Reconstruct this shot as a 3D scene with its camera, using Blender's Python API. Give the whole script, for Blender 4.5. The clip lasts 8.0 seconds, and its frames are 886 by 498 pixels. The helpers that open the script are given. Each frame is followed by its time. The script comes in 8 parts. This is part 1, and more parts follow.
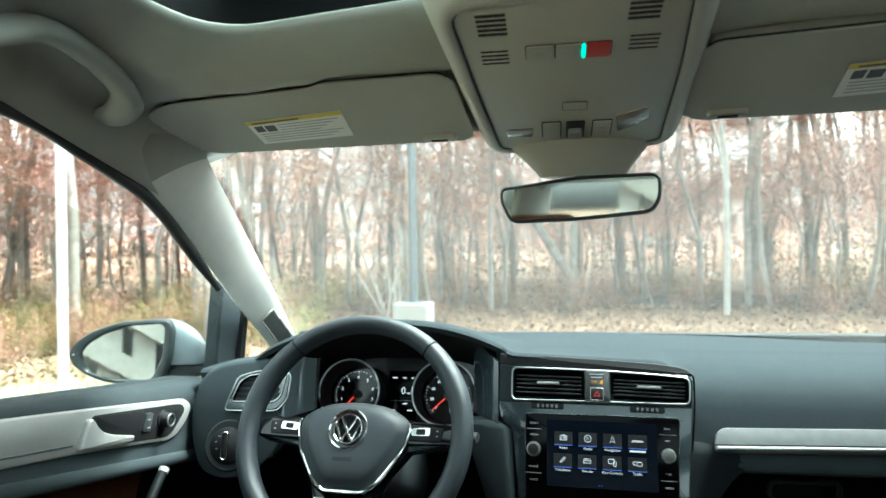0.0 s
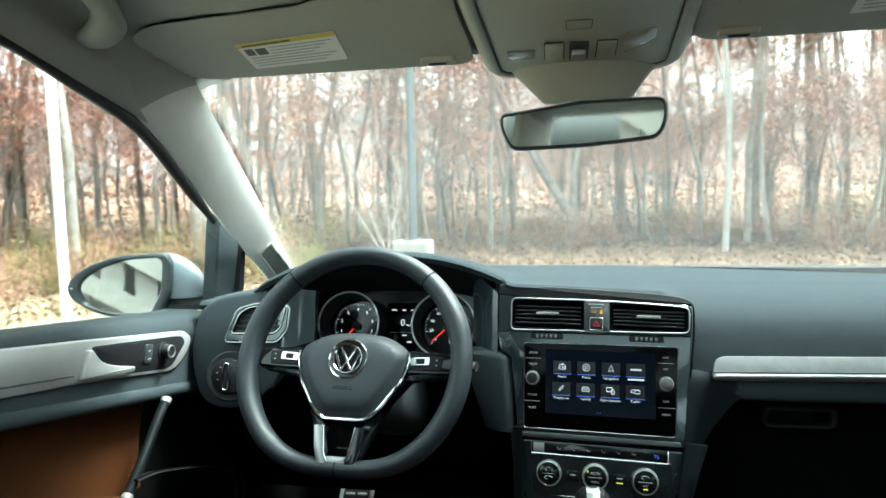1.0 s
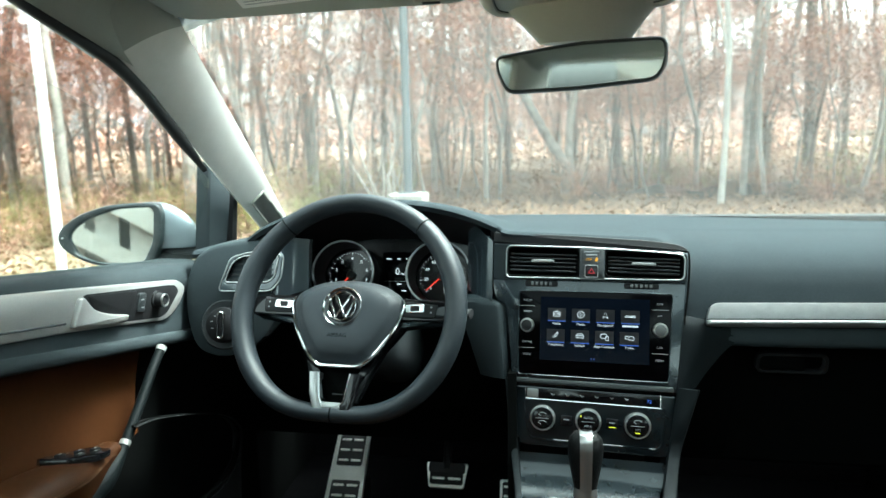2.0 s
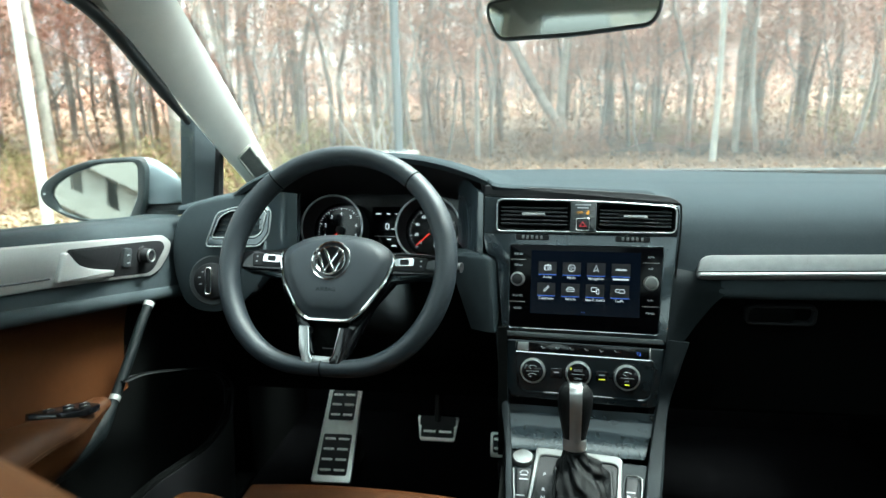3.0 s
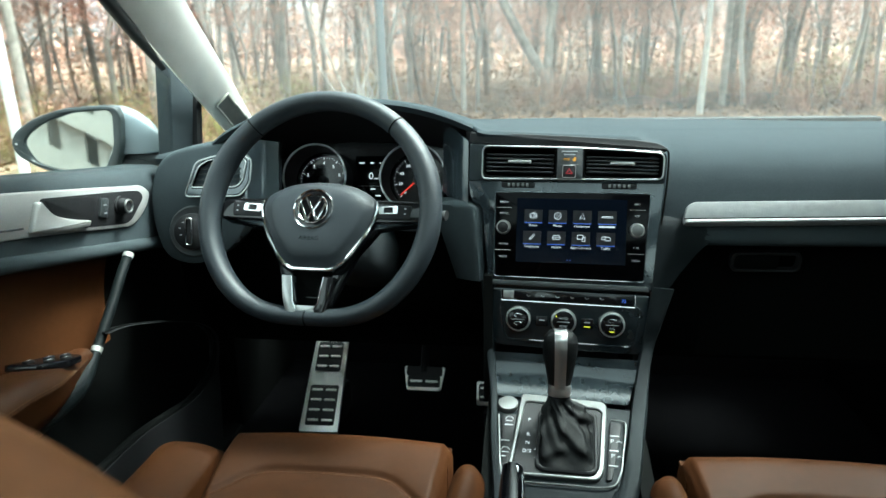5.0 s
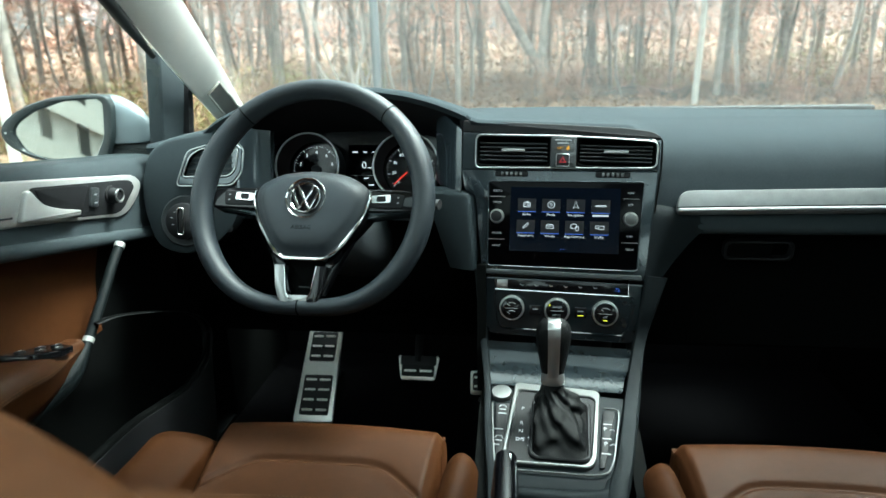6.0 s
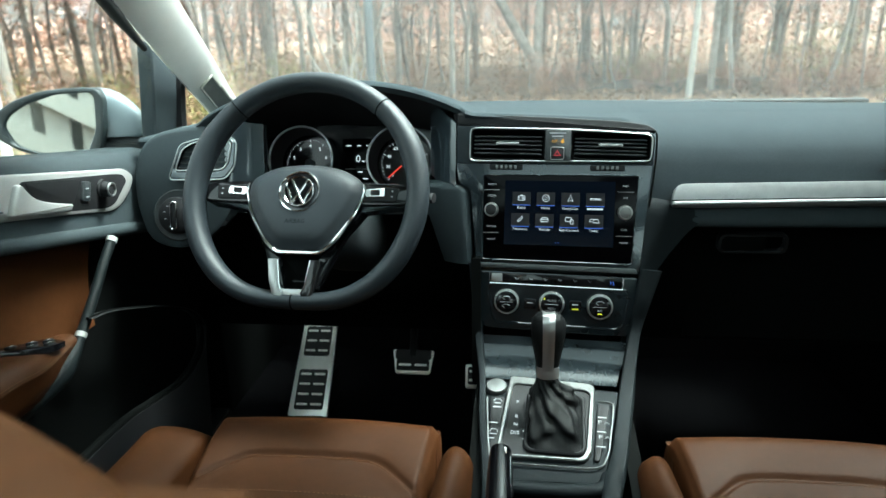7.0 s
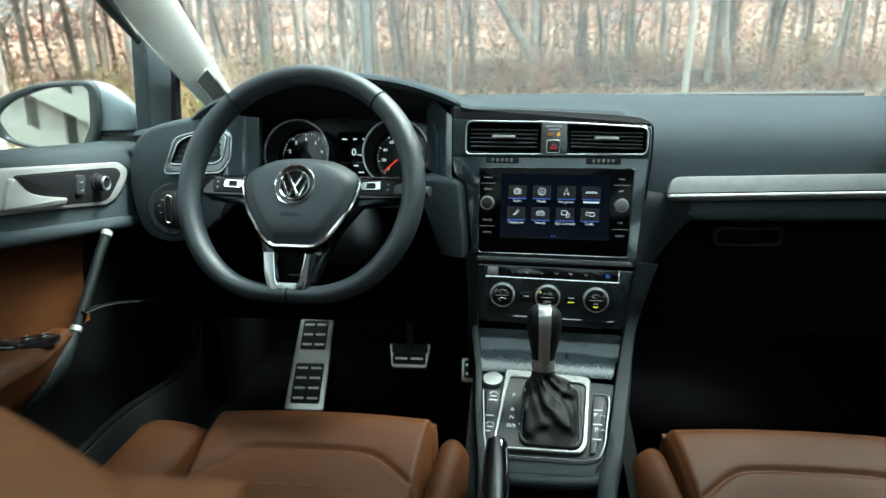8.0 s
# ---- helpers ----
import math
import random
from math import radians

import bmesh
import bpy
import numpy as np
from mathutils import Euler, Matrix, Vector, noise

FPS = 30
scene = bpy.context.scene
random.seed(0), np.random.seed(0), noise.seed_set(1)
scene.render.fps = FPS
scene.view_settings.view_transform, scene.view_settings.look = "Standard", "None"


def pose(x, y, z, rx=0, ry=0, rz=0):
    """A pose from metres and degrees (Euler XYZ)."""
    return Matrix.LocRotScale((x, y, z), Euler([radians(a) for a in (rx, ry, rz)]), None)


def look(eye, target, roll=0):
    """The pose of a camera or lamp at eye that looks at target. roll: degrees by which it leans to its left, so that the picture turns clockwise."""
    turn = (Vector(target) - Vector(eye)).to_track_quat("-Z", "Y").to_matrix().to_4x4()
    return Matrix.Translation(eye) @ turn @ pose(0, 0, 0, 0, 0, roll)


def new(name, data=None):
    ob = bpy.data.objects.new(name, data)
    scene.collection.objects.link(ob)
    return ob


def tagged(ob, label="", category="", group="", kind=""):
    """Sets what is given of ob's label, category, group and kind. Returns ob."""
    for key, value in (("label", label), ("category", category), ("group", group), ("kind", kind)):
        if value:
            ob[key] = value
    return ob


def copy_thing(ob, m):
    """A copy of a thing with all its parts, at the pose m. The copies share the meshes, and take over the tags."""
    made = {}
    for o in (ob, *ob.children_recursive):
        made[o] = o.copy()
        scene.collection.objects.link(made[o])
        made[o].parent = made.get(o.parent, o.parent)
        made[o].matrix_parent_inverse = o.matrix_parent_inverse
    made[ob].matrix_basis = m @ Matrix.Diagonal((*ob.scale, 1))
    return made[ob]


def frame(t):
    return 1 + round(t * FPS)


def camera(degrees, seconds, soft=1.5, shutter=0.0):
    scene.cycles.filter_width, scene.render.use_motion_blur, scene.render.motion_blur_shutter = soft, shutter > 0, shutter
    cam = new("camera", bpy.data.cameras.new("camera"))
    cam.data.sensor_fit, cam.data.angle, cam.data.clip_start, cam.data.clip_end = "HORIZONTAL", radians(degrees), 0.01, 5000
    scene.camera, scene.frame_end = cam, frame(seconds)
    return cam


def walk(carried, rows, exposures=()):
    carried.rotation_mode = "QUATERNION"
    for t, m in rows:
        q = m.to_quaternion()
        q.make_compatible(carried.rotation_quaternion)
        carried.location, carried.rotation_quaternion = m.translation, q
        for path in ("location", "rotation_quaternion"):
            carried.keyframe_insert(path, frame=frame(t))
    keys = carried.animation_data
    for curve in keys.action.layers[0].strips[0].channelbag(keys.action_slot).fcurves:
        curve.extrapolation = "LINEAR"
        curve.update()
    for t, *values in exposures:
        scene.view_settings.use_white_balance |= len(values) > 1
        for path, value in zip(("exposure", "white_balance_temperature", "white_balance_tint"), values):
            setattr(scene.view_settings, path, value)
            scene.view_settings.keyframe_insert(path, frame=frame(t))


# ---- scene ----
cam = camera(68.17, 8.0)
# the lens is focused on the dashboard; near and far things fall a little out of focus
cam.data.dof.use_dof, cam.data.dof.focus_distance, cam.data.dof.aperture_fstop = True, 1.04, 5.2
PATH = [
    (0, (-0.0575, -0.9612, 1.1928), (-0.3975, 1.0097, 1.2001), -0.85),
    (0.5, (-0.0589, -0.9521, 1.1855), (-0.3985, 1.0166, 1.0912), -0.98),
    (1, (-0.0597, -0.9444, 1.1783), (-0.3996, 1.0184, 0.9991), -1.09),
    (1.5, (-0.0601, -0.9395, 1.1729), (-0.3969, 1.0160, 0.9227), -1.16),
    (3, (-0.0597, -0.9237, 1.1558), (-0.3585, 1.0037, 0.7131), -1.27),
    (3.5, (-0.0603, -0.9201, 1.1508), (-0.3553, 0.9979, 0.6669), -1.33),
    (4, (-0.0596, -0.9180, 1.1463), (-0.3496, 0.9905, 0.6233), -1.34),
    (4.5, (-0.0591, -0.9157, 1.1430), (-0.3310, 0.9874, 0.5912), -1.33),
    (6, (-0.0565, -0.9112, 1.1378), (-0.2971, 0.9810, 0.5362), -1.31),
    (6.5, (-0.0556, -0.9106, 1.1369), (-0.2884, 0.9798, 0.5269), -1.32),
    (7, (-0.0560, -0.9086, 1.1358), (-0.2812, 0.9801, 0.5177), -1.30),
    (7.5, (-0.0548, -0.9083, 1.1343), (-0.2752, 0.9788, 0.5097), -1.31),
    (8, (-0.0552, -0.9084, 1.1339), (-0.2698, 0.9762, 0.4997), -1.28),
]
# one exposure, with the cool white balance of the clip
walk(cam, [(t, look(e, g, r)) for t, e, g, r in PATH], [(0.0, 3.37, 5740, -10), (8.0, 3.19, 5740, -10)])

# ---- light ----
world = bpy.data.worlds.new("sky")
scene.world = world
world.use_nodes = True
wn, wl = world.node_tree.nodes, world.node_tree.links
sky = wn.new("ShaderNodeTexSky")
sky.sky_type, sky.sun_disc = "NISHITA", False
sky.sun_elevation, sky.sun_rotation = radians(62), radians(60)
sky.air_density, sky.dust_density = 1.0, 6.0
grey_sky = wn.new("ShaderNodeHueSaturation")          # overcast: the sky's light with most of its blue taken out
grey_sky.inputs["Saturation"].default_value = 0.08
wl.new(sky.outputs[0], grey_sky.inputs["Color"])
wl.new(grey_sky.outputs[0], wn["Background"].inputs["Color"])
wn["Background"].inputs["Strength"].default_value = 0.15
sun_data = bpy.data.lights.new("sun", "SUN")
sun_data.energy, sun_data.angle, sun_data.color = 1.25, radians(15), (1.0, 0.95, 0.88)
sun = new("sun", sun_data)
sun.matrix_basis = look((5.1, 2.95, 11.05), (0, 0, 0))


# ---- materials ----
def material(name, base, rough=0.5, metal=0.0, spread=0.12, scale=60.0, bump=0.0, bump_scale=400.0, coat=0.0, sheen=0.0, pattern="noise", second=None, spec=0.5):
    """A surface with two scales of variation in colour and gloss, and fine relief."""
    m = bpy.data.materials.new(name)
    m.use_nodes = True
    n, l = m.node_tree.nodes, m.node_tree.links
    b = n["Principled BSDF"]
    b.inputs["Metallic"].default_value = metal
    b.inputs["Coat Weight"].default_value = coat
    b.inputs["Coat Roughness"].default_value = 0.06
    b.inputs["Sheen Weight"].default_value = sheen
    b.inputs["Specular IOR Level"].default_value = spec
    co = n.new("ShaderNodeTexCoord")
    big, fine = n.new("ShaderNodeTexNoise"), n.new("ShaderNodeTexNoise")
    for tex, sc, det in ((big, scale * 0.08, 4.0), (fine, scale, 6.0)):
        tex.inputs["Scale"].default_value, tex.inputs["Detail"].default_value = sc, det
        l.new(co.outputs["Object"], tex.inputs["Vector"])
    mix = n.new("ShaderNodeMix")
    l.new(big.outputs["Fac"], mix.inputs[2])
    l.new(fine.outputs["Fac"], mix.inputs[3])
    mix.inputs[0].default_value = 0.5
    ramp = n.new("ShaderNodeValToRGB")
    lo = [c * (1 - spread) for c in base]
    hi = [min(1, c * (1 + spread)) for c in (second or base)]
    ramp.color_ramp.elements[0].position, ramp.color_ramp.elements[1].position = 0.3, 0.7
    ramp.color_ramp.elements[0].color, ramp.color_ramp.elements[1].color = (*lo, 1), (*hi, 1)
    l.new(mix.outputs[0], ramp.inputs[0])
    l.new(ramp.outputs[0], b.inputs["Base Color"])
    gloss = n.new("ShaderNodeMapRange")
    gloss.inputs["To Min"].default_value, gloss.inputs["To Max"].default_value = max(0.02, rough - 0.06), min(1, rough + 0.06)
    l.new(big.outputs["Fac"], gloss.inputs["Value"])
    l.new(gloss.outputs[0], b.inputs["Roughness"])
    if bump:
        relief = n.new("ShaderNodeBump")
        relief.inputs["Strength"].default_value, relief.inputs["Distance"].default_value = bump, 0.001
        if pattern == "grain":
            tex = n.new("ShaderNodeTexVoronoi")
            tex.inputs["Scale"].default_value = bump_scale
            l.new(co.outputs["Object"], tex.inputs["Vector"])
            l.new(tex.outputs["Distance"], relief.inputs["Height"])
        elif pattern == "weave":
            wave = n.new("ShaderNodeTexWave")
            wave.inputs["Scale"].default_value, wave.inputs["Distortion"].default_value = bump_scale, 1.0
            l.new(co.outputs["Object"], wave.inputs["Vector"])
            l.new(wave.outputs["Fac"], relief.inputs["Height"])
        else:
            tex = n.new("ShaderNodeTexNoise")
            tex.inputs["Scale"].default_value, tex.inputs["Detail"].default_value = bump_scale, 3.0
            l.new(co.outputs["Object"], tex.inputs["Vector"])
            l.new(tex.outputs["Fac"], relief.inputs["Height"])
        l.new(relief.outputs[0], b.inputs["Normal"])
    return m


def glowing(name, colour, strength):
    m = bpy.data.materials.new(name)
    m.use_nodes = True
    b = m.node_tree.nodes["Principled BSDF"]
    b.inputs["Base Color"].default_value = (*[0.1 * c for c in colour], 1)
    b.inputs["Emission Color"].default_value = (*colour, 1)
    b.inputs["Emission Strength"].default_value = strength
    return m


def pane_glass(name, tint, dust=0.0):
    """A thin pane: clear straight through, with the mirror gloss that its angle gives."""
    m = bpy.data.materials.new(name)
    m.use_nodes = True
    n, l = m.node_tree.nodes, m.node_tree.links
    clear, gloss, mix = n.new("ShaderNodeBsdfTransparent"), n.new("ShaderNodeBsdfGlossy"), n.new("ShaderNodeMixShader")
    facing, power, scaled = n.new("ShaderNodeLayerWeight"), n.new("ShaderNodeMath"), n.new("ShaderNodeMath")
    clear.inputs["Color"].default_value = (*tint, 1)
    gloss.inputs["Roughness"].default_value = 0.02
    facing.inputs["Blend"].default_value = 0.5
    power.operation, power.inputs[1].default_value = "POWER", 5.0
    scaled.operation, scaled.inputs[1].default_value, scaled.inputs[2].default_value = "MULTIPLY_ADD", 0.9, 0.022
    l.new(facing.outputs["Facing"], power.inputs[0])
    l.new(power.outputs[0], scaled.inputs[0])
    l.new(scaled.outputs[0], mix.inputs[0])
    l.new(clear.outputs[0], mix.inputs[1])
    l.new(gloss.outputs[0], mix.inputs[2])
    last = mix
    if dust:                                       # a thin, uneven film of dust that scatters light
        film, veil, spots, co = n.new("ShaderNodeBsdfTranslucent"), n.new("ShaderNodeMixShader"), n.new("ShaderNodeTexNoise"), n.new("ShaderNodeTexCoord")
        amount = n.new("ShaderNodeMapRange")
        film.inputs["Color"].default_value = (0.85, 0.85, 0.82, 1)
        spots.inputs["Scale"].default_value, spots.inputs["Detail"].default_value = 3.0, 8.0
        amount.inputs["To Min"].default_value, amount.inputs["To Max"].default_value = dust * 0.6, dust * 1.4
        l.new(co.outputs["Object"], spots.inputs["Vector"])
        l.new(spots.outputs["Fac"], amount.inputs["Value"])
        l.new(amount.outputs[0], veil.inputs[0])
        l.new(mix.outputs[0], veil.inputs[1])
        l.new(film.outputs[0], veil.inputs[2])
        last = veil
    l.new(last.outputs[0], n["Material Output"].inputs[0])
    return m


# cabin fabric in two tones: dimmer headliner and brighter pillar light put into colour
HEADLINER = material("headliner_fabric_dim", (0.30, 0.308, 0.270), 0.95, spread=0.05, scale=500, bump=0.35, bump_scale=1600, sheen=0.2)
VISOR = material("visor_vinyl", (0.36, 0.36, 0.318), 0.8, spread=0.04, scale=300, bump=0.25, bump_scale=1200)
GRAB = material("grab_handle_plastic", (0.245, 0.248, 0.218), 0.6, spread=0.03, scale=200, bump=0.1, bump_scale=1800)
ROOF_PLASTIC = material("roof_plastic", (0.375, 0.370, 0.325), 0.5, spread=0.03, scale=200, bump=0.1, bump_scale=1800)
PILLAR = material("pillar_fabric_lit", (0.56, 0.545, 0.50), 0.9, spread=0.05, scale=500, bump=0.3, bump_scale=1500, sheen=0.15)
SOFT = material("soft_dash_plastic", (0.031, 0.039, 0.043), 0.70, spread=0.1, scale=300, bump=0.22, bump_scale=900, pattern="grain", spec=0.14)
HARD = material("hard_grey_plastic", (0.020, 0.024, 0.026), 0.5, spread=0.1, scale=200, bump=0.35, bump_scale=1100, pattern="grain")
BLACK = material("matt_black_plastic", (0.008, 0.008, 0.009), 0.6, spread=0.15, scale=150, bump=0.2, bump_scale=900, spec=0.25)
GLOSS_GREY = material("gloss_grey_trim", (0.032, 0.043, 0.050), 0.20, metal=0.3, spread=0.08, scale=80, coat=0.9)
PIANO = material("piano_black", (0.006, 0.006, 0.007), 0.14, spread=0.1, scale=60, coat=0.3, spec=0.3)
SATIN = material("satin_silver", (0.41, 0.415, 0.41), 0.34, metal=0.9, spread=0.04, scale=120)
CHROME = material("chrome", (0.80, 0.80, 0.80), 0.1, metal=1.0, spread=0.02, scale=60)
STEEL = material("brushed_steel", (0.92, 0.91, 0.86), 0.36, metal=0.85, spread=0.06, scale=220, bump=0.1, bump_scale=700, pattern="weave")
MESH_SILVER = material("patterned_silver", (0.33, 0.335, 0.33), 0.34, metal=0.85, spread=0.15, scale=900, bump=0.5, bump_scale=420, pattern="weave")
BROWN = material("brown_leather", (0.034, 0.0115, 0.0029), 0.52, spread=0.14, scale=90, bump=0.30, bump_scale=1000, pattern="grain", second=(0.042, 0.0145, 0.0044), spec=0.12)
STITCH = material("tan_thread", (0.11, 0.055, 0.024), 0.8, spread=0.15, scale=500)
# tan thread again, paler: the shoulder's stronger light put into its colour
LIT_THREAD = material("lit_tan_thread", (0.30, 0.17, 0.08), 0.8, spread=0.15, scale=500)
WHEEL_LEATHER = material("black_leather", (0.0145, 0.0195, 0.0245), 0.48, spread=0.12, scale=120, bump=0.3, bump_scale=900, pattern="grain", spec=0.45)
BOOT_LEATHER = material("gaiter_leather", (0.0044, 0.0048, 0.0050), 0.46, spread=0.15, scale=150, bump=0.5, bump_scale=800, pattern="grain", spec=0.12)
RUBBER = material("black_rubber", (0.01, 0.01, 0.01), 0.7, spread=0.2, scale=200, bump=0.2, bump_scale=600)
# carpet blacker than cloth, with the footwell's shade put into its colour
CARPET = material("shaded_black_carpet", (0.0022, 0.0022, 0.0024), 1.0, spread=0.3, scale=700, bump=0.8, bump_scale=900, spec=0.0)
GRILLE = material("grille_cloth", (0.105, 0.105, 0.095), 0.8, spread=0.2, scale=900, bump=0.6, bump_scale=1500, pattern="grain")
BAR = material("pull_bar_plastic", (0.0055, 0.0075, 0.0080), 0.50, spread=0.12, scale=200, bump=0.3, bump_scale=1000, pattern="grain", spec=0.12)
# near black: the shade low in the cabin is put into this colour
LOWER = material("shaded_black_plastic", (0.0022, 0.0025, 0.0024), 0.75, spread=0.2, scale=150, bump=0.2, bump_scale=900, spec=0.04)
TOP_PAD = material("dash_top_plastic", (0.0285, 0.0350, 0.0390), 0.85, spread=0.12, scale=300, bump=0.3, bump_scale=900, pattern="grain", spec=0.05)
MIRROR_DIM = material("dimmed_mirror_glass", (0.56, 0.60, 0.565), 0.0, metal=1.0, spread=0.0)
MIRROR = material("mirror_glass", (0.78, 0.82, 0.80), 0.0, metal=1.0, spread=0.0)
MIRROR.node_tree.nodes["Principled BSDF"].inputs["Roughness"].default_value = 0.015
for link in list(MIRROR.node_tree.nodes["Principled BSDF"].inputs["Roughness"].links):
    MIRROR.node_tree.links.remove(link)
PAINT = material("silver_car_paint", (0.17, 0.20, 0.22), 0.40, metal=0.4, spread=0.03, scale=900, coat=0.35)
GLASS = pane_glass("clear_glass", (0.90, 0.92, 0.90))
DUSTY = pane_glass("dusty_windshield_glass", (0.95, 0.97, 0.95), 0.012)
REAR_GLASS = pane_glass("clear_rear_glass", (0.97, 0.98, 0.97))
# unseen passenger window: strong tint added to cut the light on the seats
SIDE_DIM = pane_glass("dimming_side_glass", (0.30, 0.33, 0.32))
TINTED = pane_glass("tinted_glass", (0.84, 0.87, 0.85))
SUNROOF = pane_glass("tinted_sunroof_glass", (0.66, 0.69, 0.68))
# darker copies of the gloss grey trim, weaker reflections put into their colour
CONSOLE_GLOSS = material("gloss_trim_console_dim", (0.013, 0.0175, 0.0205), 0.14, spread=0.1, scale=80, coat=0.15)
SURROUND_GLOSS = material("gloss_trim_surround_dim", (0.019, 0.0255, 0.030), 0.17, metal=0.15, spread=0.08, scale=80, coat=0.6)
DECK_SILVER = material("deck_satin_silver", (0.16, 0.163, 0.16), 0.36, metal=0.9, spread=0.05, scale=120)
LABEL_WHITE = material("label_paper", (0.72, 0.71, 0.68), 0.6, spread=0.03, scale=200)
LABEL_YELLOW = material("label_yellow", (0.62, 0.48, 0.03), 0.6, spread=0.04, scale=200)
LABEL_INK = material("label_ink", (0.05, 0.05, 0.05), 0.6, spread=0.1, scale=200)
SCREEN_OFF = material("screen_glass", (0.0015, 0.0015, 0.002), 0.12, spread=0.2, scale=30, spec=0.07)
SCREEN = glowing("lit_screen", (0.15, 0.4, 0.9), 0.0003)
SCREEN.node_tree.nodes["Principled BSDF"].inputs["Base Color"].default_value = (0.002, 0.003, 0.006, 1)
SCREEN.node_tree.nodes["Principled BSDF"].inputs["Specular IOR Level"].default_value = 0.1
SCREEN.node_tree.nodes["Principled BSDF"].inputs["Roughness"].default_value = 0.15
TILE = material("screen_tile", (0.008, 0.008, 0.010), 0.3, spread=0.2, scale=60)
ICON = glowing("icon_white", (0.9, 0.93, 1.0), 0.08)
ICON_BLUE = glowing("icon_blue", (0.10, 0.22, 0.9), 0.07)
DIAL_WHITE = glowing("dial_white", (0.9, 0.92, 0.95), 0.10)
PRINT = material("grey_print", (0.34, 0.35, 0.36), 0.6, spread=0.05, scale=100)
NEEDLE = glowing("needle_red", (1.0, 0.05, 0.03), 0.10)
AMBER = glowing("amber_lamp", (1.0, 0.45, 0.02), 0.09)
YELLOW_LAMP = glowing("yellow_lamp", (0.9, 0.85, 0.05), 0.09)
GREEN_LAMP = glowing("green_lamp", (0.05, 1.0, 0.45), 0.22)
LEVER = material("lever_plastic", (0.003, 0.003, 0.004), 0.22, spread=0.2, scale=80, spec=0.2)
RAIL = material("console_rail_plastic", (0.0080, 0.0105, 0.0120), 0.62, spread=0.12, scale=200, bump=0.3, bump_scale=1000, pattern="grain", spec=0.12)
DOOR_SILVER = material("door_silver", (0.44, 0.437, 0.422), 0.36, metal=0.55, spread=0.05, scale=300, bump=0.06, bump_scale=900)
RED_BUTTON = material("red_button", (0.52, 0.03, 0.02), 0.4, spread=0.06, scale=100)
HAZARD_RED = glowing("hazard_red", (0.8, 0.03, 0.05), 0.05)


# ---- mesh helpers ----
def part(name, bm, mat, parent=None, label="", smooth=True, angle=40, bevel=0.0):
    """Links a bmesh, given in world metres, as one mesh object under a thing or a part."""
    bmesh.ops.recalc_face_normals(bm, faces=bm.faces[:])
    me = bpy.data.meshes.new(name)
    bm.to_mesh(me)
    bm.free()
    me.materials.append(mat)
    if smooth:
        for p in me.polygons:
            p.use_smooth = True
        me.set_sharp_from_angle(angle=radians(angle))
    ob = new(name, me)
    if bevel:
        mod = ob.modifiers.new("bevel", "BEVEL")
        mod.width, mod.segments, mod.limit_method = bevel, 2, "ANGLE"
    if parent is not None:
        ob.parent = parent
        if parent.type == "EMPTY":
            ob.matrix_parent_inverse = parent.matrix_basis.inverted()
    if label:
        ob["label"] = label
    return ob


def thing(name, base, label, category, group="", kind=""):
    ob = new(name)
    ob.empty_display_size = 0.05
    ob.matrix_basis = Matrix.Translation(base)
    return tagged(ob, label, category, group, kind)


def axes(origin, u, v):
    """A frame with u along its x, v about along its y and z out of the plane."""
    u, v = Vector(u).normalized(), Vector(v)
    n = u.cross(v).normalized()
    v = n.cross(u)
    return Matrix(((u.x, v.x, n.x, origin[0]), (u.y, v.y, n.y, origin[1]), (u.z, v.z, n.z, origin[2]), (0, 0, 0, 1)))


I4 = Matrix.Identity(4)


def rrect(w, h, r, cx=0.0, cy=0.0, n=5):
    """A rounded rectangle, anticlockwise."""
    r = min(r, w / 2 - 1e-5, h / 2 - 1e-5)
    pts = []
    for k, (sx, sy) in enumerate(((1, 1), (-1, 1), (-1, -1), (1, -1))):
        for i in range(n):
            a = radians(90 * k + 90 * i / (n - 1))
            pts.append((cx + sx * (w / 2 - r) + r * math.cos(a), cy + sy * (h / 2 - r) + r * math.sin(a)))
    return pts


def resample(pts, n):
    """The same closed outline with n points evenly along it."""
    pts = [Vector(p) for p in pts]
    run = [0.0]
    for a, b in zip(pts, pts[1:] + pts[:1]):
        run.append(run[-1] + (b - a).length)
    out, i = [], 0
    for k in range(n):
        s = run[-1] * k / n
        while run[i + 1] < s:
            i += 1
        f = (s - run[i]) / max(1e-9, run[i + 1] - run[i])
        out.append(tuple(pts[i] * (1 - f) + pts[(i + 1) % len(pts)] * f))
    return out


def circle(r, cx=0.0, cy=0.0, n=32, ry=None):
    return [(cx + r * math.cos(2 * math.pi * i / n), cy + (ry or r) * math.sin(2 * math.pi * i / n)) for i in range(n)]


def rounded(corners, r, n=5):
    """A polygon (anticlockwise) with its corners rounded."""
    out, m = [], len(corners)
    for i in range(m):
        p, a, b = Vector(corners[i]), Vector(corners[i - 1]), Vector(corners[(i + 1) % m])
        ri = r[i] if isinstance(r, (list, tuple)) else r
        da, db = (a - p), (b - p)
        ri = min(ri, da.length * 0.49, db.length * 0.49)
        s, e = p + da.normalized() * ri, p + db.normalized() * ri
        for k in range(n):
            t = k / (n - 1)
            out.append(tuple(s * (1 - t) ** 2 + p * 2 * t * (1 - t) + e * t * t))
    return out


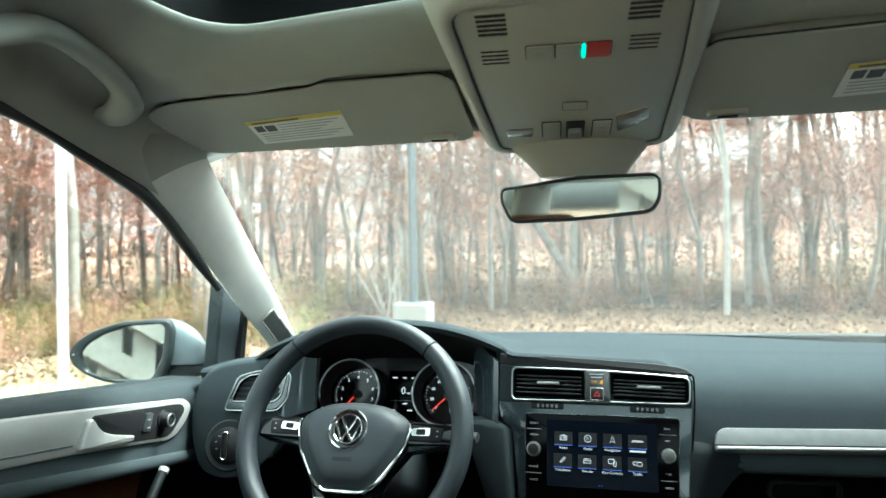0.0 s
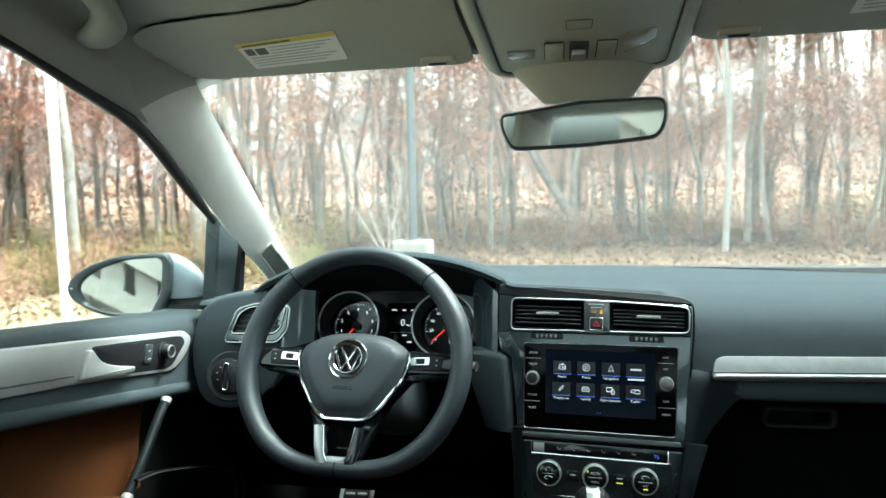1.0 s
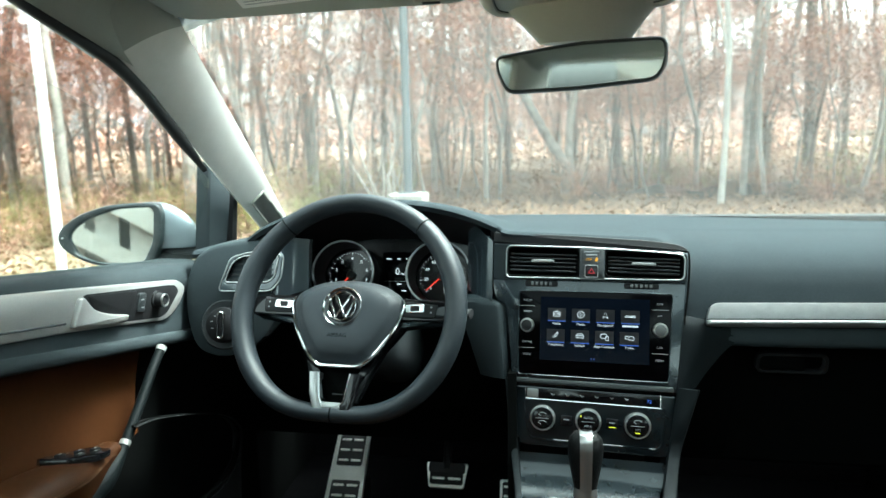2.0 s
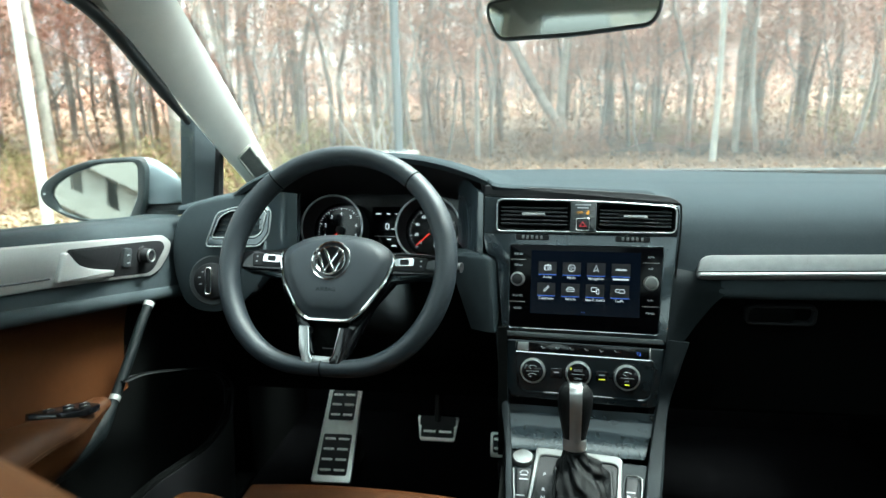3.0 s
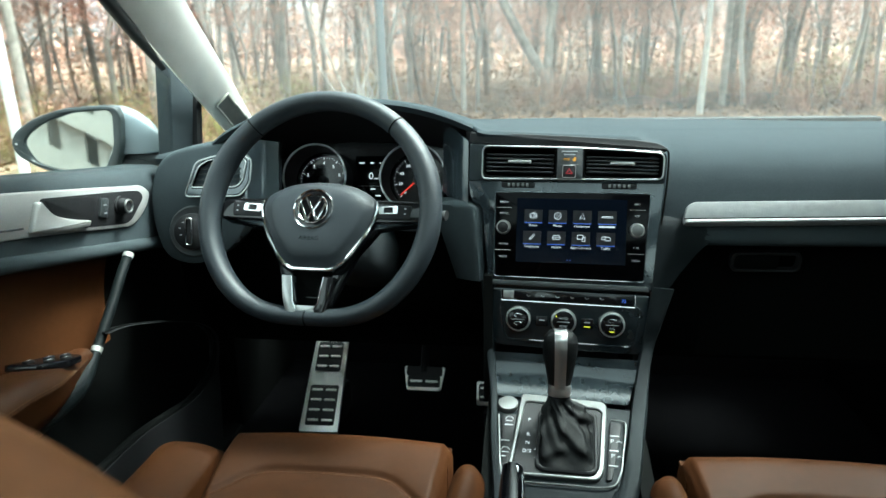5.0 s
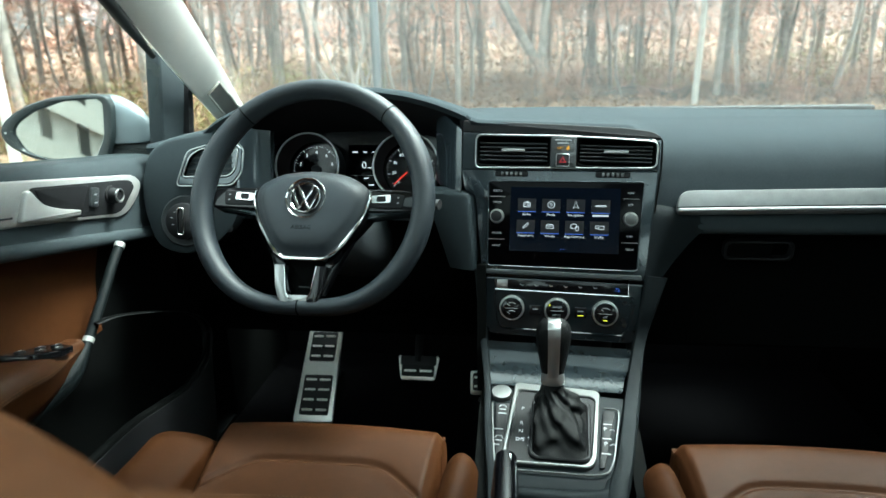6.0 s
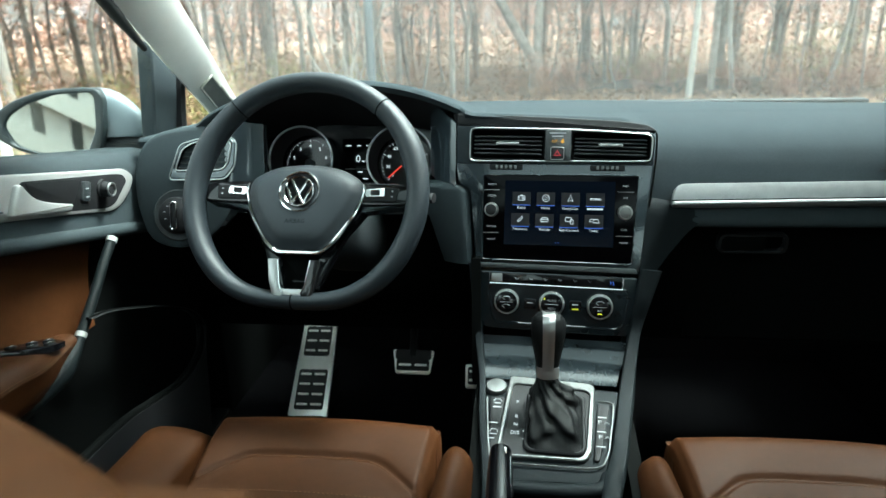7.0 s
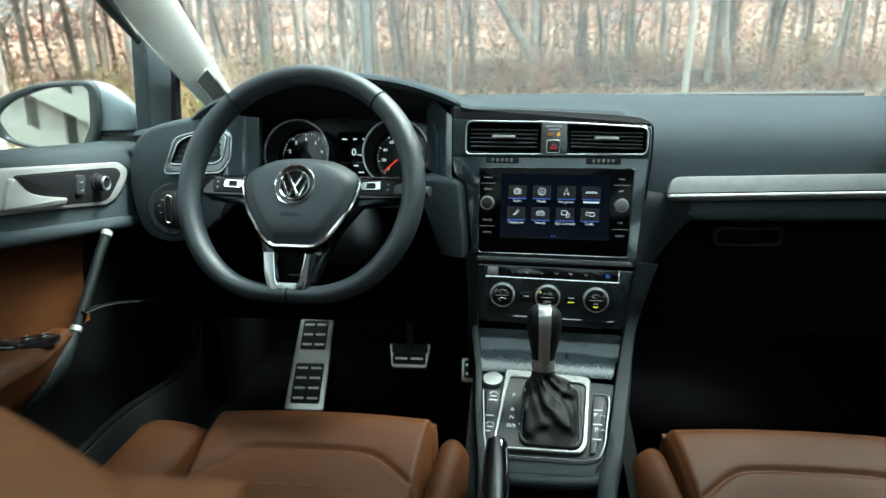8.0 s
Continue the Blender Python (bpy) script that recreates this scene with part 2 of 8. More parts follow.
def shrink(pts, d):
    out, m = [], len(pts)
    for i in range(m):
        a, b, c = Vector(pts[i - 1]), Vector(pts[i]), Vector(pts[(i + 1) % m])
        e, f = (b - a), (c - b)
        e = e.normalized() if e.length > 1e-9 else f.normalized()
        f = f.normalized() if f.length > 1e-9 else e
        nrm = Vector((-(e.y + f.y), e.x + f.x))
        nrm = nrm.normalized() if nrm.length > 1e-9 else Vector((-e.y, e.x))
        out.append(tuple(b + nrm * d / max(0.5, nrm.dot(Vector((-e.y, e.x))))))
    return out


def loft(bm, rings, closed=True, cap0=True, cap1=True):
    """Skins rings of 3D points; all rings have the same number of points."""
    rows = [[bm.verts.new(p) for p in ring] for ring in rings]
    m = len(rows[0])
    for a, b in zip(rows, rows[1:]):
        for i in range(m if closed else m - 1):
            j = (i + 1) % m
            bm.faces.new((a[i], a[j], b[j], b[i]))
    if cap0:
        bm.faces.new(rows[0][::-1])
    if cap1:
        bm.faces.new(rows[-1])
    return rows


def flat(pts, z, M=I4):
    return [M @ Vector((p[0], p[1], z)) for p in pts]


def prism(bm, pts, z0, z1, M=I4, edge=0.0):
    """An outline drawn out from z0 to z1, its front edge rounded."""
    rings = [flat(pts, z0, M)]
    if edge:
        rings += [flat(pts, z1 - edge, M), flat(shrink(pts, edge * 0.3), z1 - edge * 0.3, M), flat(shrink(pts, edge), z1, M)]
    else:
        rings.append(flat(pts, z1, M))
    loft(bm, rings)
    return bm


def band(bm, outer, inner, z0, z1, M=I4, edge=0.0):
    """A frame between two outlines with the same number of points."""
    e = edge
    rings = [flat(outer, z0, M), flat(outer, z1 - e, M)]
    if e:
        rings += [flat(shrink(outer, e), z1, M), flat(shrink(inner, -e), z1, M)]
    else:
        rings += [flat(inner, z1, M)]
    rings += [flat(inner, z1 - e, M), flat(inner, z0, M)]
    rows = [[bm.verts.new(p) for p in ring] for ring in rings]
    m = len(outer)
    for a, b in zip(rows, rows[1:] + rows[:1]):
        for i in range(m):
            j = (i + 1) % m
            bm.faces.new((a[i], a[j], b[j], b[i]))
    return bm


def slab(bm, fn, nu, nv, d):
    """A grid with thickness: fn(s, t) and the same moved by the vector d."""
    d = Vector(d)
    top = [[bm.verts.new(fn(i / nu, j / nv)) for j in range(nv + 1)] for i in range(nu + 1)]
    bot = [[bm.verts.new(Vector(fn(i / nu, j / nv)) + d) for j in range(nv + 1)] for i in range(nu + 1)]
    for i in range(nu):
        for j in range(nv):
            bm.faces.new((top[i][j], top[i + 1][j], top[i + 1][j + 1], top[i][j + 1]))
            bm.faces.new((bot[i][j], bot[i][j + 1], bot[i + 1][j + 1], bot[i + 1][j]))
    for j in range(nv):
        for i in (0, nu):
            bm.faces.new((top[i][j], top[i][j + 1], bot[i][j + 1], bot[i][j]))
    for i in range(nu):
        for j in (0, nv):
            bm.faces.new((top[i][j], top[i + 1][j], bot[i + 1][j], bot[i][j]))
    return bm


def tube(bm, path, r, n=10, closed=False, flatten=1.0, up=(0, 0, 1)):
    """A round or flattened rod along a path; r is one radius or one for each point."""
    path = [Vector(p) for p in path]
    m, rings = len(path), []
    for i, p in enumerate(path):
        a = path[i - 1] if (i or closed) else p
        b = path[(i + 1) % m] if (i < m - 1 or closed) else p
        d = (b - a).normalized()
        side = d.cross(Vector(up))
        side = side.normalized() if side.length > 1e-4 else Vector((1, 0, 0))
        top = side.cross(d).normalized()
        ri = r[i] if isinstance(r, (list, tuple)) else r
        rings.append([p + side * (ri * math.cos(2 * math.pi * k / n)) + top * (ri * flatten * math.sin(2 * math.pi * k / n)) for k in range(n)])
    if closed:
        rows = [[bm.verts.new(q) for q in ring] for ring in rings]
        for a, b in zip(rows, rows[1:] + rows[:1]):
            for k in range(n):
                bm.faces.new((a[k], a[(k + 1) % n], b[(k + 1) % n], b[k]))
    else:
        loft(bm, rings)
    return bm


def lathe(bm, profile, M=I4, n=28, cap=True):
    """Turns (radius, height) pairs round the frame's z."""
    loft(bm, [[M @ Vector((r * math.cos(2 * math.pi * k / n), r * math.sin(2 * math.pi * k / n), z)) for k in range(n)] for r, z in profile], cap0=cap, cap1=cap)
    return bm


def box(bm, a, b, M=I4, edge=0.0):
    (x0, y0, z0), (x1, y1, z1) = a, b
    pts = rrect(x1 - x0, y1 - y0, max(edge, 1e-4), (x0 + x1) / 2, (y0 + y1) / 2, 3)
    return prism(bm, pts, z0, z1, M, edge)


def spline(pts, n):
    """A smooth run through a few points."""
    pts = [Vector(p) for p in pts]
    pts = [2 * pts[0] - pts[1], *pts, 2 * pts[-1] - pts[-2]]
    out, m = [], len(pts) - 3
    for k in range(n + 1):
        s = min(k / n * m, m - 1e-6)
        i, t = int(s), s - int(s)
        p0, p1, p2, p3 = pts[i:i + 4]
        out.append(0.5 * (2 * p1 + (p2 - p0) * t + (2 * p0 - 5 * p1 + 4 * p2 - p3) * t * t + (3 * p1 - p0 - 3 * p2 + p3) * t ** 3))
    return out


def writing(name, text, size, M, mat, parent, depth=0.0003, align="CENTER"):
    """Letters in the built-in font, as a mesh, centred in the frame M."""
    cu = bpy.data.curves.new(name, "FONT")
    cu.body, cu.size, cu.align_x, cu.align_y, cu.extrude, cu.resolution_u = text, size, align, "CENTER", depth, 2
    tmp = new("tmp_text", cu)
    dg = bpy.context.evaluated_depsgraph_get()
    me = bpy.data.meshes.new_from_object(tmp.evaluated_get(dg))
    bpy.data.objects.remove(tmp)
    bpy.data.curves.remove(cu)
    bm = bmesh.new()
    bm.from_mesh(me)
    bpy.data.meshes.remove(me)
    bm.transform(M)
    return part(name, bm, mat, parent, smooth=False)


def smoothstep(a, b, x):
    t = max(0.0, min(1.0, (x - a) / (b - a)))
    return t * t * (3 - 2 * t)


def mixv(a, b, t):
    return Vector(a) * (1 - t) + Vector(b) * t


# ---- the car's shell ----
VISOR_X = (-0.64, -0.612, -0.575, -0.36, -0.342, -0.18, -0.17, 0.10, 0.108, 0.30, 0.32, 0.53, 0.57)
VISOR_Y = (-0.10, -0.125, -0.153, -0.176, -0.186, -0.192, -0.20, -0.215, -0.222, -0.240, -0.232, -0.190, -0.150)


def roof_z(x, y):
    """The underside of the headliner."""
    zc = 1.376 + 0.22 * (0.02 - y) if y > -0.33 else 1.453 + 0.035 * math.sin(min(1.0, (-0.33 - y) / 1.5) * math.pi) - 0.05 * smoothstep(-1.5, -2.2, y)
    drop = 0.078 + 0.06 * (max(y, -0.5) + 0.3)
    zc += 0.014 * max(0.0, 1 - (x / 0.45) ** 2) * smoothstep(-0.12, -0.28, y)
    edge = float(np.interp(x, VISOR_X, VISOR_Y))      # the headliner comes down flush behind the visors
    zc -= (0.0095 + 0.007 * max(0.0, 1 - (x / 0.45) ** 2)) * smoothstep(edge - 0.004, edge - 0.014, y) * (1 - smoothstep(-0.24, -0.34, y)) * (1 - smoothstep(0.60, 0.66, abs(x)))
    return zc - drop * (abs(x) / 0.68) ** 32


def roof_front(x):
    return -0.012 - 0.066 * x - 0.02 * max(0.0, (abs(x) - 0.52) / 0.16) ** 2


def build_headliner():
    turn = radians(-3.7)
    hole = [(x * math.cos(turn) - y * math.sin(turn), x * math.sin(turn) + y * math.cos(turn) - 0.645) for x, y in resample(rrect(1.01, 0.79, 0.12, -0.025, -0.034, 13), 160)]
    centre = Vector((0.0, -0.645))
    outer = []
    for p in hole:
        d = Vector(p) - centre
        k = min(0.68 / abs(d.x) if d.x else 99, (0.70 if d.y > 0 else 1.5) / abs(d.y) if d.y else 99)
        q = centre + d * k
        if d.y > 0 and q.y > roof_front(q.x) - 0.02:
            q.y = roof_front(q.x)
        outer.append(q)
    rings = []
    for k in range(25):
        s = (k / 24) ** 1.6
        ring = []
        for a, b in zip(hole, outer):
            q = Vector(a) * (1 - s) + b * s
            z = roof_z(q.x, q.y)
            far = (q - Vector(a)).length
            if far < 0.09:
                z += 0.020 * (1 - far / 0.09) ** 2
            ring.append((q.x, q.y, z))
        rings.append(ring)
    lip = [(p[0], p[1], roof_z(*p) + 0.025) for p in shrink(hole, 0.003)]
    bm = bmesh.new()
    loft(bm, [lip] + rings, cap0=False, cap1=False)
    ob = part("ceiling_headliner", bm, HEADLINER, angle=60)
    mod = ob.modifiers.new("thick", "SOLIDIFY")
    mod.thickness, mod.offset = 0.012, -1
    tagged(ob, "light beige fabric headliner around a sunroof opening", "headliner", kind="structure")
    bm = bmesh.new()
    loft(bm, [[(p[0], p[1], roof_z(*p) + 0.022) for p in shrink(hole, 0.001)], [(p[0], p[1], 1.512) for p in shrink(hole, -0.02)]], cap0=False, cap1=False)
    tagged(part("sunroof_cassette", bm, LOWER), "black sunroof cassette lining above the headliner", "sunroof", kind="structure")
    bm = bmesh.new()
    slab(bm, lambda s, t: (-0.52 + 1.04 * s, -1.10 + 0.88 * t, 1.512 + 0.006 * math.sin(math.pi * t)), 6, 6, (0, 0, 0.008))
    tagged(part("sunroof_glass", bm, SUNROOF), "tinted sunroof glass panel, closed", "sunroof", kind="structure")
    def skin(x, y):
        return 1.528 - 0.085 * (abs(x) / 0.72) ** 4 - 0.125 * smoothstep(-0.30, 0.06, y) - 0.1 * smoothstep(-1.7, -2.25, y)
    bm = bmesh.new()
    gap = resample(rrect(1.02, 0.80, 0.08, 0.0, -0.65, 13), 160)
    rings = []
    for k in range(12):
        ring = []
        for g in gap:
            d = Vector(g) - Vector((0, -0.65))
            e = Vector((0, -0.65)) + d * min(0.72 / abs(d.x) if d.x else 99, (0.71 if d.y > 0 else 1.6) / abs(d.y) if d.y else 99)
            q = Vector(g) * (1 - k / 11) + e * (k / 11)
            ring.append((q.x, q.y, skin(q.x, q.y)))
        rings.append(ring)
    loft(bm, rings, cap0=False, cap1=False)
    ob = part("roof_panel", bm, PAINT)
    mod = ob.modifiers.new("thick", "SOLIDIFY")
    mod.thickness, mod.offset = 0.01, 0
    tagged(ob, "silver painted steel roof panel", "car roof", kind="structure")


def build_windshield():
    def f(s, t):
        x = 2 * s - 1
        top = Vector((0.625 * x, roof_front(0.625 * x), roof_z(0.625 * x, roof_front(0.625 * x)) + 0.004))
        low = Vector((0.72 * x, 0.80 - 0.21 * x * x, 0.975))
        p = top * (1 - t) + low * t
        return p + Vector((0, 0.35, 0.5)).normalized() * (0.03 * math.sin(math.pi * t))
    bm = bmesh.new()
    slab(bm, f, 20, 10, (0, 0.003, 0.004))
    ob = part("windshield", bm, DUSTY)
    ob.visible_shadow = False
    tagged(ob, "clear curved windshield glass", "windshield", kind="structure")


def build_pillar(side, name):
    o = [(-0.690, -0.16, 1.380), (-0.677, -0.060, 1.300), (-0.685, 0.076, 1.224), (-0.700, 0.25, 1.115), (-0.715, 0.376, 1.045), (-0.73, 0.53, 0.955)]
    i = [(-0.602, -0.06, 1.425), (-0.614, 0.020, 1.353), (-0.631, 0.131, 1.283), (-0.650, 0.257, 1.204), (-0.669, 0.402, 1.105), (-0.692, 0.600, 0.955)]
    oo, ii = spline(o, 24), spline(i, 24)

    def f(s, t):
        k = min(24, round(s * 24))
        p = oo[k] * (1 - t) + ii[k] * t
        bulge = Vector((0.55, -0.75, 0.25)) * (0.016 * math.sin(math.pi * t) ** 0.8)
        p = p + bulge
        return Vector((p.x * side, p.y, p.z))
    bm = bmesh.new()
    slab(bm, lambda s, t: f((5 + 19 * s) / 24, t), 19, 8, (-0.02 * side, 0.03, 0.0))
    ob = thing(name, f(1, 0.5), "pale grey fabric-covered windshield pillar with a tweeter grille", "pillar", kind="structure")
    part("trim", bm, PILLAR, ob)
    # the top takes the headliner's darker tone, standing in for dimmer light
    bm = bmesh.new()
    slab(bm, lambda s, t: f(5 * s / 24, t), 5, 8, (-0.02 * side, 0.03, 0.0))
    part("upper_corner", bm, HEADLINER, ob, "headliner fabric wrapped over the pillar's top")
    return ob, f


build_headliner()
build_windshield()
pillar_l, pillar_at = build_pillar(1, "a_pillar")
build_pillar(-1, "a_pillar_passenger")


def build_tweeter():
    """The dark speaker grille at the pillar's foot."""
    bm = bmesh.new()

    def f(s, t):
        return pillar_at(0.82 + 0.164 * s, 0.20 + 0.04 * s + (0.40 + 0.24 * s) * t) + Vector((0.004, -0.006, 0.002))
    slab(bm, f, 8, 5, (-0.006, 0.006, 0))
    part("tweeter_grille", bm, GRILLE, pillar_l, "grey perforated tweeter grille")
    bm = bmesh.new()
    rim = [f(s / 8, 0) for s in range(9)] + [f(1, t / 4) for t in range(1, 5)] + [f(1 - s / 8, 1) for s in range(1, 9)] + [f(0, 1 - t / 4) for t in range(1, 4)]
    tube(bm, rim, 0.0025, 6, closed=True)
    part("grille_rim", bm, ROOF_PLASTIC, pillar_l)


build_tweeter()


def plain(name, a, b, mat, label, category):
    bm = bmesh.new()
    box(bm, a, b, edge=0.004)
    return tagged(part(name, bm, mat, smooth=False), label, category, kind="structure")


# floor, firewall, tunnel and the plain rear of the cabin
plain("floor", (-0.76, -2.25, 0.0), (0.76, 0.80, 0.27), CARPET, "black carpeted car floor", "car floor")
plain("firewall", (-0.78, 0.80, 0.0), (0.78, 0.84, 0.972), BLACK, "black firewall behind the dashboard", "firewall")
plain("wall_rear", (-0.74, -2.25, 0.27), (0.74, -2.20, 0.95), HARD, "dark plastic tailgate lining", "tailgate")
plain("wall_right_door", (0.745, -2.25, 0.0), (0.80, 0.80, 0.955), LOWER, "dark passenger side door lining", "door")
for k, (x, s) in enumerate(((-1, "left"), (1, "right"))):
    for y0, y1, kind in ((-0.95, -0.83, "b"), (-2.25, -1.75, "c")):
        bm = bmesh.new()
        slab(bm, lambda u, v: ((0.775 - 0.09 * v) * x, y0 + (y1 - y0) * u, 0.94 + 0.46 * v), 2, 6, (-0.03 * x, 0, 0))
        tagged(part(f"pillar_{kind}_{s}", bm, PILLAR), "pale grey cabin pillar", "pillar", kind="structure")
    rail = spline([(0.70, -2.25, 1.33), (0.70, -1.5, 1.40), (0.69, -0.60, 1.410), (0.685, -0.31, 1.383), (0.685, -0.176, 1.349), (0.685, -0.034, 1.300)], 30)
    bm = bmesh.new()
    slab(bm, lambda u, v: (x * (rail[round(u * 30)].x + 0.012), rail[round(u * 30)].y, rail[round(u * 30)].z + 0.10 * v), 30, 2, (0.03 * x, 0, 0))
    tagged(part(f"roof_rail_{s}", bm, PAINT), "silver roof rail above the doors", "roof rail", kind="structure")
    bm = bmesh.new()
    slab(bm, lambda u, v: (x * (0.765 - 0.075 * v), -1.78 + 0.86 * u, 0.955 + 0.45 * v), 4, 4, (0.004, 0, 0))
    tagged(part(f"window_rear_{s}", bm, TINTED), "clear rear side window", "window", kind="structure")
bm = bmesh.new()
slab(bm, lambda u, v: (0.775 - 0.075 * v, -0.85 + (1.25 - 0.75 * v) * u, 0.955 + 0.43 * v), 6, 6, (0.004, 0, 0))
tagged(part("window_front_right", bm, SIDE_DIM), "passenger door window, darkened to dim the passenger seat", "window", kind="structure")
bm = bmesh.new()
slab(bm, lambda u, v: (-0.68 + 1.36 * u, -2.23 + 0.10 * v, 1.375 + 0.05 * v), 8, 2, (0, -0.02, 0.02))
tagged(part("wall_rear_header", bm, PILLAR), "pale lining above the rear window", "header", kind="structure")
bm = bmesh.new()
slab(bm, lambda u, v: (-0.68 + 1.36 * u, -2.30 + 0.10 * v, 0.93 + 0.46 * v), 8, 4, (0, -0.004, 0))
ob = part("window_rear", bm, REAR_GLASS)
tagged(ob, "clear rear window glass", "window", kind="structure")

# ---- dashboard ----
YAW = radians(-3.7)
UX = (math.cos(YAW), math.sin(YAW), 0)
FASCIA = axes((0, 0.155, 0.985), UX, (0, 0.27, 1))
dashboard = thing("dashboard", (0, 0.45, 0.27), "dark grey soft-touch dashboard with silver trim strip", "dashboard")


def hood(x):
    """How far the instrument hood stands up from the dash top."""
    c = -0.355
    w = 0.235 if x > c else 0.26
    t = min(1.0, abs(x - c) / w)
    return 0.066 * (1 - t ** 2.2) ** 0.9 if t < 1 else 0.0


def dash_front(x):
    """The y of the dash top's front edge."""
    if x < -0.15:
        return 0.185 + 0.015 * smoothstep(-0.6, -0.72, x)
    return 0.168 - 0.006 * smoothstep(-0.15, 0.16, x) + 0.012 * smoothstep(0.2, 0.75, x)


AWAY = [(0.34, 1.0016), (0.30, 1.0000), (0.255, 0.9965), (0.215, 0.9895), (0.185, 0.979), (0.163, 0.964), (0.149, 0.946), (0.139, 0.926), (0.131, 0.906), (0.124, 0.884)]      # the passenger pad's section, from the lip down to the strip
PAD_RUN = sorted((p.x, p.y) for p in spline([(0.79, 0.954, 0), (0.73, 0.979, 0), (0.46, 0.9965, 0)] + [(*p, 0) for p in AWAY], 80))
PAD_Y, PAD_Z = [p[0] for p in PAD_RUN], [p[1] for p in PAD_RUN]


def build_dash():
    def top(s, t):
        x = -0.735 + 0.896 * s
        y0, y1 = dash_front(x), 0.80 - 0.20 * (x / 0.72) ** 2
        y = y0 + (y1 - y0) * t
        h = hood(x) * (1 - smoothstep(0.02, 0.60, (y - y0) / 0.6))
        lip = (0.0085 - 0.045 * x) * smoothstep(-0.26, -0.17, x) * (max(0.0, 0.34 - y) / (0.34 - y0)) ** 1.6
        h = (h ** 4 + lip ** 4) ** 0.25                # the hood runs on into the lip over the vents
        edge = 0.006 * max(0.0, 1 - (y - y0) / 0.012) ** 2
        z = 1.003 - 0.004 * t - 0.015 * smoothstep(0.2, 0.9, t) - 0.03 * smoothstep(0.86, 1.0, t) - edge + h
        k = smoothstep(0.110, 0.160, x)            # rolls down into the passenger pad
        if k:
            z = z * (1 - k) + float(np.interp(y, PAD_Y, PAD_Z)) * k
        if x < -0.58:
            z -= 0.03 * smoothstep(-0.58, -0.73, x)
        return (x, y, z)
    bm = bmesh.new()
    slab(bm, lambda s, t: top(s, t ** 1.6), 100, 48, (0, 0.004, -0.009))
    part("top_pad", bm, TOP_PAD, dashboard)

    # the passenger side: one pad that rolls from the windshield down to the strip
    def pad(s, t):
        x = 0.157 + 0.588 * s
        y1 = 0.80 - 0.20 * (x / 0.72) ** 2
        p = spline([(y1, 0.954), (y1 - 0.06, 0.979), (0.46, 0.9965)] + AWAY, 60)[min(60, round(t * 60))]
        return (x - 0.10 * max(0.0, 0.975 - p[1]) * (1 - s) ** 8, p[0], p[1])
    bm = bmesh.new()
    slab(bm, pad, 40, 60, (0, 0.012, -0.012))
    part("passenger_pad", bm, TOP_PAD, dashboard, "dark grey soft pad rolling down to the strip")

    # below it: lip and the hollow
    def face(s, t):
        x = 0.163 + 0.575 * s
        prof = spline([(0.150, 0.900), (0.143, 0.888), (0.138, 0.878), (0.134, 0.868), (0.128, 0.852), (0.132, 0.842), (0.150, 0.836)], 24)
        p = prof[min(24, round(t * 24))]
        lean = 0.01 * smoothstep(0.3, 0.7, x) - 0.011
        return (x, p[0] + lean, p[1] - 0.0)
    bm = bmesh.new()
    slab(bm, face, 24, 24, (0, 0.02, 0))
    part("face_panel", bm, SOFT, dashboard)
    # the wing that runs down beside the centre stack
    bm = bmesh.new()
    outer = spline([(0.148, 0.905), (0.146, 0.88), (0.1425, 0.84), (0.136, 0.766)], 12)
    flare = spline([(0.240, 0.905), (0.240, 0.865), (0.205, 0.828), (0.158, 0.766)], 12)
    front = spline([(0.166, 0.993), (0.160, 0.975), (0.149, 0.93), (0.142, 0.895), (0.134, 0.868), (0.127, 0.852), (0.118, 0.80), (0.105, 0.76)], 40)
    fy = lambda z: min(front, key=lambda p: abs(p[1] - z))[0]

    def wing(s, t):
        k = min(12, round(s * 12))
        a, b = outer[k], flare[k]
        x, z = a[0] * (1 - t) + b[0] * t, a[1] * (1 - t) + b[1] * t
        edge_y = 0.144 + 0.27 * (z - 0.985)
        return (x, edge_y * (1 - smoothstep(0, 1, t)) + (fy(z) - 0.0095) * smoothstep(0, 1, t) + 0.016 * smoothstep(0.872, 0.905, z), z)
    slab(bm, wing, 12, 6, (0, 0.05, 0))
    part("stack_wing", bm, RAIL, dashboard)
    bm = bmesh.new()
    M = axes((0.3365, 0.1235, 0.8913), (1, 0.012, 0.012), (0, 0.42, 1))
    pts = rounded([(-0.157, -0.017), (0.40, -0.014), (0.40, 0.022), (-0.149, 0.020)], [0.010, 0.002, 0.002, 0.016])
    prism(bm, pts, -0.012, 0.006, M, 0.002)
    strip = part("trim_strip", bm, MESH_SILVER, dashboard, "silver trim strip with fine diamond pattern")
    bm = bmesh.new()
    prism(bm, rounded([(-0.156, -0.0155), (0.37, -0.0125), (0.37, -0.0048), (-0.153, -0.0078)], 0.003), 0.004, 0.0115, M, 0.0032)
    part("chrome_line", bm, SATIN, strip, "satin bright lower line")
    bm = bmesh.new()
    prism(bm, rounded([(-0.155, -0.0072), (0.37, -0.0042), (0.37, -0.0026), (-0.1545, -0.0056)], 0.0005), 0.004, 0.0067, M, 0.0002)
    part("groove", bm, LOWER, strip, "dark groove above the bright line")
    # glovebox; its near-black plastic carries the shade below the dash
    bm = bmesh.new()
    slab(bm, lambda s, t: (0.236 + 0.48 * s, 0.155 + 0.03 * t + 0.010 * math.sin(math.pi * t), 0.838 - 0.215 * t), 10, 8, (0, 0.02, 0))
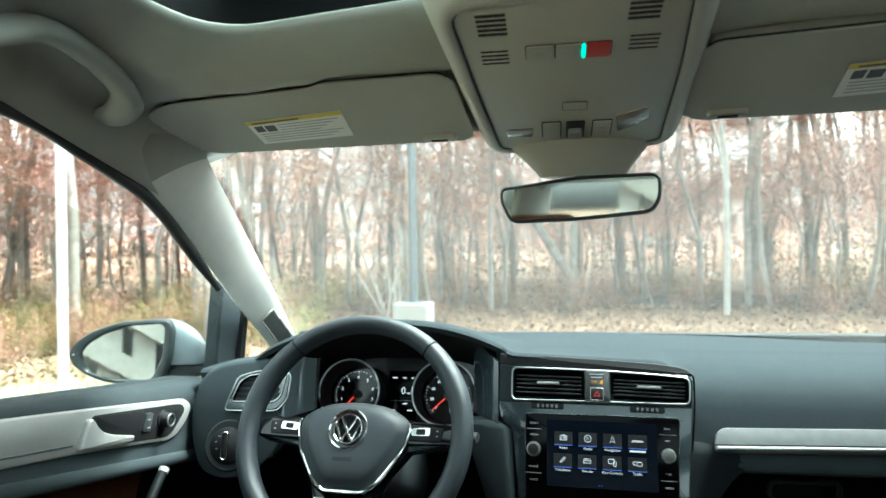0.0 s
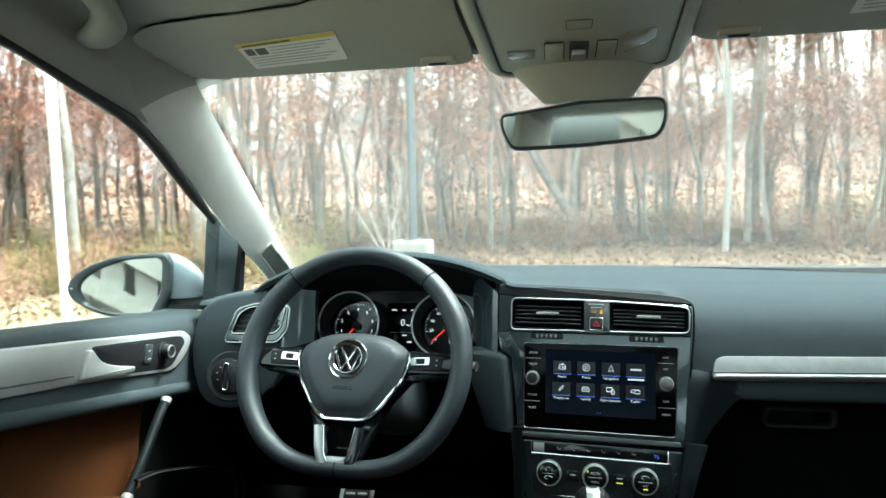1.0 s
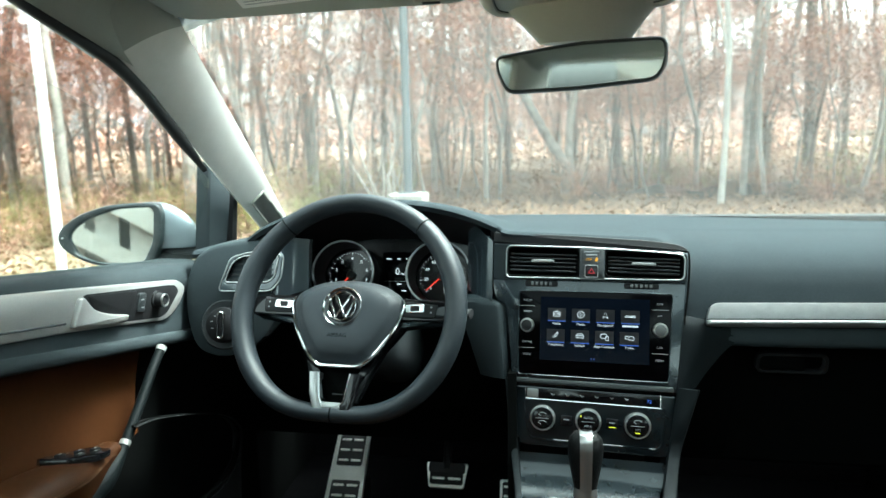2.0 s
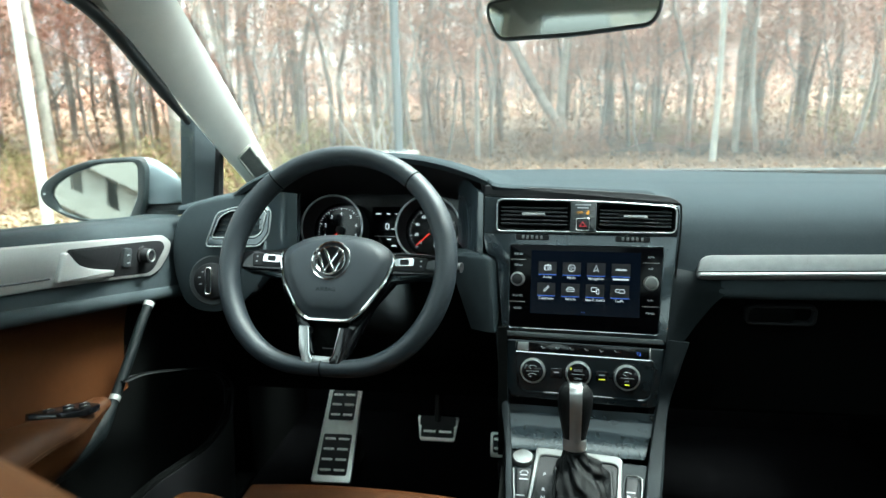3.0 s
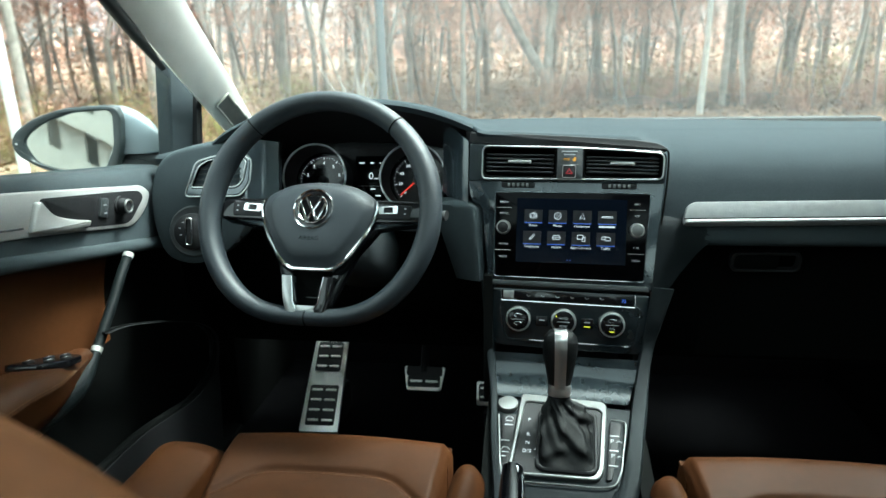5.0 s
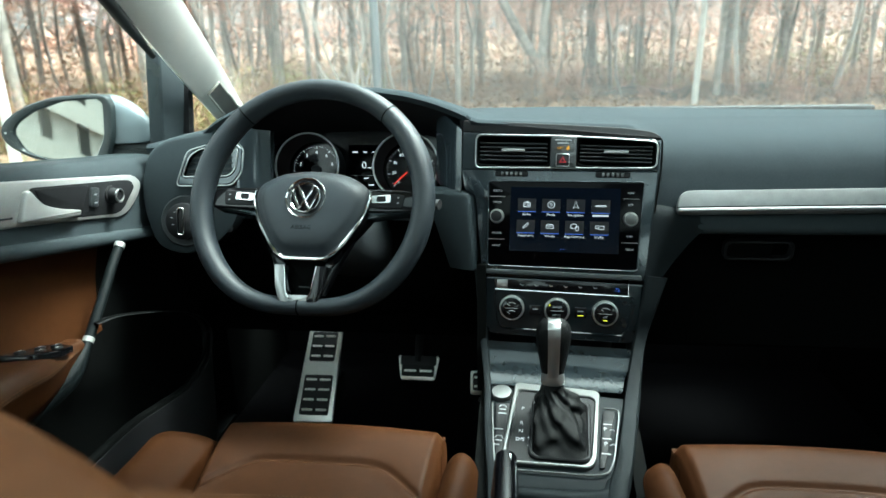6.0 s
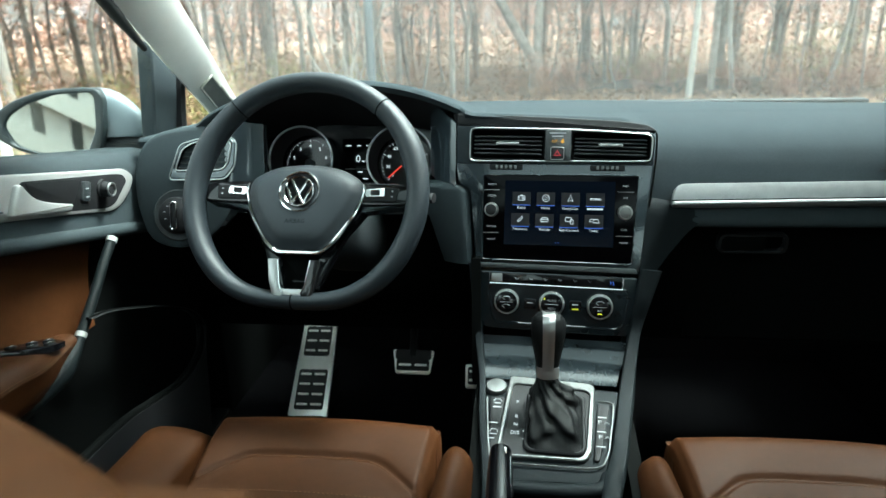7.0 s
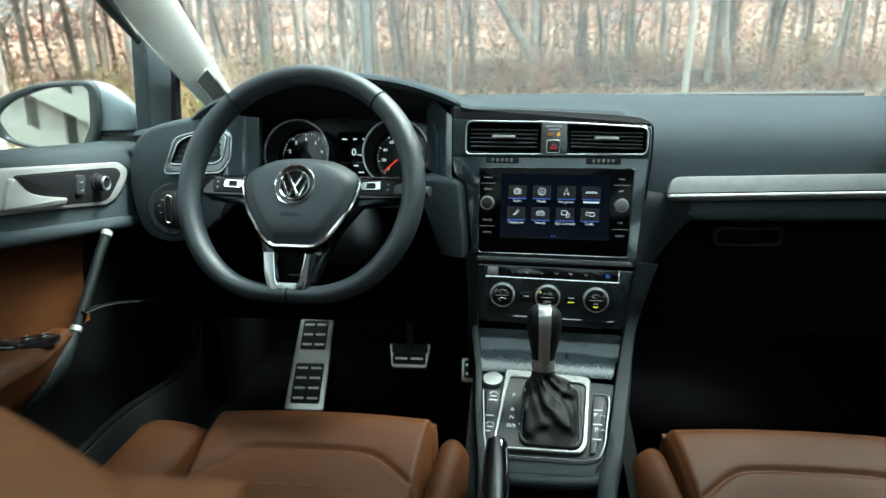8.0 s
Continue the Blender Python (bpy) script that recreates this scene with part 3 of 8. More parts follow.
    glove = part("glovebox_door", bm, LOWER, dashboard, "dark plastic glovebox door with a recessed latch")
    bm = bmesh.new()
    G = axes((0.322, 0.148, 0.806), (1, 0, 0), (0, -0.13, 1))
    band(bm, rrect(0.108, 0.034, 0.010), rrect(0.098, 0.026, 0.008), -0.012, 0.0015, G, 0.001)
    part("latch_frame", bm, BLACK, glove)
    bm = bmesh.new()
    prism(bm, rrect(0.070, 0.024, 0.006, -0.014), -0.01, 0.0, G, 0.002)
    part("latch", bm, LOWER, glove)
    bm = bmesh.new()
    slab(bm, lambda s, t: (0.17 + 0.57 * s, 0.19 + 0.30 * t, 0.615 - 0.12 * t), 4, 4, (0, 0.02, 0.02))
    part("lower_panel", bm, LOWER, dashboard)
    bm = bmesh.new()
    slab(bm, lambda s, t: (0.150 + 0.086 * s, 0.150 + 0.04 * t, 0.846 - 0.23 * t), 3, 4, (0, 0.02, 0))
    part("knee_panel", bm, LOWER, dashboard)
    w = axes((0.504, 0.1385, 0.9285), (1, 0, 0), (0, 0.45, 0.9))
    writing("embossed_word", "AIRBAG", 0.010, w, BLACK, dashboard)

    # the driver's side: panels below the wheel, shade in their black, and the door end
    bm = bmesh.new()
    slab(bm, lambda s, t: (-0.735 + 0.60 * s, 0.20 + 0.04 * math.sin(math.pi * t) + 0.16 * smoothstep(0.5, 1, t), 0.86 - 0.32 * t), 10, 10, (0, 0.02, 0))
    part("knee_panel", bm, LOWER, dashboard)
    bm = bmesh.new()
    pts = rounded([(-0.690, 0.985), (-0.722, 0.960), (-0.733, 0.91), (-0.728, 0.86), (-0.705, 0.80), (-0.655, 0.785), (-0.60, 0.80), (-0.565, 0.83), (-0.545, 0.87), (-0.545, 0.996), (-0.62, 0.998)], 0.025)
    E = Matrix(((1, 0, 0, 0), (0, 0.25, -1, 0.172 - 0.25 * 0.95), (0, 1, 0, 0), (0, 0, 0, 1)))
    prism(bm, pts, -0.05, 0.0, E, 0.008)
    part("end_panel", bm, SOFT, dashboard)
    # glossy trim on both sides of the instruments, curving back to the dials
    for ends in (((-0.562, 0.172, 0.890, 1.000), (-0.549, 0.168, 0.893, 1.003), (-0.535, 0.172, 0.898, 1.004), (-0.519, 0.181, 0.902, 1.000), (-0.500, 0.200, 0.905, 0.995)),
                 ((-0.210, 0.232, 0.905, 1.028), (-0.196, 0.203, 0.902, 1.022), (-0.183, 0.181, 0.900, 1.016), (-0.171, 0.165, 0.898, 1.008), (-0.158, 0.153, 0.893, 1.000))):
        run = spline([e[:3] for e in ends], 24)
        tops = spline([(e[3], 0, 0) for e in ends], 24)

        def trim(s, t):
            k = round(s * 24)
            z = run[k].z * t + tops[k].x * (1 - t)
            return (run[k].x, run[k].y + 0.25 * (z - 0.95), z)
        bm = bmesh.new()
        slab(bm, trim, 24, 8, (0, 0.012, 0))
        part("trim_panel", bm, GLOSS_GREY, dashboard, "glossy dark grey trim beside the instruments", angle=60)
    # the rounded cheek beside the centre stack, under the cluster's right end
    bm = bmesh.new()
    def cheek(s, t):
        v = -0.083 - 0.132 * t
        u = (-0.222 + 0.040 * t) * (1 - s) + (-0.1348 + 0.0085 * t - 0.012 * (1 - min(1.0, t / 0.10)) ** 2) * s
        return FASCIA @ Vector((u, v, 0.004 - 0.006 * (1 - min(1.0, t / 0.06)) ** 2 - 0.060 * (1 - s) ** 1.8 * (0.25 + 0.75 * t) - 0.010 * max(0.0, s - 0.86) / 0.14))
    slab(bm, cheek, 16, 20, (0, 0.03, 0))
    part("column_cheek", bm, SOFT, dashboard, "soft grey cheek beside the centre stack")


build_dash()


def air_vent(w, h, r, M, slats, name, label, tab=True, frame_mat=SATIN):
    """A vent: bright frame, dark duct, horizontal slats and a sliding tab."""
    v = thing(name, M @ Vector((0, 0, 0)), label, "air vent")
    bm = bmesh.new()
    band(bm, rrect(w, h, r), rrect(w - 0.0055, h - 0.0055, r - 0.002), -0.012, 0.003, M, 0.001)
    part("bezel", bm, frame_mat, v)
    bm = bmesh.new()
    outer, inner = rrect(w - 0.007, h - 0.007, r - 0.003), rrect(w - 0.02, h - 0.014, r - 0.004)
    loft(bm, [flat(outer, 0.0, M), flat(inner, -0.035, M)], cap0=False)
    part("duct", bm, LOWER, v)
    for k in range(slats):
        y = (h - 0.016) * ((k + 0.5) / slats - 0.5)
        bm = bmesh.new()
        box(bm, (-w / 2 + 0.006, y - 0.0015, -0.022), (w / 2 - 0.006, y + 0.0013, -0.0025), M, 0.0009)
        part("slat", bm, HARD, v)
    if tab:
        bm = bmesh.new()
        prism(bm, rrect(0.038, 0.0055, 0.0025, 0.0, 0.002), -0.006, 0.004, M, 0.0015)
        part("slider_tab", bm, SATIN, v, "satin silver slider tab")
    return v


def build_stack():
    """The centre stack: surround, vents, screen and climate controls."""
    F = FASCIA
    st = thing("center_stack", F @ Vector((0.005, -0.16, -0.02)), "glossy dark grey centre stack surround", "center stack")
    bm = bmesh.new()
    pts = rounded([(-0.118, -0.222), (0.1405, -0.222), (0.1535, -0.0495), (-0.1570, -0.0495), (-0.1510, -0.0840), (-0.1330, -0.0900), (-0.126, -0.15)], [0.006, 0.006, 0.002, 0.002, 0.012, 0.01, 0.03])
    prism(bm, pts, -0.03, 0.0, F, 0.001)
    # the upper part is open behind the vents
    outer = rounded([(-0.1570, -0.0495), (0.1535, -0.0495), (0.1565, 0.0025), (-0.157, 0.0125)], [0.002, 0.002, 0.016, 0.004])
    inner = rounded([(-0.1325, -0.0445), (0.1500, -0.0430), (0.1505, -0.0005), (-0.1325, 0.0070)], [0.010, 0.010, 0.012, 0.012])
    band(bm, outer, inner, -0.03, 0.0, F, 0.001)
    part("surround", bm, SURROUND_GLOSS, st, "glossy dark grey surround")
    # the dark lip of the dash top above the vents
    bm = bmesh.new()
    prism(bm, rounded([(-0.157, 0.0115), (0.1560, 0.0015), (0.1570, 0.0060), (0.143, 0.0145), (0.10, 0.0200), (0.0, 0.0255), (-0.157, 0.0320)], [0.002, 0.002, 0.008, 0.01, 0.01, 0.01, 0.003]), -0.022, -0.001, F, 0.003)
    part("brow", bm, BLACK, st, "dark soft brow above the vents")
    bm = bmesh.new()
    tube(bm, spline([F @ Vector(q) for q in ((0.1560, 0.0030, -0.003), (0.1580, -0.006, -0.001), (0.1570, -0.05, -0.001), (0.1495, -0.13, -0.001), (0.1425, -0.222, -0.001))], 30), 0.0016, 6)
    part("joint", bm, LOWER, st)
    # silver lip under the screen
    bm = bmesh.new()
    prism(bm, rounded([(-0.116, -0.2185), (0.136, -0.2205), (0.134, -0.2125), (-0.114, -0.2105)], 0.002), -0.002, 0.0045, F, 0.0015)
    part("lower_lip", bm, HARD, st)
    for u in (-0.0748, 0.0848):
        bm = bmesh.new()
        prism(bm, rrect(0.054, 0.0095, 0.003, u, -0.0548), -0.004, 0.0012, F, 0.001)
        tw = part("thumbwheel", bm, BLACK, st, "ribbed thumbwheel for the air vent")
        for k in range(5):
            bm = bmesh.new()
            box(bm, (u - 0.017 + 0.0075 * k, -0.0578, 0.0), (u - 0.013 + 0.0075 * k, -0.0518, 0.0035), F, 0.0008)
            part("rib", bm, DECK_SILVER, tw)
    # vents
    air_vent(0.1215, 0.0500, 0.010, F @ pose(-0.0735, -0.0190, -0.0005, 0, 0, -0.6), 5, "air_vent", "black slatted centre air vent with silver tab", frame_mat=LOWER)
    air_vent(0.1235, 0.0455, 0.010, F @ pose(0.0885, -0.0210, -0.0005, 0, 0, -1.2), 5, "air_vent", "black slatted centre air vent with silver tab", frame_mat=LOWER)
    bm = bmesh.new()
    fo = rounded([(-0.1355, -0.0468), (0.1515, -0.0448), (0.1535, -0.0010), (0.08, 0.0040), (0.0, 0.0075), (-0.1355, 0.0092)], [0.010, 0.012, 0.014, 0.02, 0.02, 0.012], 8)
    band(bm, fo, shrink(fo, 0.0026), -0.004, 0.003, F, 0.0008)
    part("vent_frame", bm, SATIN, st, "thin satin silver frame round both vents")
    bm = bmesh.new()
    prism(bm, rrect(0.041, 0.0490, 0.002, 0.0068, -0.0200), -0.01, 0.0045, F, 0.0015)
    block = part("button_block", bm, HARD, st, "grey block with airbag lamp and hazard button")
    bm = bmesh.new()
    band(bm, rrect(0.0215, 0.0205, 0.003, 0.006, -0.0325), rrect(0.0195, 0.0185, 0.0025, 0.006, -0.0325), 0.003, 0.0055, F, 0.0004)
    part("button_rim", bm, SATIN, block)
    bm = bmesh.new()
    prism(bm, rrect(0.0195, 0.0185, 0.0025, 0.006, -0.0325), 0.003, 0.0052, F, 0.0006)
    hz = part("hazard_button", bm, BLACK, block, "black hazard button with red triangle")
    bm = bmesh.new()
    band(bm, [(0.0, -0.0365), (0.012, -0.0365), (0.006, -0.0268)], [(0.0026, -0.0350), (0.0094, -0.0350), (0.006, -0.0296)], 0.0050, 0.0056, F)
    part("triangle", bm, HAZARD_RED, hz, smooth=False)
    for row, n in ((-0.0005, 7), (-0.0055, 5)):
        bm = bmesh.new()
        box(bm, (0.006 - 0.0018 * n, row - 0.001, 0.004), (0.006 + 0.0018 * n, row + 0.001, 0.0049), F)
        part("print_bar", bm, PRINT, block, smooth=False)
    w = F @ pose(0.0015, -0.0135, 0.0048)
    writing("lamp_word", "OFF", 0.0055, w, AMBER, block)
    bm = bmesh.new()
    prism(bm, circle(0.0026, 0.0135, -0.0140, 12), 0.004, 0.005, F)
    prism(bm, circle(0.0015, 0.0145, -0.0110, 10), 0.004, 0.005, F)
    part("lamp_sign", bm, AMBER, block, smooth=False)

    # the screen unit
    S = F @ pose(0.010, -0.1355, 0.0)
    un = thing("infotainment_screen", S @ Vector((0, -0.065, 0)), "black glass infotainment touchscreen showing a menu of eight tiles", "touchscreen")
    bm = bmesh.new()
    pts = rounded([(-0.119, -0.0685), (0.1165, -0.0695), (0.1225, 0.0690), (-0.1205, 0.0675)], 0.004)
    band(bm, shrink(pts, -0.0014), pts, -0.004, 0.0032, S, 0.0006)
    part("frame", bm, GLOSS_GREY, un, "thin dark silver frame")
    bm = bmesh.new()
    prism(bm, pts, -0.01, 0.0025, S, 0.0008)
    part("glass", bm, SCREEN_OFF, un)
    bm = bmesh.new()
    prism(bm, rrect(0.173, 0.1035, 0.001, 0.0015, 0.0075), 0.002, 0.0029, S)
    disp = part("display", bm, SCREEN, un, "lit dark blue display", smooth=False)
    words = (("Radio", "Media", "Navigation", ""), ("Telephone", "Vehicle", "App-Connect", "Traffic"))
    for r in range(2):
        for c in range(4):
            cx, cy = -0.0583 + 0.0388 * c - 0.0012 * r, 0.0305 - 0.0345 * r
            bm = bmesh.new()
            box(bm, (cx - 0.0145, cy - 0.0100, 0.0029), (cx + 0.0145, cy + 0.0105, 0.0032), S)
            part("menu_tile", bm, TILE, disp, smooth=False)
            bm = bmesh.new()
            box(bm, (cx - 0.0145, cy - 0.0112, 0.0029), (cx + 0.0145, cy - 0.0101, 0.0034), S)
            part("tile_line", bm, ICON_BLUE, disp, smooth=False)
            if words[r][c]:
                writing("tile_word", words[r][c], 0.0058, S @ pose(cx, cy - 0.0148, 0.0032), ICON, disp)
            else:
                bm = bmesh.new()
                box(bm, (cx - 0.0125, cy - 0.0162, 0.003), (cx + 0.0125, cy - 0.0134, 0.0034), S)
                part("tile_bar", bm, ICON, disp, smooth=False)
            icon(disp, S @ pose(cx, cy + 0.001, 0.0033), (r, c))
    for dx in (-0.0022, 0.0022):
        bm = bmesh.new()
        prism(bm, circle(0.0009, 0.0 + dx, -0.0395, 10), 0.0029, 0.0034, S)
        part("page_dot", bm, ICON_BLUE, disp, smooth=False)
    for side, ux in ((-1, -0.1065), (1, 0.1042)):
        kz = 0.0113
        bm = bmesh.new()
        lathe(bm, [(0.0118, 0.002), (0.0118, 0.004), (0.0102, 0.010), (0.0098, 0.0115)], S @ pose(ux, kz, 0))
        kn = part("rotary_knob", bm, SATIN, un, "chrome-ringed rotary knob")
        bm = bmesh.new()
        lathe(bm, [(0.0088, 0.011), (0.0088, 0.0122), (0.008, 0.0125)], S @ pose(ux, kz, 0))
        part("knob_cap", bm, BLACK if side < 0 else DECK_SILVER, kn)
        labels = ("RADIO", "MEDIA", "PHONE", "VOICE") if side < 0 else ("NAV", "APP", "CAR", "MENU")
        for word, dy in zip(labels, (0.0525, 0.034, -0.0160, -0.0365)):
            writing("key_word", word, 0.0046, S @ pose(ux - 0.0005 * side, dy, 0.0028), PRINT, un)
        for dy in (0.0435, -0.0258):
            bm = bmesh.new()
            box(bm, (ux - 0.0125, dy - 0.0004, 0.0024), (ux + 0.0125, dy + 0.0004, 0.0032), S)
            part("key_divider", bm, SATIN, un, smooth=False)

    # climate panel
    cl = thing("climate_panel", F @ Vector((0.01, -0.32, 0)), "glossy dark grey climate panel with three round knobs", "climate control")
    bm = bmesh.new()
    pts = rounded([(-0.108, -0.318), (0.130, -0.322), (0.139, -0.2265), (-0.1185, -0.2235)], [0.01, 0.01, 0.004, 0.004])
    prism(bm, pts, -0.03, -0.001, F, 0.003)
    part("plate", bm, CONSOLE_GLOSS, cl)
    bm = bmesh.new()
    inner = rounded([(-0.088, -0.306), (0.116, -0.309), (0.124, -0.2475), (-0.097, -0.2455)], 0.012)
    band(bm, shrink(inner, -0.003), inner, -0.004, 0.0005, F, 0.001)
    part("step", bm, CONSOLE_GLOSS, cl)
    bm = bmesh.new()
    so = rounded([(-0.096, -0.2435), (0.1155, -0.2462), (0.1155, -0.2262), (-0.0965, -0.2258)], 0.002)
    prism(bm, shrink(so, 0.0012), -0.004, 0.0012, F, 0.0006)
    bar = part("button_bar", bm, PIANO, cl, "black button bar with chrome edge")
    bm = bmesh.new()
    tube(bm, [F @ Vector((x, y, 0.0015)) for x, y in ((-0.0962, -0.2258), (-0.096, -0.2435), (0.1155, -0.2462), (0.1155, -0.2262))], 0.0013, 6)
    part("chrome_edge", bm, CHROME, bar)
    bm = bmesh.new()
    box(bm, (-0.0935, -0.2415, 0.001), (-0.0755, -0.2275, 0.0022), F, 0.0008)
    part("end_key", bm, SATIN, bar)
    for k in range(6):
        u = -0.052 + 0.0232 * k
        bm = bmesh.new()
        tube(bm, [F @ Vector((u - 0.003, -0.2330, 0.0014)), F @ Vector((u, -0.2365, 0.0014)), F @ Vector((u + 0.003, -0.2345, 0.0014))], 0.0006, 5)
        part("key_sign", bm, PRINT, bar)
    writing("reading", "72", 0.0075, F @ pose(0.0985, -0.2372, 0.0014), ICON_BLUE, bar)
    for u, v, signs in ((-0.0673, -0.2728, 0), (0.0052, -0.2735, 1), (0.0809, -0.2747, 2)):
        K = F @ pose(u, v, 0)
        bm = bmesh.new()
        lathe(bm, [(0.0205, -0.002), (0.0205, 0.006), (0.0192, 0.012), (0.0178, 0.0125), (0.0172, 0.011)], K, 40)
        kn = part("climate_knob", bm, SATIN, cl, "round climate knob with silver ring")
        bm = bmesh.new()
        lathe(bm, [(0.0215, -0.002), (0.0222, 0.003), (0.0207, 0.004)], K, 40)
        part("knob_base", bm, PIANO, kn)
        bm = bmesh.new()
        lathe(bm, [(0.0174, 0.009), (0.0172, 0.0112), (0.016, 0.0118)], K, 40)
        part("knob_face", bm, PIANO, kn)
        bm = bmesh.new()
        box(bm, (-0.0105, -0.0004, 0.0115), (0.0105, 0.0004, 0.0122), K)
        part("knob_line", bm, PRINT, kn, smooth=False)
        if signs == 1:
            writing("knob_word", "AUTO", 0.0052, K @ pose(0, 0.006, 0.0119), PRINT, kn)
            writing("knob_word", "MENU", 0.0046, K @ pose(0, -0.007, 0.0119), PRINT, kn)
            bm = bmesh.new()
            box(bm, (-0.0125, 0.0068, 0.0118), (-0.0105, 0.0105, 0.0123), K)
            part("knob_lamp", bm, YELLOW_LAMP, kn, smooth=False)
        else:
            for dy in (0.0065, -0.0065):
                bm = bmesh.new()
                if signs == 2 and dy < 0:
                    bm.free()
                    writing("knob_word", "A/C", 0.005, K @ pose(0, -0.0055, 0.0119), PRINT, kn)
                    bm = bmesh.new()
                    box(bm, (-0.0035, -0.0115, 0.0118), (0.0035, -0.0095, 0.0123), K)
                    part("knob_lamp", bm, YELLOW_LAMP, kn, smooth=False)
                    continue
                tube(bm, [K @ Vector((0.0065 * math.cos(a) , dy + 0.003 * math.sin(a), 0.0119)) for a in (0.2, 1.2, 2.2, 3.2, 4.4)], 0.0006, 5)
                part("knob_sign", bm, PRINT, kn)
    for u, lamp in ((-0.0295, False), (0.0425, True)):
        bm = bmesh.new()
        prism(bm, rrect(0.019, 0.0165, 0.002, u, -0.2755), -0.002, 0.002, F, 0.001)
        key = part("square_key", bm, PIANO, cl, "black square key")
        bm = bmesh.new()
        box(bm, (u - 0.0045, -0.2745, 0.0018), (u + 0.0045, -0.2728, 0.0024), F)
        part("key_bar", bm, PRINT, key, smooth=False)
        if lamp:
            bm = bmesh.new()
            box(bm, (u - 0.005, -0.2815, 0.0018), (u + 0.005, -0.2798, 0.0024), F)
            part("key_lamp", bm, YELLOW_LAMP, key, smooth=False)


def icon(parent, M, rc):
    """The small line drawing on a menu tile."""
    bm = bmesh.new()
    r = 0.0005

    def line(pts, closed=False):
        tube(bm, [M @ Vector((x, y, 0.0002)) for x, y in pts], r, 4, closed=closed, up=(M.col[2].x, M.col[2].y, M.col[2].z))
    arc = lambda rad, n=14, cx=0, cy=0: [(cx + rad * math.cos(2 * math.pi * i / n), cy + rad * math.sin(2 * math.pi * i / n)) for i in range(n)]
    if rc == (0, 0):
        line(rrect(0.0105, 0.007, 0.001, 0, -0.0005, 3), True)
        line(arc(0.0017, 10, 0.002, -0.0005), True)
        line([(-0.0035, -0.002), (-0.0035, 0.001)])
        line([(-0.003, 0.003), (0.002, 0.0052)])
    elif rc == (0, 1):
        line(arc(0.0054, 18), True)
        line([(-0.0015, -0.0025), (-0.0015, 0.0025), (0.0026, 0)], True)
    elif rc == (0, 2):
        line([(-0.004, -0.005), (0, 0.006), (0.004, -0.005), (0, -0.0022)], True)
    elif rc == (0, 3):
        line([(-0.009, -0.0012), (0.009, -0.0012)])
        line([(-0.008, 0.0006), (0.008, 0.0006)])
    elif rc == (1, 0):
        line([(0.003, 0.005), (0.004, 0.003), (0.001, -0.0015), (-0.0035, -0.0045), (-0.0045, -0.003), (-0.0022, -0.0012), (0.0015, 0.0035)], True)
    elif rc == (1, 1):
        line([(-0.006, -0.003), (-0.006, 0.0), (-0.004, 0.0032), (0.004, 0.0032), (0.006, 0.0), (0.006, -0.003)], True)
        line([(-0.0055, 0.0004), (0.0055, 0.0004)])
        line([(-0.0045, -0.003), (-0.0045, -0.0045)])
        line([(0.0045, -0.003), (0.0045, -0.0045)])
    elif rc == (1, 2):
        line(rrect(0.009, 0.0065, 0.0008, -0.0012, 0.0012, 3), True)
        line(rrect(0.0042, 0.007, 0.0008, 0.0042, -0.0022, 3), True)
    else:
        line([(-0.001, -0.003), (-0.001, 0.0), (0.0005, 0.0025), (0.006, 0.0025), (0.0072, 0.0), (0.0072, -0.003)], True)
        line([(-0.0065, -0.0015), (-0.0065, 0.001), (-0.005, 0.0028), (-0.001, 0.0028)])
        line([(-0.0065, -0.0015), (-0.002, -0.0015)])
    part("tile_icon", bm, ICON, parent)


build_stack()
LV = axes((-0.6035, 0.166, 0.941), (1, 0.03, 0.0), (0, 0.25, 1))


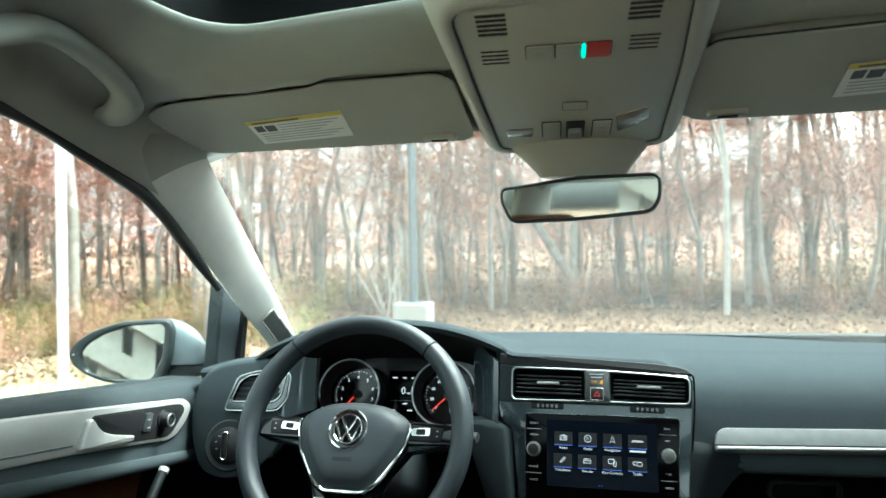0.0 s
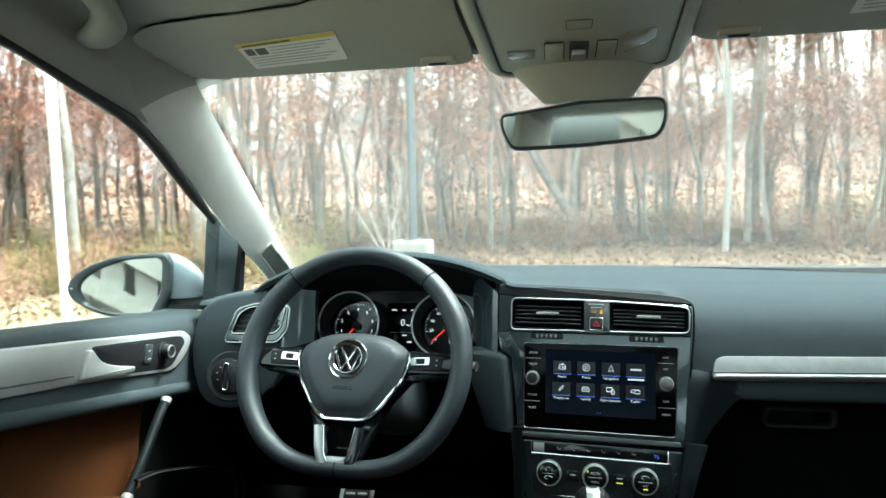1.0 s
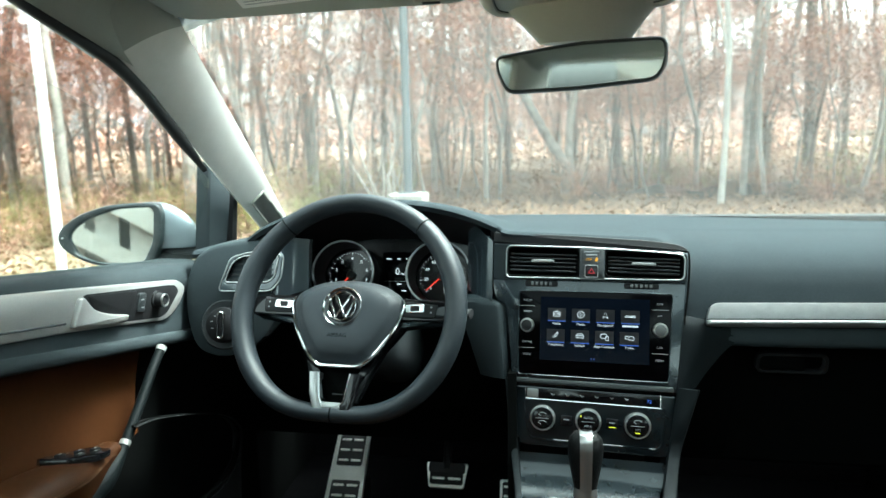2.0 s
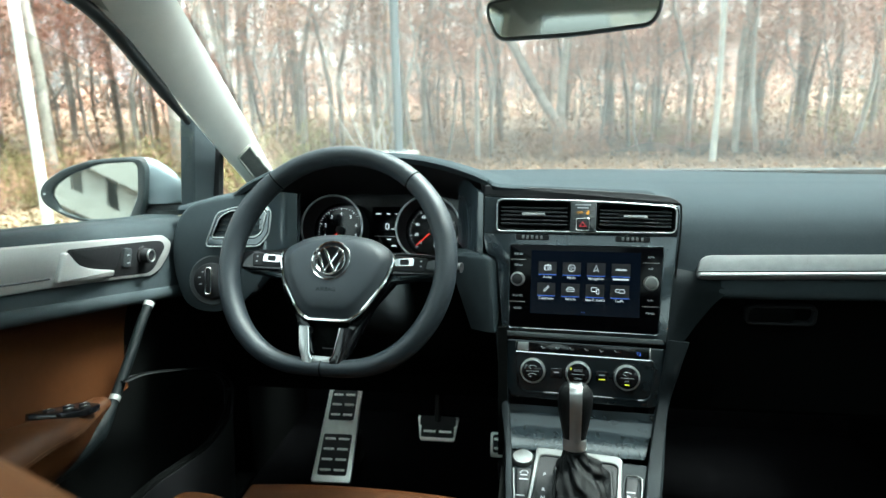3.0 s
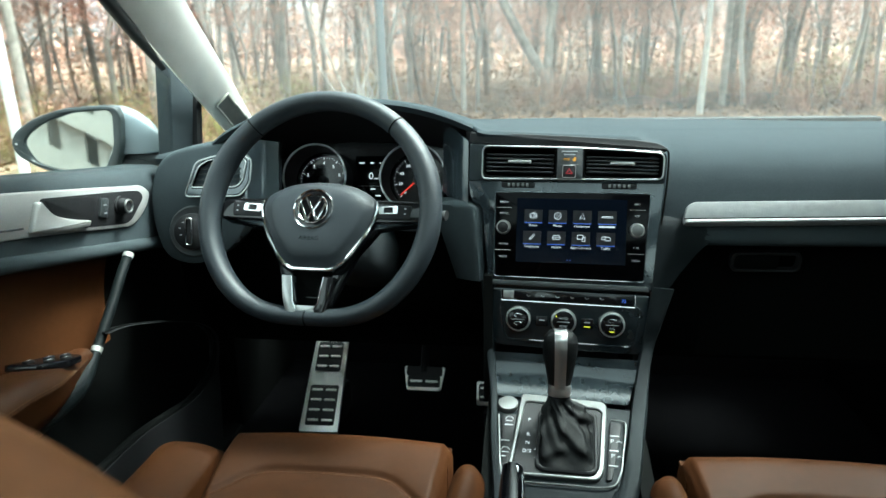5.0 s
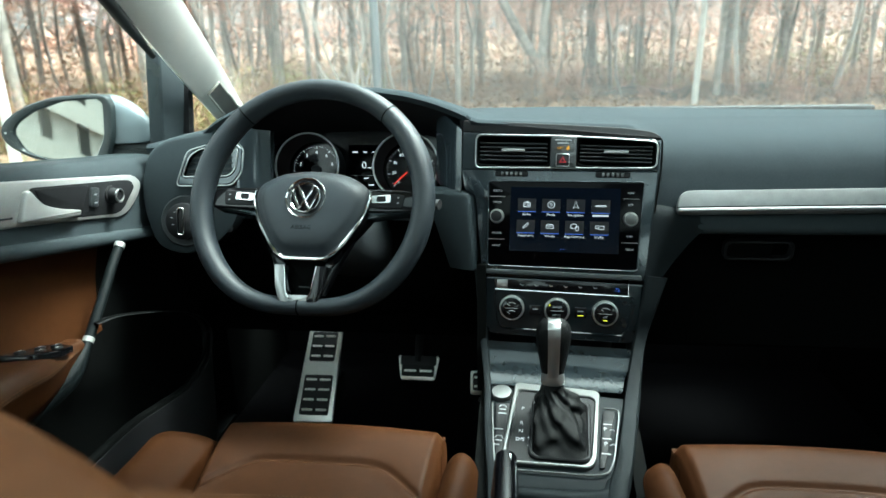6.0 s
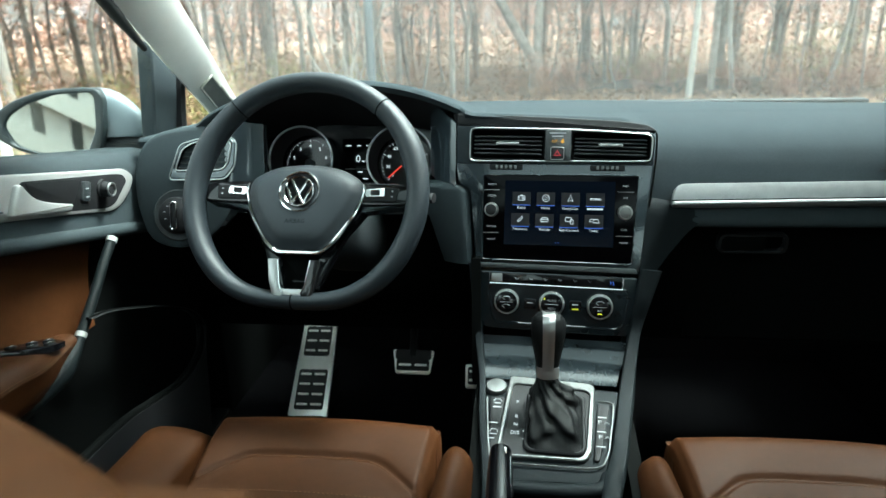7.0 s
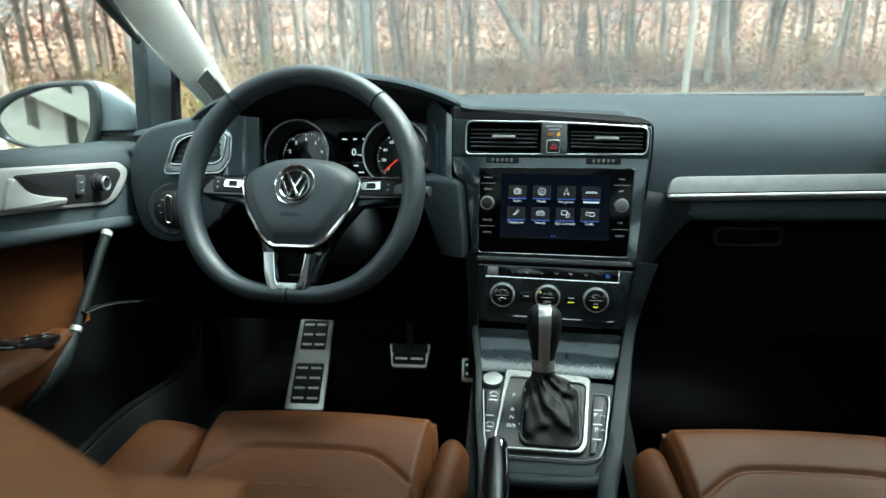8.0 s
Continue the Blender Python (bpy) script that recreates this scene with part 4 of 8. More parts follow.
def build_left_end():
    """The driver's side vent and the lamp switch at the door end of the dash."""
    v = thing("air_vent", LV @ Vector((0, 0, 0)), "black slatted side air vent with silver trapezoid frame", "air vent")
    out = rounded([(-0.058, -0.035), (0.044, -0.034), (0.062, -0.012), (0.066, 0.030), (0.052, 0.041), (-0.001, 0.036), (-0.036, 0.026)], 0.010)
    inn = rounded([(-0.046, -0.019), (0.038, -0.018), (0.050, -0.007), (0.057, 0.028), (0.045, 0.034), (-0.011, 0.029), (-0.031, 0.018)], 0.008)
    bm = bmesh.new()
    band(bm, out, inn, -0.012, 0.006, LV, 0.003)
    part("bezel", bm, GLOSS_GREY, v, "glossy grey bezel")
    bm = bmesh.new()
    tube(bm, [LV @ Vector((x, y, 0.005)) for x, y in inn], 0.0014, 6, closed=True)
    part("bright_line", bm, SATIN, v)
    bm = bmesh.new()
    tube(bm, [LV @ Vector((x, y, 0.004)) for x, y in out], 0.0014, 6, closed=True)
    part("bright_line", bm, SATIN, v)
    bm = bmesh.new()
    loft(bm, [flat(inn, 0.0, LV), flat(shrink(inn, 0.004), -0.03, LV)], cap0=False)
    part("duct", bm, LOWER, v)
    for k in range(5):
        y = -0.014 + 0.0095 * k
        x0 = -0.043 + 0.0040 * k
        bm = bmesh.new()
        box(bm, (x0, y - 0.0016, -0.022), (0.043 + 0.0030 * k, y + 0.0014, -0.001), LV, 0.0009)
        part("slat", bm, HARD, v)
    L = axes((-0.648, 0.147, 0.846), (1, 0.03, 0), (0, 0.25, 1))
    sw = thing("lamp_switch", L @ Vector((0, 0, 0)), "round black headlamp switch with a satin grip", "switch")
    bm = bmesh.new()
    lathe(bm, [(0.046, -0.01), (0.046, 0.002), (0.043, 0.005), (0.040, 0.004)], L, 40)
    part("bezel", bm, HARD, sw)
    bm = bmesh.new()
    lathe(bm, [(0.033, 0.0), (0.032, 0.012), (0.029, 0.014)], L, 36)
    part("dial", bm, BLACK, sw)
    bm = bmesh.new()
    prism(bm, rrect(0.010, 0.046, 0.004), 0.012, 0.021, L, 0.003)
    grip = part("grip", bm, BLACK, sw)
    bm = bmesh.new()
    band(bm, rrect(0.0125, 0.049, 0.005), rrect(0.0085, 0.044, 0.003), 0.013, 0.0225, L, 0.0015)
    part("grip_ring", bm, CHROME, grip)
    for dx, dy in ((-0.02, 0.006), (-0.018, -0.006), (-0.014, 0.016)):
        bm = bmesh.new()
        box(bm, (dx - 0.002, dy - 0.0007, 0.0135), (dx + 0.002, dy + 0.0007, 0.0146), L)
        part("print_mark", bm, PRINT, sw, smooth=False)
    bm = bmesh.new()
    prism(bm, rounded([(0.038, -0.022), (0.085, -0.020), (0.085, 0.012), (0.038, 0.012)], 0.006), -0.01, 0.001, L, 0.003)
    part("side_keys", bm, BLACK, sw)


build_left_end()


def build_cluster():
    cy, cz = 0.272, 0.922
    C = axes((-0.3665, cy, cz), (1, 0, 0), (0, 0.33, 1))
    ins = thing("instrument_cluster", C @ Vector((0, -0.05, 0)), "black instrument cluster with two chrome-ringed dials", "gauge cluster")
    # lining of the hood
    bm = bmesh.new()

    def arch(y, grow):
        ring = []
        for k in range(25):
            x = -0.20 + 0.40 * k / 24
            wx = x - 0.002
            z = 1.003 + hood(-0.364 + wx) - 0.011
            ring.append(Vector((-0.364 + x * grow, y, z - (0.055 * (y - 0.19) / 0.11))))
        return [Vector((-0.364 - 0.205 * grow, y, 0.84)), *ring, Vector((-0.364 + 0.205 * grow, y, 0.84))]
    loft(bm, [arch(0.188, 1.0), arch(0.23, 0.99), arch(0.30, 0.98), arch(0.36, 0.97)], cap0=False)
    part("hood_lining", bm, BLACK, ins)
    D = C @ pose(0, 0, -0.055)
    bm = bmesh.new()
    pts = rounded([(-0.20, -0.10), (0.20, -0.10), (0.20, 0.045), (0.13, 0.075), (-0.13, 0.075), (-0.20, 0.045)], 0.03)
    prism(bm, pts, -0.02, 0.0, D)
    part("dial_plate", bm, PIANO, ins)
    for cx, top, step, kind in ((-0.094, 8, 1, 0), (0.094, 160, 20, 1)):
        bm = bmesh.new()
        lathe(bm, [(0.0600, -0.053), (0.0618, -0.004), (0.0630, 0.0), (0.0612, 0.0035), (0.0585, 0.001), (0.0545, -0.053)], C @ pose(cx, 0, 0), 56, cap=False)
        dial = part("dial_ring", bm, BLACK, ins, "deep dial tube with a chrome rim")
        bm = bmesh.new()
        ring_path = [C @ pose(cx, 0, 0.003) @ Vector((0.0610 * math.cos(2 * math.pi * k / 64), 0.0610 * math.sin(2 * math.pi * k / 64), 0)) for k in range(64)]
        tube(bm, ring_path, 0.0021, 6, closed=True)
        part("chrome_rim", bm, SATIN, dial)
        P = D @ pose(cx, 0, 0.001)
        n_major = int(top / step)
        span0, span = (234, 36 * 8) if kind == 0 else (225, 270)
        for k in range(n_major * (5 if kind == 0 else 4) + 1):
            per = 5 if kind == 0 else 4
            a = radians(span0 - span * k / (n_major * per))
            major = k % per == 0
            bm = bmesh.new()
            box(bm, (0.0410 if major else 0.0440, -0.0002 if not major else -0.0004, 0), (0.0465, 0.0002 if not major else 0.0004, 0.0006), P @ Matrix.Rotation(a, 4, "Z"))
            part("tick", bm, DIAL_WHITE, dial, smooth=False)
            if major:
                writing("dial_number", str(k // per * step), 0.0092 if kind == 0 else 0.0085, P @ pose(0.0335 * math.cos(a), 0.0335 * math.sin(a), 0.0004), DIAL_WHITE, dial)
        a = radians(span0 - (6 if kind == 0 else 3))
        bm = bmesh.new()
        N = P @ Matrix.Rotation(a, 4, "Z")
        prism(bm, [(-0.006, -0.0016), (0.043, -0.0006), (0.043, 0.0006), (-0.006, 0.0016)], 0.004, 0.006, N)
        part("needle", bm, NEEDLE, dial, "red needle", smooth=False)
        bm = bmesh.new()
        lathe(bm, [(0.0085, 0.0), (0.0082, 0.008), (0.006, 0.0095)], P, 24)
        part("needle_hub", bm, HARD, dial)
        if kind == 1:
            Q = P @ pose(0.016, -0.026, 0)
            bm = bmesh.new()
            band(bm, circle(0.013, n=28), circle(0.0122, n=28), 0.0, 0.001, Q)
            part("fuel_ring", bm, DIAL_WHITE, dial, smooth=False)
            bm = bmesh.new()
            prism(bm, [(0, -0.0008), (0.010, -0.0004), (0.010, 0.0004), (0, 0.0008)], 0.001, 0.002, Q @ Matrix.Rotation(radians(150), 4, "Z"))
            part("fuel_needle", bm, NEEDLE, dial, smooth=False)
    # the display between the dials
    bm = bmesh.new()
    box(bm, (-0.030, -0.048, 0.0), (0.030, 0.048, 0.0015), D, 0.001)
    dsp = part("trip_display", bm, SCREEN_OFF, ins, "small black trip display with white figures")
    writing("display_figure", "0", 0.020, D @ pose(0.002, 0.008, 0.0018), DIAL_WHITE, dsp)
    writing("display_unit", "mph", 0.006, D @ pose(0.014, 0.004, 0.0018), DIAL_WHITE, dsp)
    bm = bmesh.new()
    box(bm, (-0.024, -0.0115, 0.0015), (0.024, -0.0108, 0.002), D)
    part("display_line", bm, PRINT, dsp, smooth=False)
    for x0, x1, y in ((-0.022, -0.012, 0.034), (0.0, 0.007, 0.034), (0.018, 0.022, 0.034), (0.002, 0.011, -0.017), (0.012, 0.022, -0.030), (-0.022, -0.013, -0.030)):
        bm = bmesh.new()
        box(bm, (x0, y - 0.0012, 0.0015), (x1, y + 0.0012, 0.002), D)
        part("display_bar", bm, DIAL_WHITE, dsp, smooth=False)


build_cluster()

# ---- steering wheel ----
FORWARD = Vector((-math.sin(YAW), math.cos(YAW), 0))
LEAN = radians(26)
WHEEL = axes((-0.371, 0, 0.912), UX, FORWARD * math.sin(LEAN) + Vector((0, 0, math.cos(LEAN))))


def build_wheel():
    W = WHEEL
    sw = thing("steering_wheel", W @ Vector((0, -0.06, -0.06)), "black leather flat-bottomed steering wheel with silver trimmed airbag pad", "steering wheel")

    def rim_at(a):
        """The middle of the rim: round, a little flattened at the bottom."""
        off = (math.degrees(a) - 270 + 180) % 360 - 180
        r = 0.1728 - 0.0160 * math.exp(-(off / 27) ** 2)
        return Vector((0.0008 + r * math.cos(a), 0.0078 + r * math.sin(a), 0))

    def thick(a):
        low = math.exp(-(((math.degrees(a) - 270 + 180) % 360 - 180) / 40) ** 2)
        high = math.exp(-(((math.degrees(a) - 90 + 180) % 360 - 180) / 45) ** 2)
        grip = max(math.exp(-((a - radians(24)) / 0.22) ** 2), math.exp(-((a - radians(156)) / 0.22) ** 2))
        return 0.0162 - 0.0036 * low - 0.0016 * high + 0.0012 * grip
    n = 132
    ring = [2 * math.pi * k / n for k in range(n)]
    bm = bmesh.new()
    tube(bm, [W @ rim_at(a) for a in ring], [thick(a) for a in ring], 20, closed=True, flatten=1.25, up=W.col[2].xyz)
    rim = part("rim", bm, WHEEL_LEATHER, sw, "black leather rim")
    nrm = W.col[2].xyz
    for deg in (49.5, 131, 270):
        a = radians(deg)
        p, q = rim_at(a), rim_at(a + 0.02)
        d = (W.to_3x3() @ (q - p)).normalized()
        side = d.cross(nrm)
        bm = bmesh.new()
        c, r = W @ p, thick(a) + 0.0002
        tube(bm, [c + side * (r * math.cos(t)) + nrm * (1.25 * r * math.sin(t)) for t in [2 * math.pi * k / 28 for k in range(28)]], 0.0010, 5, closed=True, up=d)
        part("seam", bm, LOWER, rim)
    # inner stitching along the upper rim
    for k in range(34):
        a = radians(56 + 68 * k / 33)
        inner = [W @ (rim_at(b) + Vector((-math.cos(b), -math.sin(b), 0)) * (thick(b) * 0.96) + Vector((0, 0, 0.005))) for b in (a, a + 0.021)]
        bm = bmesh.new()
        tube(bm, inner, 0.0005, 4)
        part("stitch", bm, HARD, rim, smooth=False)
    # airbag pad: it leans out at its foot, with a stepped dome
    U = W @ pose(0.004, 0.0, 0.001, -7)
    half = [(0.0, 0.0555), (0.053, 0.0485), (0.0835, 0.0305), (0.0895, 0.0150), (0.0805, -0.0155), (0.0685, -0.0370), (0.0490, -0.0660), (0.0320, -0.0790)]
    corners = [(-x, y) for x, y in half[:0:-1]] + half
    pad = rounded(corners[::-1], [0.016, 0.014, 0.03, 0.02, 0.012, 0.02, 0.03, 0.04, 0.03, 0.02, 0.012, 0.02, 0.03, 0.014, 0.016][:len(corners)])
    bm = bmesh.new()
    rings = [flat(pad, -0.035, U), flat(pad, -0.001, U)]
    for d, z in ((0.0015, 0.0025), (0.0045, 0.0045), (0.009, 0.0065), (0.0115, 0.0095), (0.018, 0.0125), (0.028, 0.0150), (0.040, 0.0162), (0.055, 0.0166)):
        k = 1 - d / 0.075
        rings.append(flat([(p[0] * k, (p[1] + 0.004) * k - 0.004) for p in pad], z, U))
    loft(bm, rings)
    part("airbag_pad", bm, WHEEL_LEATHER, sw, "black grained airbag pad", angle=60)
    # silver outline round the pad's sides and foot
    bm = bmesh.new()
    low = sorted([p for p in pad if p[1] < 0.024], key=lambda p: math.atan2(p[0], -(p[1] - 0.03)))
    tube(bm, [U @ Vector((p[0] * 1.022, (p[1] + 0.004) * 1.022 - 0.004, 0.002)) for p in low], [0.0014 + 0.0016 * math.sin(math.pi * (k + 0.5) / len(low)) ** 0.5 for k in range(len(low))], 8)
    part("pad_trim", bm, CHROME, sw, "bright silver outline of the pad")
    writing("embossed_word", "AIRBAG", 0.0088, U @ pose(-0.004, -0.0385, 0.0160), LOWER, sw)
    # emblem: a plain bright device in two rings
    Em = U @ pose(-0.003, 0.0065, 0.0160)
    bm = bmesh.new()
    lathe(bm, [(0.0312, -0.004), (0.0312, 0.0010), (0.0302, 0.0022), (0.0285, 0.0010), (0.0285, -0.002)], Em, 48)
    em = part("emblem", bm, CHROME, sw, "round chrome emblem on black")
    bm = bmesh.new()
    lathe(bm, [(0.0285, -0.003), (0.0285, 0.0002), (0.0255, 0.0016), (0.022, 0.0008), (0.010, 0.0008)], Em, 44)
    part("emblem_ground", bm, PIANO, em)
    bm = bmesh.new()
    lathe(bm, [(0.0232, 0.0), (0.0232, 0.0030), (0.0222, 0.0042), (0.0208, 0.0030), (0.0208, 0.0)], Em, 44)
    part("emblem_ring", bm, CHROME, em)
    bm = bmesh.new()
    for pts in (((-0.0120, 0.0165), (0.0072, -0.0180)), ((0.0120, 0.0165), (-0.0072, -0.0180)), ((-0.0190, 0.0068), (-0.0085, -0.0180)), ((0.0190, 0.0068), (0.0085, -0.0180))):
        tube(bm, [Em @ Vector((x, y, 0.0028)) for x, y in pts], 0.0019, 6, up=Em.col[2].xyz)
    part("emblem_bars", bm, CHROME, em)
    # side spokes with keys
    for sgn in (-1, 1):
        def sided(pts):
            pts = [(sgn * x, y) for x, y in pts]
            return pts[::-1] if sgn < 0 else pts
        bm = bmesh.new()
        prism(bm, rounded(sided([(0.078, -0.006), (0.120, -0.0055), (0.160, -0.004), (0.160, 0.0235), (0.138, 0.0280), (0.080, 0.0290)]), 0.005), -0.022, -0.002, U, 0.004)
        sp = part("spoke", bm, PIANO, sw, "gloss black spoke with keys")
        bm = bmesh.new()
        prism(bm, rounded(sided([(0.088, -0.001), (0.138, -0.001), (0.141, 0.020), (0.090, 0.0235)]), 0.004), -0.004, 0.0005, U, 0.002)
        part("key_pad", bm, BLACK, sp)
        bm = bmesh.new()
        K = U @ pose(sgn * 0.1065, 0.0118, 0.0005, 0, 0, 3 * sgn)
        band(bm, rrect(0.0295, 0.0130, 0.003), rrect(0.0125, 0.0070, 0.001), -0.002, 0.0018, K, 0.0008)
        part("key_frame", bm, CHROME, sp, "bright silver key frame")
        bm = bmesh.new()
        prism(bm, rrect(0.0125, 0.0070, 0.001), -0.002, 0.0008, K, 0.0004)
        part("key", bm, BLACK, sp)
        for dx, dy in ((-0.0185, 0.003), (0.021, 0.003), (0.021, -0.005)):
            bm = bmesh.new()
            prism(bm, rrect(0.003, 0.0018, 0.0006, sgn * (0.1105 + dx), 0.0118 + dy), 0.0003, 0.0010, U)
            part("key_mark", bm, PRINT, sp, smooth=False)
        bm = bmesh.new()
        prism(bm, rounded(sided([(0.086, -0.0175), (0.133, -0.0095), (0.150, -0.0075), (0.150, -0.0040), (0.088, -0.0070)]), 0.003), -0.022, -0.004, U, 0.003)
        part("lower_key", bm, GLOSS_GREY, sp)
    # gloss black wings from the side spokes down to the foot, behind the pad
    for sgn in (-1, 1):
        wing = [(0.102, -0.004), (0.074, -0.004), (0.030, -0.085), (0.016, -0.130), (0.034, -0.132), (0.044, -0.105), (0.054, -0.078), (0.066, -0.052)]
        wing = [(sgn * x, y) for x, y in wing]
        bm = bmesh.new()
        prism(bm, rounded(wing if sgn > 0 else wing[::-1], 0.004), -0.022, -0.006, U, 0.004)
        part("spoke_wing", bm, PIANO, sw)
    # the double lower spoke
    V = W @ pose(0.001, 0.0, 0.0140)
    for sgn in (-1, 1):
        arm = [(-0.0405, -0.0900), (-0.0240, -0.0900), (-0.0190, -0.1290), (-0.0130, -0.1400), (-0.0150, -0.1470), (-0.0290, -0.1440), (-0.0365, -0.1210)]
        arm = [(-sgn * x, y) for x, y in arm]
        bm = bmesh.new()
        prism(bm, rounded(arm if sgn > 0 else arm[::-1], 0.003), -0.016, 0.0, V, 0.002)
        part("lower_spoke", bm, SATIN if sgn < 0 else PIANO, sw, "satin silver lower spoke" if sgn < 0 else "gloss black lower spoke")
        bm = bmesh.new()
        tube(bm, [V @ Vector((sgn * x, y, 0.0)) for x, y in ((0.0245, -0.091), (0.0190, -0.129), (0.0135, -0.139))], 0.0009, 6)
        part("spoke_line", bm, CHROME, sw)
    bm = bmesh.new()
    prism(bm, rounded([(-0.0185, -0.1330), (-0.0160, -0.1450), (0.0160, -0.1450), (0.0185, -0.1330)], 0.002), -0.012, -0.0015, V, 0.001)
    part("spoke_foot", bm, SATIN, sw, "satin silver spoke foot")
    bm = bmesh.new()
    tube(bm, [V @ Vector((x, y, -0.0005)) for x, y in ((-0.0290, -0.1445), (-0.015, -0.1478), (0.0, -0.1484), (0.015, -0.1478), (0.0290, -0.1445))], 0.0016, 6)
    part("foot_trim", bm, HARD, sw)
    bm = bmesh.new()
    prism(bm, rounded([(-0.020, -0.134), (0.020, -0.134), (0.030, -0.080), (-0.030, -0.080)], 0.004), -0.04, -0.020, V, 0.002)
    web = part("spoke_web", bm, LOWER, sw)
    bm = bmesh.new()
    prism(bm, rrect(0.018, 0.0016, 0.0006, 0.002, -0.120), -0.021, -0.019, V)
    part("web_slot", bm, HARD, web)
    # column shroud and stalks behind the wheel
    col = thing("steering_column", W @ Vector((0, -0.03, -0.2)), "black plastic steering column shroud with two stalks", "steering column")
    bm = bmesh.new()
    prism(bm, rrect(0.125, 0.125, 0.045, 0, -0.015), -0.26, -0.035, W, 0.02)
    part("shroud", bm, HARD, col)
    for sgn in (-1, 1):
        bm = bmesh.new()
        tube(bm, [W @ Vector(p) for p in ((sgn * 0.05, 0.012, -0.07), (sgn * 0.11, 0.018, -0.068), (sgn * 0.166, 0.018, -0.058), (sgn * 0.186, 0.018, -0.056))], [0.007, 0.008, 0.0135, 0.0125], 12, flatten=0.6)
        part("stalk", bm, BLACK, col)


build_wheel()

# ---- centre console ----
PLATE = axes((0, -0.02, 0.615), UX, (0, 1, 0.22))


def build_console():
    P = PLATE
    co = thing("center_console", (0, -0.1, 0.27), "dark grey centre console with glossy upper panel", "center console")
    # glossy panel that sweeps down from the climate controls to the shifter
    top_w, low_w = (-0.111, 0.128), (-0.104, 0.098)
    prof = spline([(0.0655, 0.668), (0.0570, 0.6520), (0.0400, 0.6345), (0.012, 0.6180)], 32)

    def sweep(s, t):
        k = min(32, round(t * 32))
        y, z = prof[k][0], prof[k][1]
        x = (top_w[0] * (1 - t) + low_w[0] * t) * (1 - s) + (top_w[1] * (1 - t) + low_w[1] * t) * s
        return (x, y - x * math.tan(radians(3.7)), z)
    bm = bmesh.new()
    slab(bm, sweep, 8, 32, (0, 0.02, -0.02))
    part("sweep_panel", bm, CONSOLE_GLOSS, co, "glossy dark grey panel")
    # top deck
    bm = bmesh.new()
    deck = rounded([(-0.078, -0.166), (0.074, -0.158), (0.100, 0.022), (-0.106, 0.030)], [0.025, 0.025, 0.004, 0.004])
    prism(bm, deck, -0.05, -0.003, P, 0.005)
    part("deck", bm, RAIL, co)
    # flat-faced rails beside the climate controls and the deck
    for inner, outer in (((("f", -0.1140, -0.2150), ("f", -0.1115, -0.262), ("f", -0.1065, -0.318), ("p", -0.1045, 0.028), ("p", -0.0955, -0.050), ("p", -0.0840, -0.118), ("p", -0.0745, -0.175), ("p", -0.072, -0.26)),
                          (("f", -0.1310, -0.2120), ("f", -0.1255, -0.262), ("f", -0.1190, -0.322), ("p", -0.1150, 0.026), ("p", -0.1060, -0.052), ("p", -0.0955, -0.120), ("p", -0.0865, -0.178), ("p", -0.083, -0.26))),
                         ((("f", 0.1415, -0.2120), ("f", 0.1345, -0.262), ("f", 0.1265, -0.315), ("p", 0.0995, 0.020), ("p", 0.0905, -0.050), ("p", 0.0805, -0.112), ("p", 0.0680, -0.165), ("p", 0.064, -0.26)),
                          (("f", 0.1740, -0.2150), ("f", 0.1600, -0.262), ("f", 0.1450, -0.320), ("p", 0.1210, 0.014), ("p", 0.1120, -0.052), ("p", 0.1030, -0.115), ("p", 0.0920, -0.170), ("p", 0.083, -0.26)))):
        place = lambda q: (FASCIA @ Vector((q[1], q[2], 0.005))) if q[0] == "f" else (P @ Vector((q[1], q[2], 0.002)))
        a, b = spline([place(q) for q in inner], 42), spline([place(q) for q in outer], 42)
        rings = []
        for k in range(43):
            along = (a[min(42, k + 1)] - a[max(0, k - 1)]).normalized()
            across = b[k] - a[k]
            up = along.cross(across).normalized()
            up = up if up.dot(Vector((0, -0.7, 0.7))) > 0 else -up
            rings.append([a[k] - up * 0.016, a[k] - up * 0.001, a[k] + across * 0.10 + up * 0.0022, a[k] + across * 0.5 + up * 0.0030, a[k] + across * 0.90 + up * 0.0015, b[k] - up * 0.0025, b[k] + across * 0.05 - up * 0.022])
        bm = bmesh.new()
        loft(bm, rings)
        part("rail", bm, RAIL, co, "flat grey rail along the console's edge", angle=50)
    # the lip across the deck's rear end
    bm = bmesh.new()
    tube(bm, spline([P @ Vector(q) for q in ((-0.082, -0.150, -0.006), (-0.070, -0.170, -0.006), (0.0, -0.172, -0.006), (0.064, -0.164, -0.006), (0.078, -0.142, -0.006))], 24), 0.0105, 12, flatten=0.8)
    part("rear_lip", bm, RAIL, co)
    # console sides, the footwell shade put into their black
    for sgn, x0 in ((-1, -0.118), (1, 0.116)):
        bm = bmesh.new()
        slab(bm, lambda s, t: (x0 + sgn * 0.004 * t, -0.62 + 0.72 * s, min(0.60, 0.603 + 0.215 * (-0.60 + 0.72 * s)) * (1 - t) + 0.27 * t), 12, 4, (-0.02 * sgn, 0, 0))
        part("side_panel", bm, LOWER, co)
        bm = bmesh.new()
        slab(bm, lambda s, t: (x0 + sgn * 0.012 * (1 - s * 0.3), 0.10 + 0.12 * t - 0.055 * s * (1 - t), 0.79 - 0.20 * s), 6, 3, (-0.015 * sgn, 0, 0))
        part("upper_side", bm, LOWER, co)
    # rear tray and the brake lever's slot
    bm = bmesh.new()
